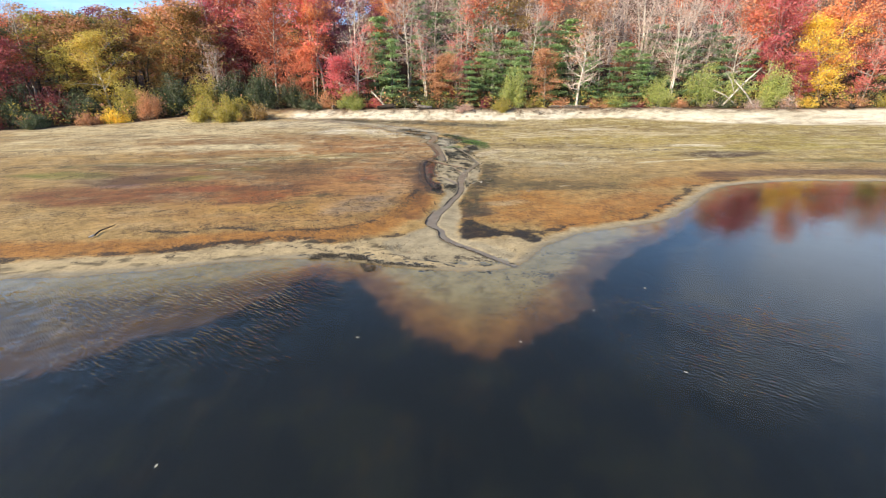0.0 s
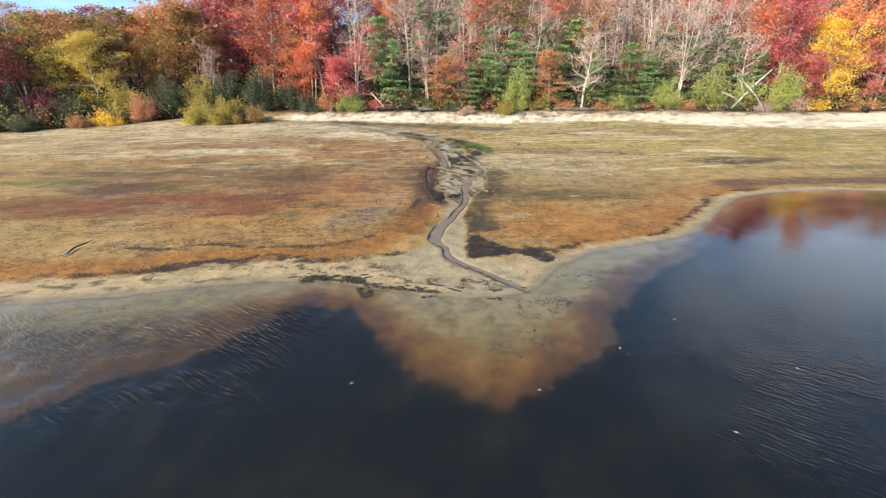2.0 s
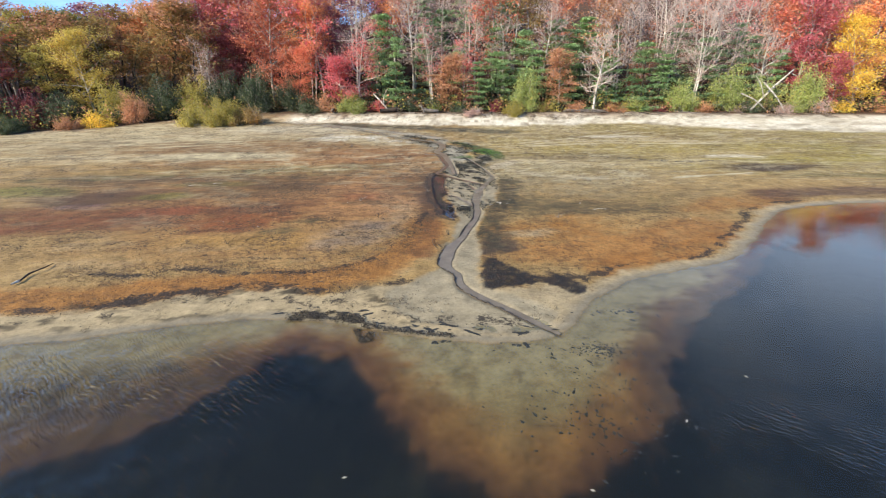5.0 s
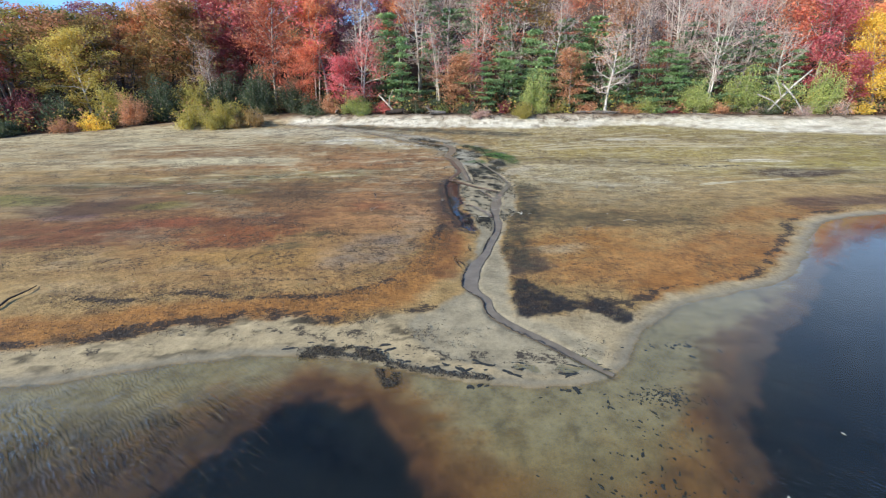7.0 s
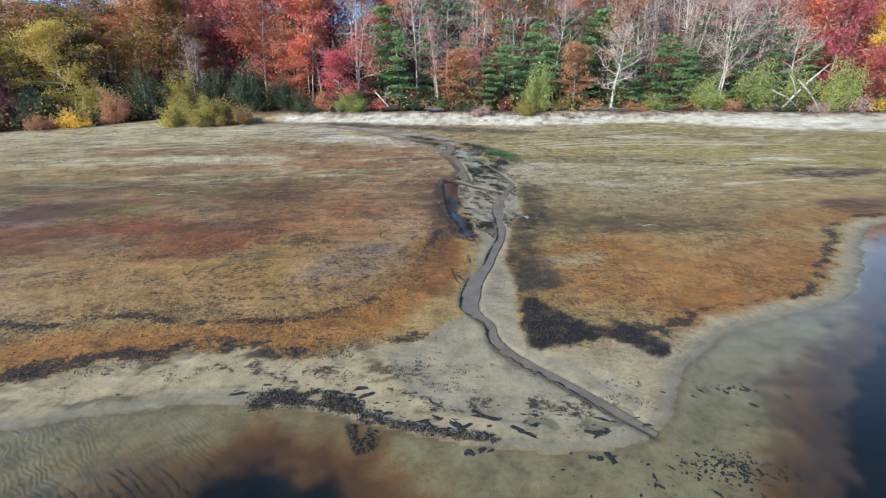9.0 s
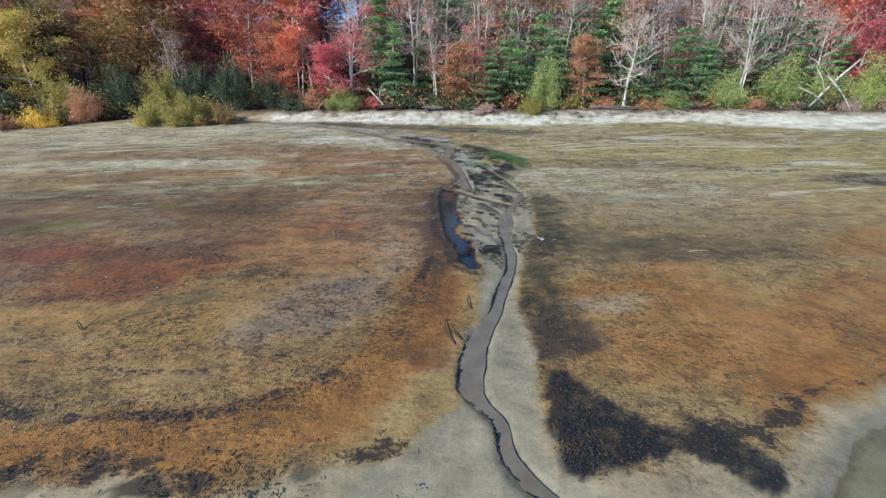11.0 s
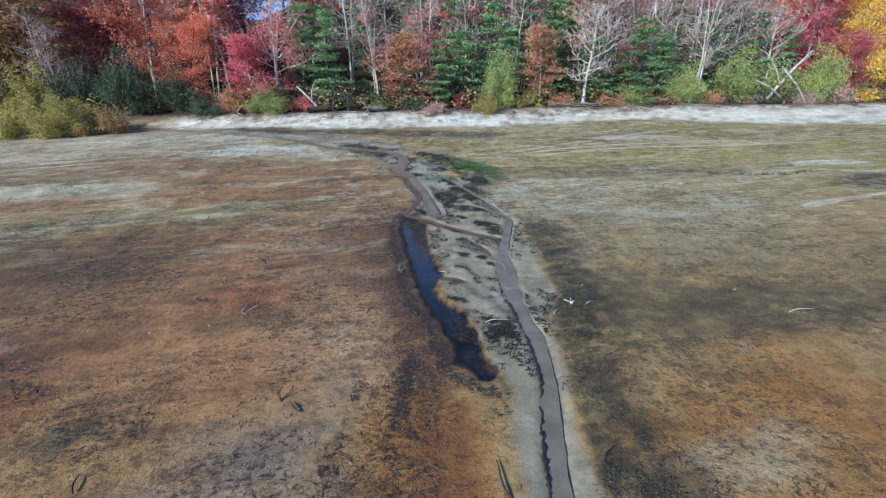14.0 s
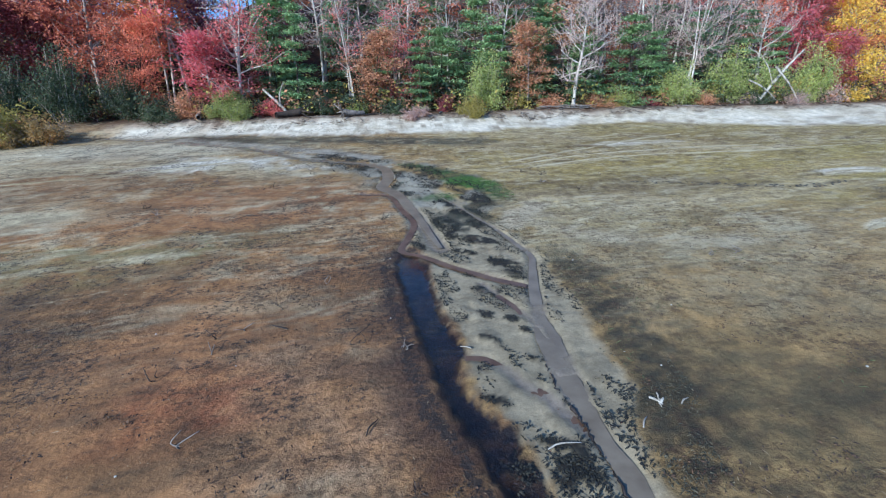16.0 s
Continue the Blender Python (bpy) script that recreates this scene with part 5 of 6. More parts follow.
def pine(x, y, h, label, shape="pine_a", leaf="pine", wide=None, turn=0):
    base = {"pine_a": 9, "pine_b": 9, "pine_c": 7}[shape]
    return plant(shape, x, y, h / base, wide or h / base, turn, leaf, "dark", "conifer_tree", label, "tree", "conifers at the wood's edge")


def shrub(x, y, h, leaf, label, shape="bush_a", wide=None, turn=0, bark="grey"):
    base = {"bush_a": 2.6, "bush_b": 2.4, "bush_c": 4.6, "twiggy": 2.0}[shape]
    return plant(shape, x, y, h / base, wide or h / base, turn, leaf, bark, "shrub", label, "shrub", "shrubs along the beach")


red_maple(-47.5, 51, 8.8, "darkred", "dark red maple in shade at the flat's edge", "broad_b", "dark", 0.85, 40)
red_maple(-52, 66, 9.6, "ochre", "olive oak turning ochre behind red maple", "broad_a", "dark", 1.0, 10)
red_maple(-54, 54, 10, "dusky", "dull green oak at the flat's end", "broad_c", "dark", 1.0, 70)
red_maple(-45, 64, 11, "olive", "olive-green oak with dense crown", "broad_c", "dark", 0.9, 200)
red_maple(-40.3, 56.6, 9.8, "gold", "dull gold young tree with slim pale trunk", "broad_a", "white", 0.84, 130)
red_maple(-40, 68, 11.5, "orange", "orange maple behind the yellow tree", "broad_a", "grey", 0.9, 20)
red_maple(-35.5, 63, 13, "ochre", "large ochre-olive oak beside yellow tree", "broad_c", "dark", 1.05, 80)
red_maple(-32, 71, 14.5, "crimson", "crimson maple on the slope", "broad_a", "grey", 1.0, 100)
red_maple(-29.3, 61.5, 9.5, "haze", "leaning bare grey tree with pale limbs", "bare_b", "white", 0.6, 60)
red_maple(-27, 67, 11.5, "darkred", "deep red maple behind bare limbs", "broad_b", "dark", 0.9, 15)
red_maple(-23, 65, 15, "orangered", "tall orange-red maple with full crown", "broad_a", "grey", 1.12, 0)
red_maple(-18.2, 66, 15.5, "orange", "pale double-trunked tree with orange leaves", "tall_a", "white", 0.75, 145)
red_maple(-16.5, 73, 17, "purple", "purple-leaved tall tree on the slope", "broad_b", "dark", 1.15, 30)
red_maple(-19.5, 62.5, 7.5, "orangered", "small red-orange maple under the tall one", "broad_c", "dark", 0.6, 30)
red_maple(-11.6, 62.5, 9.8, "pink", "pinkish red maple with bare twiggy top", "spray_a", "white", 0.95, 20)
red_maple(-13.5, 61.8, 6.5, "crimson", "small bright crimson maple", "sapling", "white", 1.2, 50)
pine(-7.0, 62.2, 8.2, "dark green young pine among red trees", "pine_b", "pine", 0.8, 10)
red_maple(-8, 72, 16.5, "orange", "tall slender orange tree", "tall_b", "white", 0.85, 60)
red_maple(-5.2, 68, 15, "haze", "tall bare tree with pale trunk", "bare_a", "white", 0.95, 110)
pine(-3.4, 66, 8.5, "blue-green pine behind bare trunks", "pine_a", "fir", 0.8, 70)
red_maple(-0.6, 62, 6.8, "rust", "small russet tree with mixed leaves", "sapling", "dark", 1.25, 100)
red_maple(1.4, 63.4, 8, "pink", "small pink-red maple with thin crown", "spray_a", "grey", 0.55, 150)
pine(3.2, 61.3, 5.6, "young bright green pine at beach", "pine_b", "pine", 0.66, 200)
pine(8.6, 65, 8.8, "broad green pine above shrubs", "pine_c", "pine", 0.95, 20)
red_maple(6.4, 66.5, 13.5, "haze", "tall bare grey tree above pines", "bare_b", "white", 0.85, 20)
red_maple(11.2, 65.5, 12.5, "haze", "tall bare tree with pale forked trunk", "bare_a", "white", 0.85, 250)
red_maple(-2.6, 64.5, 11, "pink", "thin pink tree with pale stems", "bare_b", "white", 0.7, 160)
red_maple(20.8, 65, 13, "haze", "tall bare tree behind the forked one", "bare_a", "grey", 0.9, 75)
red_maple(26.6, 65.5, 13.5, "haze", "bare grey tree with thin twigs", "bare_b", "grey", 0.85, 200)
red_maple(33.8, 65.5, 13, "haze", "bare pinkish grey tree above shrubs", "bare_a", "grey", 0.9, 10)
red_maple(38.6, 64.5, 9, "haze", "small bare tree with curved limbs", "bare_c", "white", 0.85, 40)
red_maple(3.0, 67, 14, "pink", "tall thinning red-tinged tree", "bare_a", "white", 0.9, 300)
pine(5.8, 67, 9.2, "dark green pine in the wood", "pine_a", "pine", 0.9, 50)
shrub(8.6, 60.9, 5.0, "green", "tall rounded green shrub", "bush_c", 0.86, 0)
shrub(6.9, 58.4, 1.9, "olive", "low yellow-green bush on the beach", "bush_a", 0.78, 30)
shrub(2.3, 58.3, 1.2, "haze", "low greyish pink twiggy bush on sand", "bush_b", 0.75, 80)
red_maple(13.0, 62, 7.4, "rust", "slender rust-orange tree at beach", "sapling", "grey", 1.15, 10)
red_maple(17.0, 61.1, 8.6, "haze", "pale forked tree with bare spreading limbs", "bare_c", "white", 0.92, 200)
pine(23.3, 63, 7.6, "wide layered green pine", "pine_c", "pine", 1.15, 130)
pine(20, 66.5, 9.5, "tall green pine behind the pale tree", "pine_a", "fir", 0.9, 160)
red_maple(24.5, 67.5, 10, "orangered", "red-orange tree above pines", "spray_a", "grey", 0.65, 80)
red_maple(29.6, 63, 14, "haze", "clump of tall bare white trunks", "bare_b", "white", 0.95, 300)
shrub(27.2, 61.2, 3.9, "green", "light green shrub below bare trunks", "bush_c", 0.72, 50)
shrub(33.4, 61.8, 5.4, "green", "large spreading light green shrub", "bush_c", 1.02, 90)
pine(35.8, 68, 9.5, "dark layered pine among bare trees", "pine_a", "fir", 1.1, 210)
shrub(37.6, 61.6, 4.2, "green", "green shrub over fallen trunk", "bush_c", 0.8, 190)
shrub(42, 61.4, 5.6, "green", "tall green shrub with hanging twigs", "bush_c", 0.85, 240)
red_maple(43.8, 66, 15, "crimson", "large crimson maple above the beach", "broad_a", "grey", 1.0, 220)
red_maple(46.2, 62.3, 6.2, "crimson", "small crimson maple beside yellow one", "sapling", "grey", 1.0, 20)
red_maple(49.2, 62.4, 11.2, "yellow", "bright golden yellow maple reaching the ground", "broad_c", "grey", 0.85, 160)
red_maple(53.8, 69, 16, "orange", "tall orange maple behind the yellow one", "broad_b", "grey", 1.1, 250)
red_maple(57, 65, 10, "pink", "dull pink tree with thin crown", "spray_a", "grey", 0.8, 40)
red_maple(60, 62, 9, "olive", "olive tree at the beach's end", "broad_a", "grey", 0.7, 90)
red_maple(66, 66, 13, "orangered", "red-orange maple at the beach's end", "broad_c", "grey", 0.9, 10)
for k, (x, y, h, shape, leaf) in enumerate([(5.2, 63.4, 6.5, "pine_c", "pine"), (10.6, 63.6, 6.8, "pine_a", "pine"), (14.6, 64.2, 7.5, "pine_a", "pine"), (19.2, 63.4, 6.0, "pine_c", "pine"),
                                            (25.6, 63.6, 6.4, "pine_a", "pine"), (31.6, 65.2, 8.0, "pine_c", "fir"), (36.6, 65.0, 8.4, "pine_a", "fir"), (39.8, 64.2, 6.8, "pine_b", "pine"),
                                            (16.4, 67.5, 9.0, "pine_a", "fir"), (1.2, 65.4, 7.4, "pine_b", "pine"), (28.6, 67.8, 9.6, "pine_a", "fir"), (-9.2, 66, 8.0, "pine_b", "fir")]):
    pine(x, y, h, "dark layered pine under bare trees" if leaf == "fir" else "soft green pine under bare trees", shape, leaf, h / (7 if shape == "pine_c" else 9) * 1.15, 53 * k)
for k, (x, y, h, shape, leaf) in enumerate([(-58, 56, 8.5, "far_a", "dusky"), (-52, 59, 9, "far_b", "ochre"), (-47.5, 58, 10, "far_a", "ochre"), (-45, 57, 8, "far_b", "olive"), (-43.5, 61, 11.5, "far_a", "rust"),
                                            (-37.8, 60.5, 9.5, "far_b", "ochre"), (-49, 66, 10, "far_a", "ochre"), (-56, 64, 9, "far_b", "dusky"), (-31.8, 62, 10.5, "far_a", "ochre"), (-44, 70, 11.5, "far_a", "purple"),
                                            (-37, 72, 13, "far_b", "purple"), (-50, 54, 8, "far_a", "darkred"), (-46, 63.5, 11.2, "far_b", "dusky"), (-53, 62, 10.8, "far_a", "olive"), (-43, 66, 12, "far_a", "ochre"), (-60, 61, 10.4, "far_a", "dusky"), (-33, 66, 14, "far_a", "rust"), (-27.5, 70, 16, "far_b", "crimson"), (-19.5, 84, 17, "far_a", "purple"), (-15.5, 92, 17, "far_b", "rust"), (-24.5, 92, 17, "far_a", "purple"), (-11.5, 86, 16, "far_a", "rust")]):
    plant(shape, x, y, h / 15, h / 15 * 1.35, 61 * k, leaf, "dark", "broadleaf_tree",
          {"dusky": "dull green oak at the flat's end", "ochre": "ochre oak with rusty patches", "olive": "olive oak in the left wood", "rust": "russet oak with thin crown", "purple": "purple-brown tree on the rise",
           "darkred": "dark red maple in shade", "crimson": "crimson maple on the rise"}[leaf].replace("left ", "dim "), "tree", "trees at the wood's edge")
shrub(-25.0, 54.2, 3.5, "olive", "round olive-yellow willow bush on sand", "bush_a", 1.25, 0)
shrub(-28.2, 54.0, 2.9, "olive", "olive willow bush on sand", "bush_b", 1.05, 120)
shrub(-22.4, 54.6, 2.5, "ochre", "brownish willow bush on sand", "bush_b", 1.0, 60)
shrub(-23.2, 60, 5.4, "dusky", "large grey-green shrub in shade", "bush_c", 0.95, 20)
shrub(-19.6, 61, 4.0, "dusky", "dark grey-green shrub in shade", "bush_c", 0.7, 120)
shrub(-12.0, 60, 2.5, "green", "low green shrub at the beach's edge", "bush_a", 1.15, 70)
shrub(-15.6, 61, 2.6, "rust", "orange-brown shrub at the beach's edge", "bush_b", 0.95, 170)
shrub(-9.0, 60.6, 1.7, "pink", "low red shrub over driftwood", "bush_b", 0.8, 10)
shrub(-36.8, 51.6, 2.0, "yellow", "low yellow-orange shrub at the flat's edge", "bush_b", 0.85, 220)
shrub(-38.6, 50.2, 1.7, "rust", "low russet shrub at the flat's edge", "bush_b", 0.8, 260)
shrub(-34.5, 54.4, 3.4, "rust", "reddish brown shrub in front of the oak", "bush_c", 0.62, 300)
for k, (x, y, h, wide, leaf) in enumerate([(-50, 48, 4.6, 1.0, "darkred"), (-46.5, 50.6, 4.8, 1.0, "dusky"), (-43.6, 52.2, 4.0, 0.9, "darkred"), (-41.2, 53.4, 3.6, 0.9, "dusky"), (-37.4, 56, 4.6, 1.0, "olive"),
                                           (-33.4, 58, 5.0, 1.0, "dusky"), (-30.2, 59.2, 4.6, 1.0, "olive"), (-26.8, 60.4, 4.8, 1.0, "dusky"), (-55, 46, 5.2, 1.1, "dusky")]):
    shrub(x, y, h, leaf, {"darkred": "tall dark red shrub under the trees", "dusky": "tall shaded grey-green shrub", "olive": "tall olive shrub under the trees"}[leaf], "bush_c", wide, 71 * k)
shrub(-42.5, 47.8, 1.9, "dusky", "low dark green shrub at the flat's edge", "bush_a", 0.9, 40)
shrub(-46.0, 46.4, 3.4, "darkred", "dark crimson shrub at the flat's edge", "bush_c", 0.6, 80)
shrub(-48.5, 44, 2.4, "dusky", "dark shrub at the flat's edge", "bush_a", 1.1, 140)
shrub(-53, 41.5, 3.2, "green", "green shrub at the flat's edge", "bush_c", 0.8, 10)
for k, (x, y, h, wide, leaf) in enumerate([(-5.4, 61.2, 1.7, 1.1, "dusky"), (-2.2, 61, 1.1, 0.6, "green"), (11.4, 61.6, 1.9, 0.8, "olive"), (14.9, 62, 1.6, 0.9, "rust"), (19.4, 61.9, 1.5, 1.1, "rust"), (20.9, 61.3, 1.4, 0.6, "olive"),
                                           (24.7, 61.4, 1.1, 0.7, "darkred"), (30.2, 61.3, 1.6, 1.0, "rust"), (35.2, 60.6, 1.5, 1.2, "dusky"), (40.2, 60.5, 1.9, 0.9, "green"), (45.7, 60.4, 1.7, 1.0, "yellow"), (52.2, 60.9, 1.5, 1.1, "rust"),
                                           (5.2, 61.0, 1.8, 0.5, "darkred"), (0.6, 60.9, 1.5, 0.9, "dusky"), (-17.4, 60.4, 1.9, 1.2, "dusky"), (57, 61, 2.2, 0.9, "olive"), (22.2, 61.5, 2.4, 1.0, "green"), (28.9, 61.7, 2.8, 0.9, "green")]):
    shrub(x, y, h, leaf, {"rust": "low russet undergrowth shrub", "green": "low green undergrowth shrub", "olive": "low olive undergrowth shrub", "darkred": "low dark red undergrowth shrub",
                          "dusky": "low dark undergrowth shrub", "yellow": "low yellow undergrowth shrub"}[leaf], "bush_b", wide, 37 * k)

# the slope behind, tree after tree
rng = random.Random(5)
KINDS = [("far_bare", "haze", "white", "tall bare pale tree on the slope", 15), ("far_stems", "haze", "grey", "bare twin-stemmed tree on the slope", 14), ("far_bare", "haze", "grey", "tall thinning pink-tinged tree on slope", 15),
         ("far_a", "pink", "grey", "thinning pinkish tree on the slope", 12.5), ("far_a", "orangered", "grey", "orange-red tree on the slope", 14), ("far_b", "rust", "grey", "russet tree on the slope", 14.5),
         ("far_pine", "fir", "dark", "dark conifer on the slope", 11), ("far_pine", "pine", "dark", "green conifer on the slope", 10), ("far_a", "ochre", "grey", "ochre tree on the slope", 13), ("far_b", "purple", "dark", "purple-brown tree on the slope", 14)]
for row, (y0, gap) in enumerate([(68, 4.2), (74, 4.8), (81, 5.4), (90, 6.6), (100, 8.0), (108, 7.5)]):
    x = -84 + 2 * row
    while x < 84:
        x += gap * rng.uniform(0.6, 1.4) * (0.7 if x < -30 else 1)
        y = y0 + rng.uniform(-2.2, 2.2) - (0 if x > -40 else 0.55 * (-40 - x))
        if x < -30:
            pick = rng.choices(KINDS, (1, 0, 1, 1, 2, 3, 2, 1, 6, 2))[0]
        elif x > 38:
            pick = rng.choices(KINDS, (2, 2, 2, 2, 8, 4, 1, 1, 3, 0))[0]
        elif x < -4:
            pick = rng.choices(KINDS, (3, 2, 3, 2, 4, 2, 1, 1, 1, 3))[0]
        else:
            pick = rng.choices(KINDS, (10, 8, 3, 1, 1, 1, 2, 3, 1, 0))[0]
        if row >= 4 and not -50 < x < (35, 2)[row - 4]:
            continue
        shape, leaf, bark, label, h = pick
        s = h / (9 if shape == "far_pine" else 15) * rng.uniform(0.85, 1.12) * (0.71 if x < -38 else 1)
        plant(shape, x, y, s, s * rng.uniform(0.9, 1.15) * (1.25 if x < -38 else 1), rng.uniform(0, 360), leaf, bark, "conifer_tree" if "pine" in shape else "broadleaf_tree", label, "tree", "trees on the slope")


def undergrowth(name, seed, count, leaf, label, low, high):
    """Saplings and brush under the trees, too many to count."""
    r = np.random.default_rng(seed)
    cx = r.uniform(-70, 75, count)
    cy = back_y(cx) + 1.0 + r.uniform(0, 1, count) ** 1.5 * 15
    cz = height(cx, cy)
    top = r.uniform(low, high, count)
    tips, wood = [], Tubes()
    for x0, y0, z0, t0 in zip(cx, cy, cz, top):
        st = wander(r, (x0, y0, z0 - 0.1), (r.normal(0, 0.25), r.normal(0, 0.25), 1), t0, 4, 0.15)
        wood.add(st, (0.03, 0.025, 0.02, 0.015, 0.01), 3)
        tips.extend(st[1:])
    quads = leaf_quads(r, np.array(tips), 9, (0.45, 0.45, 0.25), 0.16, 0.3)
    ob = tagged(new(name, quads_mesh(name, quads, LEAF[leaf])), label, "undergrowth", "", "stuff")
    tagged(part("branchwork", wood.mesh("branchwork", BARK["dark"]), ob), "", "", "", "")
    return ob


undergrowth("green_undergrowth", 201, 520, "dusky", "dense dark green brush under the trees", 0.8, 3.2)
undergrowth("russet_undergrowth", 202, 300, "rust", "dense russet brush under the trees", 0.6, 2.6)
undergrowth("olive_undergrowth", 203, 300, "olive", "olive brush under the trees", 0.6, 2.8)

# ---- dead wood on the beach ----
PALEWOOD = bark_material("bleached_wood", srgb(150, 138, 122), srgb(232, 224, 208), 4.0)
DARKWOOD = bark_material("wet_dark_wood", srgb(34, 28, 24), srgb(84, 68, 54), 6.0)
GREYWOOD = bark_material("weathered_grey_wood", srgb(96, 86, 78), srgb(168, 156, 144), 5.0)


def gz(x, y):
    return float(height(x, y)[0])


def limb_mesh(name, pts, radii, material, sides=7, seed=1, jitter=0.1):
    r = np.random.default_rng(seed)
    t = Tubes()
    pts = spline(pts, 3)
    rad = np.interp(np.linspace(0, 1, len(pts)), np.linspace(0, 1, len(radii)), radii)
    t.add(pts + r.normal(0, 1, pts.shape) * rad[:, None] * jitter, rad * r.uniform(0.85, 1.12, len(pts)), sides)
    return t.mesh(name, material)


fallen = tagged(new("fallen_tree"), "bleached white fallen tree with crossed broken limbs", "tree")
for k, (a, c, g) in enumerate([((35.0, 60.0, 2.0), (39.4, 60.6, 6.7), 0.17), ((35.8, 59.6, 5.2), (38.8, 58.7, 1.5), 0.11), ((33.6, 60.0, 4.1), (36.7, 59.5, 2.2), 0.09), ((36.5, 60.2, 3.6), (35.4, 60.8, 6.0), 0.07)]):
    a, c = np.array(a), np.array(c)
    mid = (a + c) / 2 + np.array([0.1, 0.1, 0.25])
    part("trunk" if k == 0 else "limb", limb_mesh("limb", [a, mid, c], (g, g * 0.75, g * 0.35), PALEWOOD, 7, 60 + k), fallen)
for x, y, h, w, t in ((38.6, 59.2, 1.9, 0.95, 20), (43.2, 60.0, 2.6, 0.9, 100), (34.2, 60.4, 1.5, 0.9, 190)):
    plant("twiggy", x, y, h / 2, w, t, "haze", "twig", "dead_brush", "grey dead brush at the beach's edge", "brush", "dead brush")

for x, y, turn, s, label in ((-7.4, 59.6, 20, 1.0, "dark driftwood root on pale sand"), (-2.7, 59.3, 200, 0.85, "grey driftwood stump with roots on sand"), (-14.2, 59.8, 100, 0.7, "bleached driftwood root on sand"), (50.5, 58.6, 60, 0.8, "dark driftwood root under yellow tree")):
    r = np.random.default_rng(int(abs(x) * 10))
    root = tagged(new("driftwood_root"), label, "driftwood", "driftwood roots")
    root.matrix_basis = pose(x, y, gz(x, y) + 0.1, 0, 0, turn) @ Matrix.Scale(s, 4)
    wood_m = DARKWOOD if "dark" in label else GREYWOOD
    part("log", limb_mesh("log", [(-1.2, 0, 0.12), (-0.2, 0.1, 0.2), (0.9, 0, 0.3)], (0.2, 0.24, 0.3), wood_m, 8, 3), root)
    for k in range(7):
        a = k * 0.9 + r.uniform(-0.3, 0.3)
        part("root", limb_mesh("root", [(0.8, 0, 0.3), (1.0 + 0.2 * math.cos(a), 0.45 * math.sin(a), 0.4 + 0.35 * math.cos(a)), (1.1 + r.uniform(0, 0.4), 0.95 * math.sin(a), 0.4 + 0.8 * math.cos(a))], (0.12, 0.07, 0.03), wood_m, 5, k), root)

leaning = tagged(new("leaning_dead_trunk"), "pale leaning dead trunk over driftwood", "dead trunk")
part("trunk", limb_mesh("trunk", [(-7.3, 59.8, 1.7), (-8.2, 60.1, 2.8), (-9.4, 60.4, 4.0)], (0.14, 0.11, 0.07), PALEWOOD, 7, 9), leaning)
part("limb", limb_mesh("limb", [(-8.2, 60.1, 2.8), (-8.1, 60.0, 3.7), (-7.7, 59.9, 4.5)], (0.07, 0.05, 0.03), PALEWOOD, 5, 10), leaning)

pile = tagged(new("brushwood_pile"), "heap of grey driftwood sticks along the beach", "driftwood")
r = np.random.default_rng(77)
for k in range(26):
    x, y, a, ln = r.uniform(13.6, 18.6), r.uniform(60.0, 60.7), r.normal(0, 0.25), r.uniform(0.6, 1.8)
    z = gz(x, y) + r.uniform(0.04, 0.3)
    part("stick", limb_mesh("stick", [(x - ln / 2, y - a * ln / 2, z), (x, y, z + 0.05), (x + ln / 2, y + a * ln / 2, z + r.normal(0, 0.1))], (0.045, 0.04, 0.02), GREYWOOD, 5, k), pile)
for k, (x, y) in enumerate([(-6.3, 59.3), (-4.9, 59.2), (-1.0, 59.6), (4.6, 59.6), (22.4, 60.0), (27.5, 59.9), (31.2, 59.4)]):
    ln = 0.7 + 0.12 * k
    st = tagged(new("driftwood_stick", limb_mesh("driftwood_stick", [(-ln, 0, 0.03), (0, 0.08, 0.07), (ln, 0, 0.04)], (0.05, 0.06, 0.03), GREYWOOD if k % 2 else DARKWOOD, 6, k)), "weathered driftwood stick on the beach sand", "driftwood", "driftwood sticks")
    st.matrix_basis = pose(x, y, gz(x, y), 0, 0, 40 * k - 50)

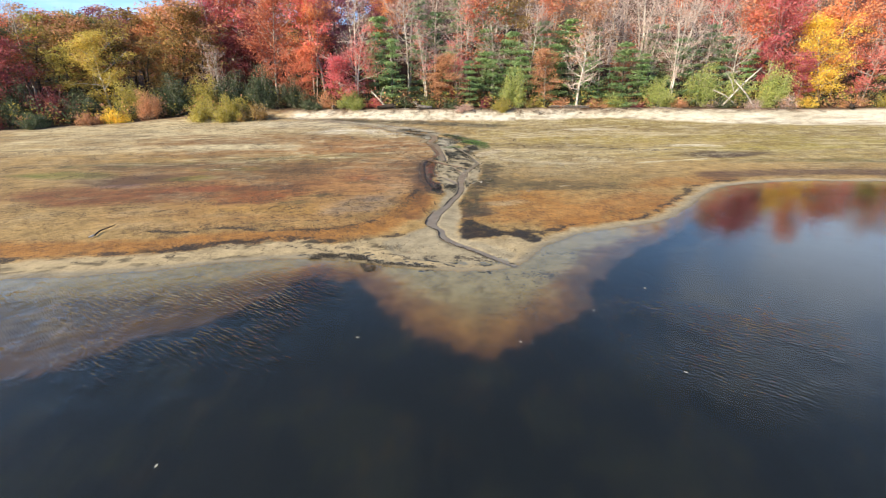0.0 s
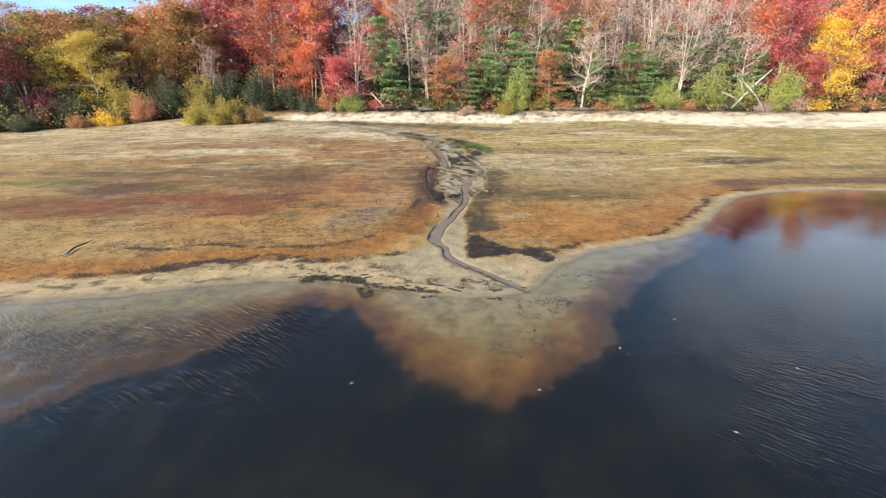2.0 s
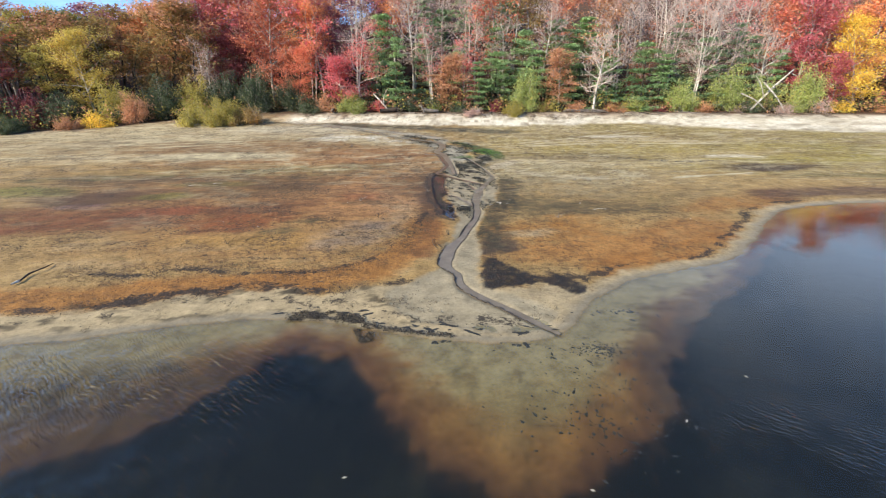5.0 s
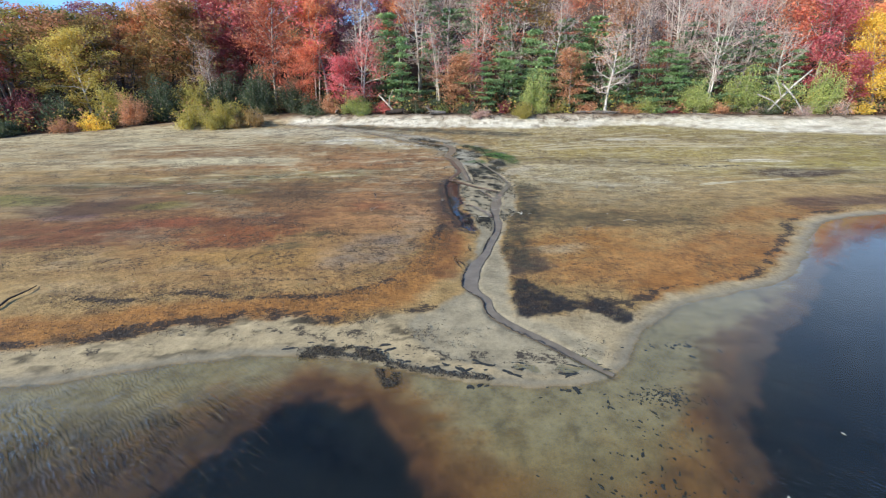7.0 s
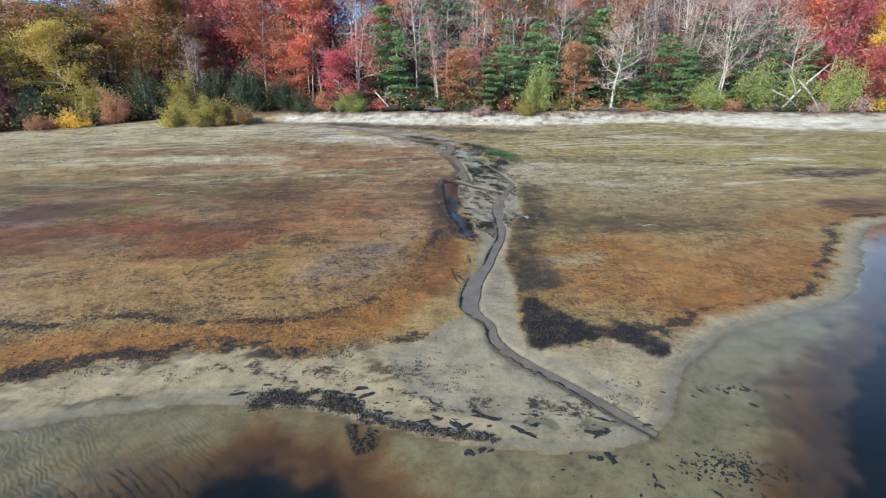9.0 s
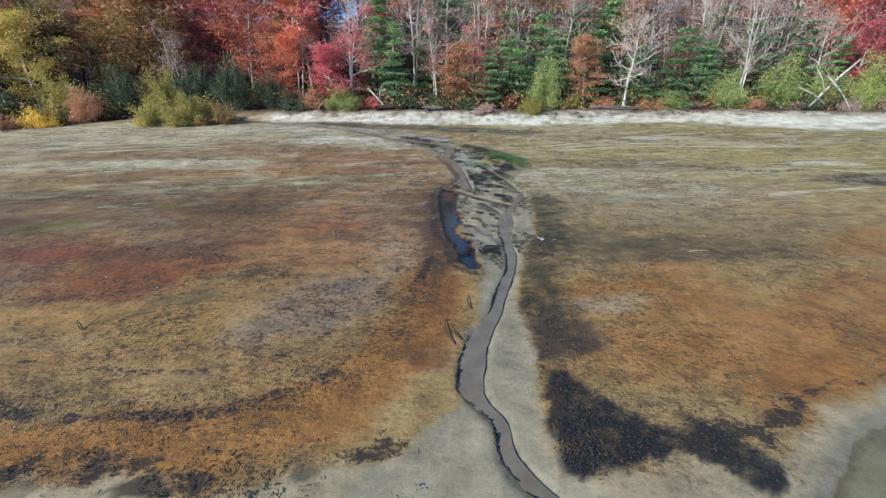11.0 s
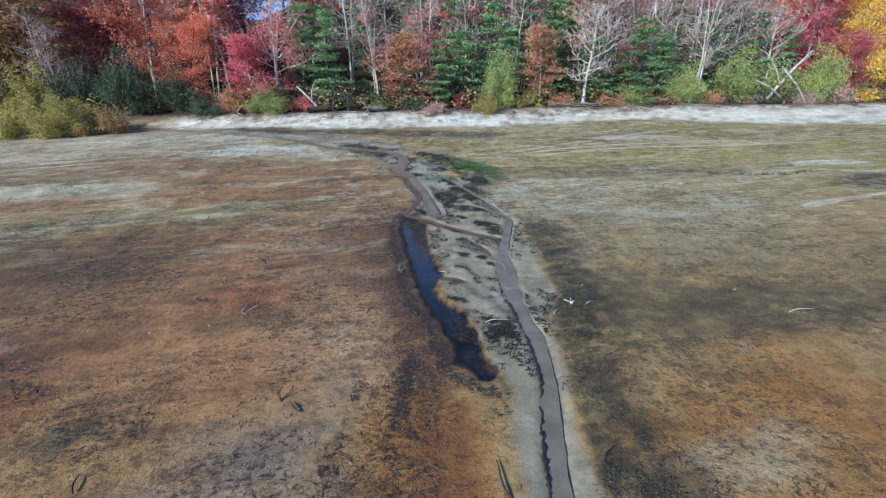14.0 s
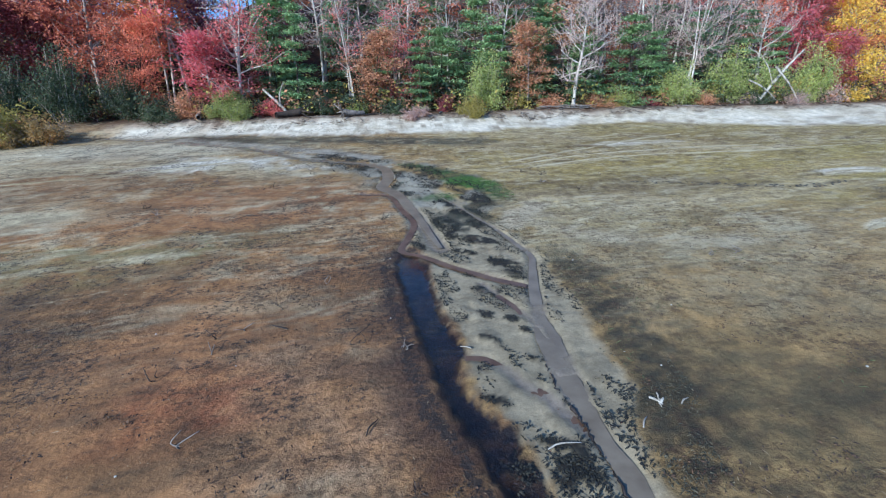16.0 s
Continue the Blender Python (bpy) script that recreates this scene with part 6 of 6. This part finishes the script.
# ---- sticks, a log and stubs on the mud ----
log = tagged(new("fallen_log"), "short broken log with bleached end on mud", "log")
log.matrix_basis = pose(-14.05, 17.4, gz(-14.05, 17.4), 0, 0, 93)
part("trunk", limb_mesh("trunk", [(-0.5, 0, 0.05), (0, 0.09, 0.08), (0.45, -0.05, 0.1), (0.95, 0.03, 0.05)], (0.025, 0.03, 0.02, 0.01), DARKWOOD, 8, 4), log)
part("broken_end", limb_mesh("broken_end", [(-0.72, 0.08, 0.05), (-0.5, 0, 0.06)], (0.025, 0.045), PALEWOOD, 7, 5), log, "bleached splintered end")
STICKS = [(6.9, 25.3, 0.62, 4, "p"), (-8.2, 21.0, 0.75, 38, "d"), (-1.0, 20.5, 1.1, 105, "d"), (-4.1, 29.8, 0.45, 150, "d"), (-7.2, 36.1, 0.55, 25, "d"), (-6.2, 37.5, 0.75, 12, "d"), (-5.9, 22.5, 0.3, 110, "d"),
          (2.54, 26.24, 0.22, 30, "p"), (1.66, 25.94, 0.24, 50, "p"), (-15.3, 29.9, 0.8, 12, "p"), (-14.2, 30.4, 0.6, 15, "p"),
          (-10.6, 25.2, 0.3, 100, "d"), (-3.4, 23.6, 0.3, 130, "d"), (0.31, 25.74, 0.5, 4, "p"), (-0.5, 28.34, 0.2, 160, "p"), (-0.5, 21.85, 0.7, 97, "d"), (-0.84, 20.35, 0.45, 120, "d"), (1.0, 22.1, 0.4, 45, "d"), (-2.3, 26.6, 0.35, 60, "d"), (-13.2, 20.4, 0.7, 50, "d")]
for k, (x, y, ln, a, c) in enumerate(STICKS):
    st = tagged(new("stick", limb_mesh("stick", [(-ln / 2, 0, 0.02), (-ln * 0.1, 0.06 * ln, 0.05), (ln / 2, -0.03 * ln, 0.03)], (0.012, 0.014, 0.006), PALEWOOD if c == "p" else DARKWOOD, 6, 20 + k)),
                "bleached twig lying on the mud" if c == "p" else "dark wet twig lying on mud", "stick", "sticks on the mud")
    st.matrix_basis = pose(x, y, gz(x, y), 0, 0, a)
bleached = tagged(new("bleached_root"), "small bleached white root stub in dark mud", "root")
bleached.matrix_basis = pose(2.1, 26.3, gz(2.1, 26.3), 0, 0, 20) @ Matrix.Scale(0.65, 4)
for k, (a, b, g) in enumerate((((-0.1, 0.16, 0.1), (0.06, -0.12, 0.03), 0.035), ((0.02, -0.1, 0.02), (0.2, -0.02, 0.08), 0.04), ((0.05, -0.05, 0.03), (0.18, 0.16, 0.14), 0.022), ((0.0, -0.06, 0.03), (-0.08, -0.2, 0.05), 0.02))):
    a, b = np.array(a), np.array(b)
    part("root", limb_mesh("root", [a, (a + b) / 2 + np.array([0.01, 0.02, 0.015]), b], (g, g * 0.9, g * 0.5), PALEWOOD, 6, 80 + k, 0.15), bleached)
r = np.random.default_rng(31)
for k in range(34):
    x, y = r.uniform(-11, 9), r.uniform(19, 44)
    if -1.6 < x < 3.4:
        x -= 6
    if k < 4:
        x, y = ((-4.95, 26.75), (-5.3, 29.6), (-6.05, 41.4), (-5.2, 29.1))[k]
    st = tagged(new("weed_stub", None), "upright dead weed stub in the mud", "weed stub", "dead weed stubs")
    st.matrix_basis = pose(x, y, gz(x, y) - 0.02, 0, 0, r.uniform(0, 360))
    for j in range(r.integers(2, 5)):
        part("stalk", limb_mesh("stalk", [(r.normal(0, 0.03), r.normal(0, 0.03), 0), (r.normal(0, 0.08), r.normal(0, 0.08), r.uniform(0.06, 0.12)), (r.normal(0, 0.14), r.normal(0, 0.14), r.uniform(0.1, 0.26))], (0.012, 0.01, 0.006), DARKWOOD if k % 3 else GREYWOOD, 4, k * 7 + j), st)

STONE, nt, p, out = mat("pale_pebble")
n = node(nt, "ShaderNodeTexNoise", Scale=14.0, Detail=4.0)
rr = ramp(nt, [(0.35, srgb(176, 168, 156)), (0.7, srgb(238, 234, 226))])
nt.links.new(n.outputs["Fac"], rr.inputs[0])
nt.links.new(rr.outputs[0], p.inputs["Base Color"])
p.inputs["Roughness"].default_value = 0.8


def pebble_mesh(seed):
    bm = bmesh.new()
    bmesh.ops.create_icosphere(bm, subdivisions=2, radius=1)
    r0 = np.random.default_rng(seed)
    off = Vector(r0.uniform(0, 50, 3))
    for v in bm.verts:
        v.co *= 0.8 + 0.5 * noise.noise(v.co * 1.1 + off)
        v.co.z *= 0.6
    me0 = bpy.data.meshes.new("pebble")
    bm.to_mesh(me0)
    bm.free()
    me0.materials.append(STONE)
    me0.polygons.foreach_set("use_smooth", [True] * len(me0.polygons))
    return me0


PEBBLES = [pebble_mesh(k) for k in range(3)]
for k in range(32):
    x, y = r.uniform(-12, 11), r.uniform(16.5, 36)
    if -1.3 < x < 1.4:
        x += 4
    st = tagged(new("pebble", PEBBLES[k % 3]), "small pale pebble on the mud", "pebble", "pebbles on the mud")
    s = r.uniform(0.012, 0.028)
    st.matrix_basis = pose(x, y, gz(x, y) + 0.2 * s, 0, 0, r.uniform(0, 360)) @ Matrix.Scale(s, 4)


# ---- dead weed in quantity ----
def strewn(name, count, region, lengths, width, colours, label, seed, chance):
    """Bent dry blades and twigs lying about, as one joined heap."""
    rg = np.random.default_rng(seed)
    x0, x1, y0, y1 = region
    x, y = rg.uniform(x0, x1, count * 4), rg.uniform(y0, y1, count * 4)
    keep = np.flatnonzero(rg.random(count * 4) < chance(x, y))[:count]
    x, y = x[keep], y[keep]
    n = len(x)
    z = height(x, y) + rg.uniform(0.004, 0.03, n) - 0.03 * (ring_sdf(x, y, BRAID) > 0.1)
    a, ln = rg.uniform(0, math.pi, n), rg.uniform(*lengths, n)
    d = np.stack([np.cos(a), np.sin(a), rg.normal(0, 0.18, n)], 1) * ln[:, None] / 2
    w = np.stack([-np.sin(a), np.cos(a), rg.normal(0, 0.5, n)], 1) * width * rg.uniform(0.6, 1.4, (n, 1))
    c = np.stack([x, y, z], 1)
    up = np.array([0, 0, 1.0]) * (np.abs(d[:, 2:]) + 0.01)
    quads = np.concatenate([np.stack([c - d - w * 0.4 + up, c - d + w * 0.4 + up, c + w + up * 1.4, c - w + up * 1.4], 1), np.stack([c - w + up * 1.4, c + w + up * 1.4, c + d + w * 0.3 + up, c + d - w * 0.3 + up], 1)])
    m, nt, p, out = mat(name)
    geo = nt.nodes.new("ShaderNodeNewGeometry")
    rm = ramp(nt, [(i / max(1, len(colours) - 1), col) for i, col in enumerate(colours)])
    nt.links.new(geo.outputs["Random Per Island"], rm.inputs[0])
    nt.links.new(rm.outputs[0], p.inputs["Base Color"])
    p.inputs["Roughness"].default_value = 0.9
    return tagged(new(name, quads_mesh(name, quads, m)), label, "dead weed", "", "stuff")


def clumpy(scale, seed, lo, hi):
    return lambda x, y: step(lo, hi, fbm(x * scale, y * scale * 1.3, seed) + 0.5)


def on_flat(f, sand=1.5):
    return lambda x, y: f(x, y) * (ground_base(x, y)[1] > sand) * (ring_sdf(x, y, BRAID) < 0.0) * (ring_sdf(x, y, POOL) < -0.15)


strewn("dark_weed_litter", 26000, (-13, 11, 15, 36), (0.02, 0.07), 0.009, (srgb(48, 38, 30), srgb(84, 62, 46), srgb(112, 84, 58)), "dark dead weed strewn over the mudflat", 301, on_flat(lambda x, y: clumpy(0.8, 131, 0.44, 0.66)(x, y) * clumpy(3.2, 139, 0.5, 0.6)(x, y)))
strewn("straw_litter", 1500, (-15, 13, 15, 36), (0.03, 0.12), 0.0028, (srgb(130, 106, 76), srgb(170, 148, 112), srgb(204, 186, 150)), "pale straw bits strewn over the mudflat", 302, on_flat(clumpy(0.6, 132, 0.42, 0.65)))
strewn("green_weed_tuft", 5000, (-14, 12, 18, 36), (0.04, 0.14), 0.005, (srgb(54, 66, 36), srgb(92, 100, 56), srgb(120, 116, 70)), "low green weed patches on the mudflat", 303, on_flat(clumpy(0.5, 133, 0.6, 0.68)))
UPLINE_S = spline(UPLINE, 5)
HEAP = spline([(-4.7, 15.05), (-4.2, 15.15), (-3.5, 15.05), (-2.9, 14.8), (-2.6, 14.1)], 5)
EDGE = spline([(-2.8, 14.75), (-2.2, 14.5), (-1.4, 14.3), (-0.4, 14.15)], 5)
strewn("drift_line_weed", 9000, (-14, -0.8, 14.6, 25.5), (0.03, 0.11), 0.007, (srgb(36, 30, 28), srgb(68, 56, 48), srgb(104, 86, 70)), "dark drift line of dead weed", 304,
       lambda x, y: np.maximum(step(0.75, 0.2, line_dist(x, y, UPLINE_S)[0]), step(0.55, 0.15, np.abs(ground_base(x, y)[1] - 1.65)) * (x < -1.5)) * clumpy(1.4, 134, 0.42, 0.6)(x, y))
strewn("shore_drift_heap", 7000, (-5.6, -0.2, 13.6, 15.6), (0.03, 0.1), 0.008, (srgb(30, 27, 24), srgb(62, 54, 44), srgb(96, 84, 66)), "dark heap of drifted weed at the pond's edge", 310,
       lambda x, y: np.maximum(step(0.32, 0.1, line_dist(x, y, HEAP)[0]) * clumpy(3.0, 135, 0.34, 0.52)(x, y), 0.6 * step(0.14, 0.03, line_dist(x, y, EDGE)[0])))
strewn("sand_crumbs", 3200, (-12, 3.2, 13.6, 17.6), (0.02, 0.08), 0.008, (srgb(52, 44, 36), srgb(92, 78, 60), srgb(120, 104, 80)), "dark weed crumbs on the pond's sand", 312,
       lambda x, y: step(0.1, 0.3, ground_base(x, y)[1]) * step(2.6, 1.8, ground_base(x, y)[1]) * clumpy(1.5, 140, 0.5, 0.66)(x, y) * clumpy(4.0, 142, 0.46, 0.58)(x, y))
strewn("black_peat_crumbs", 5000, (0.5, 4.2, 16.5, 22.6), (0.015, 0.05), 0.008, (srgb(24, 22, 22), srgb(48, 44, 42), srgb(78, 72, 66)), "black peaty weed crumbs beside the brook", 305,
       lambda x, y: step(-0.1, 0.3, ring_sdf(x, y, BLACKS)))
GREENS = spline([(0.2, 44.2), (1.5, 42.4), (2.9, 40.6), (3.3, 38.6)], 5)
strewn("bright_water_weed", 3200, (-0.6, 4.4, 37.4, 45), (0.03, 0.12), 0.011, (srgb(42, 60, 32), srgb(68, 90, 44), srgb(108, 140, 62)), "bright green weed beside the brook", 306,
       lambda x, y: (step(0.75, 0.2, line_dist(x, y, GREENS)[0]) * (0.35 + 0.65 * step(42, 40.5, y)) + step(0.7, 0.3, np.hypot((x - 0.9) / 0.9, y - 38.6))) * clumpy(2.0, 143, 0.4, 0.58)(x, y))


def mats(name, spots, material, label):
    """Low ragged mats of weed."""
    v, f = [], []
    rg = np.random.default_rng(len(spots))
    for x, y, rad, h, stretch, turn, z in spots:
        b = len(v)
        ca0, sa0 = math.cos(turn), math.sin(turn)
        v.append((x, y, z + h))
        for ring, (k, hh) in enumerate(((0.55, 0.75), (1.0, -0.25))):
            for i in range(10):
                a = 2 * math.pi * i / 10
                q = rad * k * rg.uniform(0.55, 1.25)
                dx, dy = math.cos(a) * q * stretch, math.sin(a) * q
                v.append((x + dx * ca0 - dy * sa0, y + dx * sa0 + dy * ca0, z + h * hh * rg.uniform(0.5, 1.3)))
        for i in range(10):
            j = (i + 1) % 10
            f += [(b, b + 1 + i, b + 1 + j), (b + 1 + i, b + 11 + i, b + 11 + j, b + 1 + j)]
    return tagged(new(name, mesh_from(name, v, f, material)), label, "weed", "", "stuff")


WEED, nt, p, out = mat("wet_weed_mat")
n = node(nt, "ShaderNodeTexNoise", Scale=18.0, Detail=6.0, Roughness=0.7)
co = nt.nodes.new("ShaderNodeTexCoord")
nt.links.new(co.outputs["Object"], n.inputs["Vector"])
rr = ramp(nt, [(0.35, srgb(22, 22, 20)), (0.55, srgb(52, 50, 42)), (0.75, srgb(96, 90, 72))])
nt.links.new(n.outputs["Fac"], rr.inputs[0])
nt.links.new(rr.outputs[0], p.inputs["Base Color"])
bp = node(nt, "ShaderNodeBump", Strength=1.0, Distance=0.04)
nt.links.new(n.outputs["Fac"], bp.inputs["Height"])
nt.links.new(bp.outputs[0], p.inputs["Normal"])
p.inputs["Roughness"].default_value = 0.6

rg = np.random.default_rng(401)


def in_braid(x, y):
    f = fbm(x * 1.5 + 0.5 * y, y * 0.8 - 0.4 * x, 81) + 0.12 * step(27, 31, y) * 0.6
    up = step(-0.3, 0.7, upper_reach(x, y)) * 0.9
    return step(0.085, 0.11, f) * np.maximum(ring_sdf(x, y, BRAID) > 0.03, up) * (channel(x, y) < 0.01) * step(23, 24.5, y) + 0.5 * (np.hypot((x + 0.1) / 0.55, (y - 25.2) / 1.1) < 1) * step(-0.02, 0.04, fbm(x * 3, y * 2, 84))


def near_bank(x, y):
    e = ring_sdf(x, y, BRAID)
    f = fbm(x * 2.2, y * 1.4, 83)
    return step(0.02, 0.1, f) * (e > -0.9) * (e < 0.15) * (x > 0.2) * step(19, 21, y)


strewn("brook_weed", 24000, (-5.4, 3.8, 23, 48), (0.03, 0.085), 0.012, (srgb(22, 22, 20), srgb(34, 34, 28), srgb(62, 58, 46)), "dark weed clumps between the brook's threads", 307, in_braid)
strewn("weed_clump", 20000, (-1.2, 3, 24.8, 41.5), (0.02, 0.065), 0.01, (srgb(20, 20, 19), srgb(34, 34, 28), srgb(64, 60, 46)), "dark wet weed clumps on the brook's sand bars", 311, in_clump)
strewn("bank_weed", 12000, (0.4, 4.6, 19, 36), (0.02, 0.07), 0.006, (srgb(40, 42, 32), srgb(76, 74, 56), srgb(120, 110, 86)), "dark weed along the brook's bank", 308, near_bank)


def back_edge(x, y):
    d = y - back_y(x) + 2.2 * fbm(x * 0.4, y * 0.4, 93)
    return step(-2.4, -1.2, d) * step(0.8, -0.6, d) * step(-0.12, 0.12, fbm(x * 0.8, y * 0.8, 98))


strewn("beach_brush", 7000, (-24, 46, 55.5, 61.5), (0.15, 0.7), 0.014, (srgb(84, 70, 58), srgb(128, 108, 90), srgb(176, 156, 134)), "dead brush and twigs washed up at the beach's back", 309, back_edge)
spots = []
for cx, cy, sx0, sy0, count, size in ((3.2, 12.4, 0.9, 0.9, 190, 0.026), (2.6, 11.2, 0.8, 0.45, 150, 0.032), (3.4, 13.65, 0.34, 0.16, 220, 0.024), (4.6, 15.6, 0.5, 0.16, 34, 0.045), (2.0, 13.6, 1.6, 0.5, 30, 0.025), (-0.6, 13.93, 0.1, 0.03, 5, 0.06), (1.4, 13.83, 0.12, 0.03, 6, 0.06), (2.9, 13.0, 0.02, 0.12, 4, 0.05)):
    for k in range(count):
        x, y = rg.normal(cx, sx0), rg.normal(cy, sy0)
        z0, d0 = (float(a[0]) for a in ground_base(np.array([x]), np.array([y])))
        if d0 < -0.05:
            spots.append((x, y, size * (0.3 + rg.random() ** 2), 0.012, rg.uniform(1.0, 2.6), rg.uniform(0, 3.1), z0))
for k in range(110):
    x, y = -4.5 + rg.normal(0, 1.1) + 2.4 * (k % 3), 0
    y = float(np.interp(x, SHORE[:, 0], SHORE[:, 1])) + rg.normal(0.45, 0.16)
    spots.append((x, y, 0.015 + 0.07 * rg.random() ** 3, 0.01, rg.uniform(1.5, 4.0), rg.normal(0, 0.4), max(gz(x, y) - 0.005, -0.2)))
TRAIL = spline([(9, 39.4), (11.3, 38.8), (14.3, 37.8), (16.7, 37.2), (19, 37.6)], 14)
for x, y in TRAIL:
    x, y = x + rg.normal(0, 0.08), y + rg.normal(0, 0.1)
    spots.append((x, y, rg.uniform(0.04, 0.08), 0.02, rg.uniform(1.0, 1.8), rg.uniform(0, 3), gz(x, y)))
mats("shore_weed_mat", spots, WEED, "dark weed scraps along the pond's edge")

LEAFY, nt, p, out = mat("floating_leaf")
p.inputs["Base Color"].default_value, p.inputs["Roughness"].default_value = (*srgb(226, 214, 186), 1), 0.5
for k, (x, y) in enumerate([(-4.9, 5.8), (1.9, 9.6), (4.2, 11.2), (6.2, 12.6), (-2.2, 9.8), (8.0, 10.4), (5.4, 8.4)]):
    lf = [(0, -0.045, 0.003), (0.022, 0, 0.008), (0, 0.055, 0.003), (-0.022, 0, 0.008), (0, 0, 0.002)]
    ob = tagged(new("floating_leaf", mesh_from("floating_leaf", lf, [(0, 1, 4), (1, 2, 4), (2, 3, 4), (3, 0, 4)], LEAFY)), "pale curled leaf floating on pond", "leaf", "floating leaves")
    ob.matrix_basis = pose(x, y, 0.004, 0, 0, 70 * k)
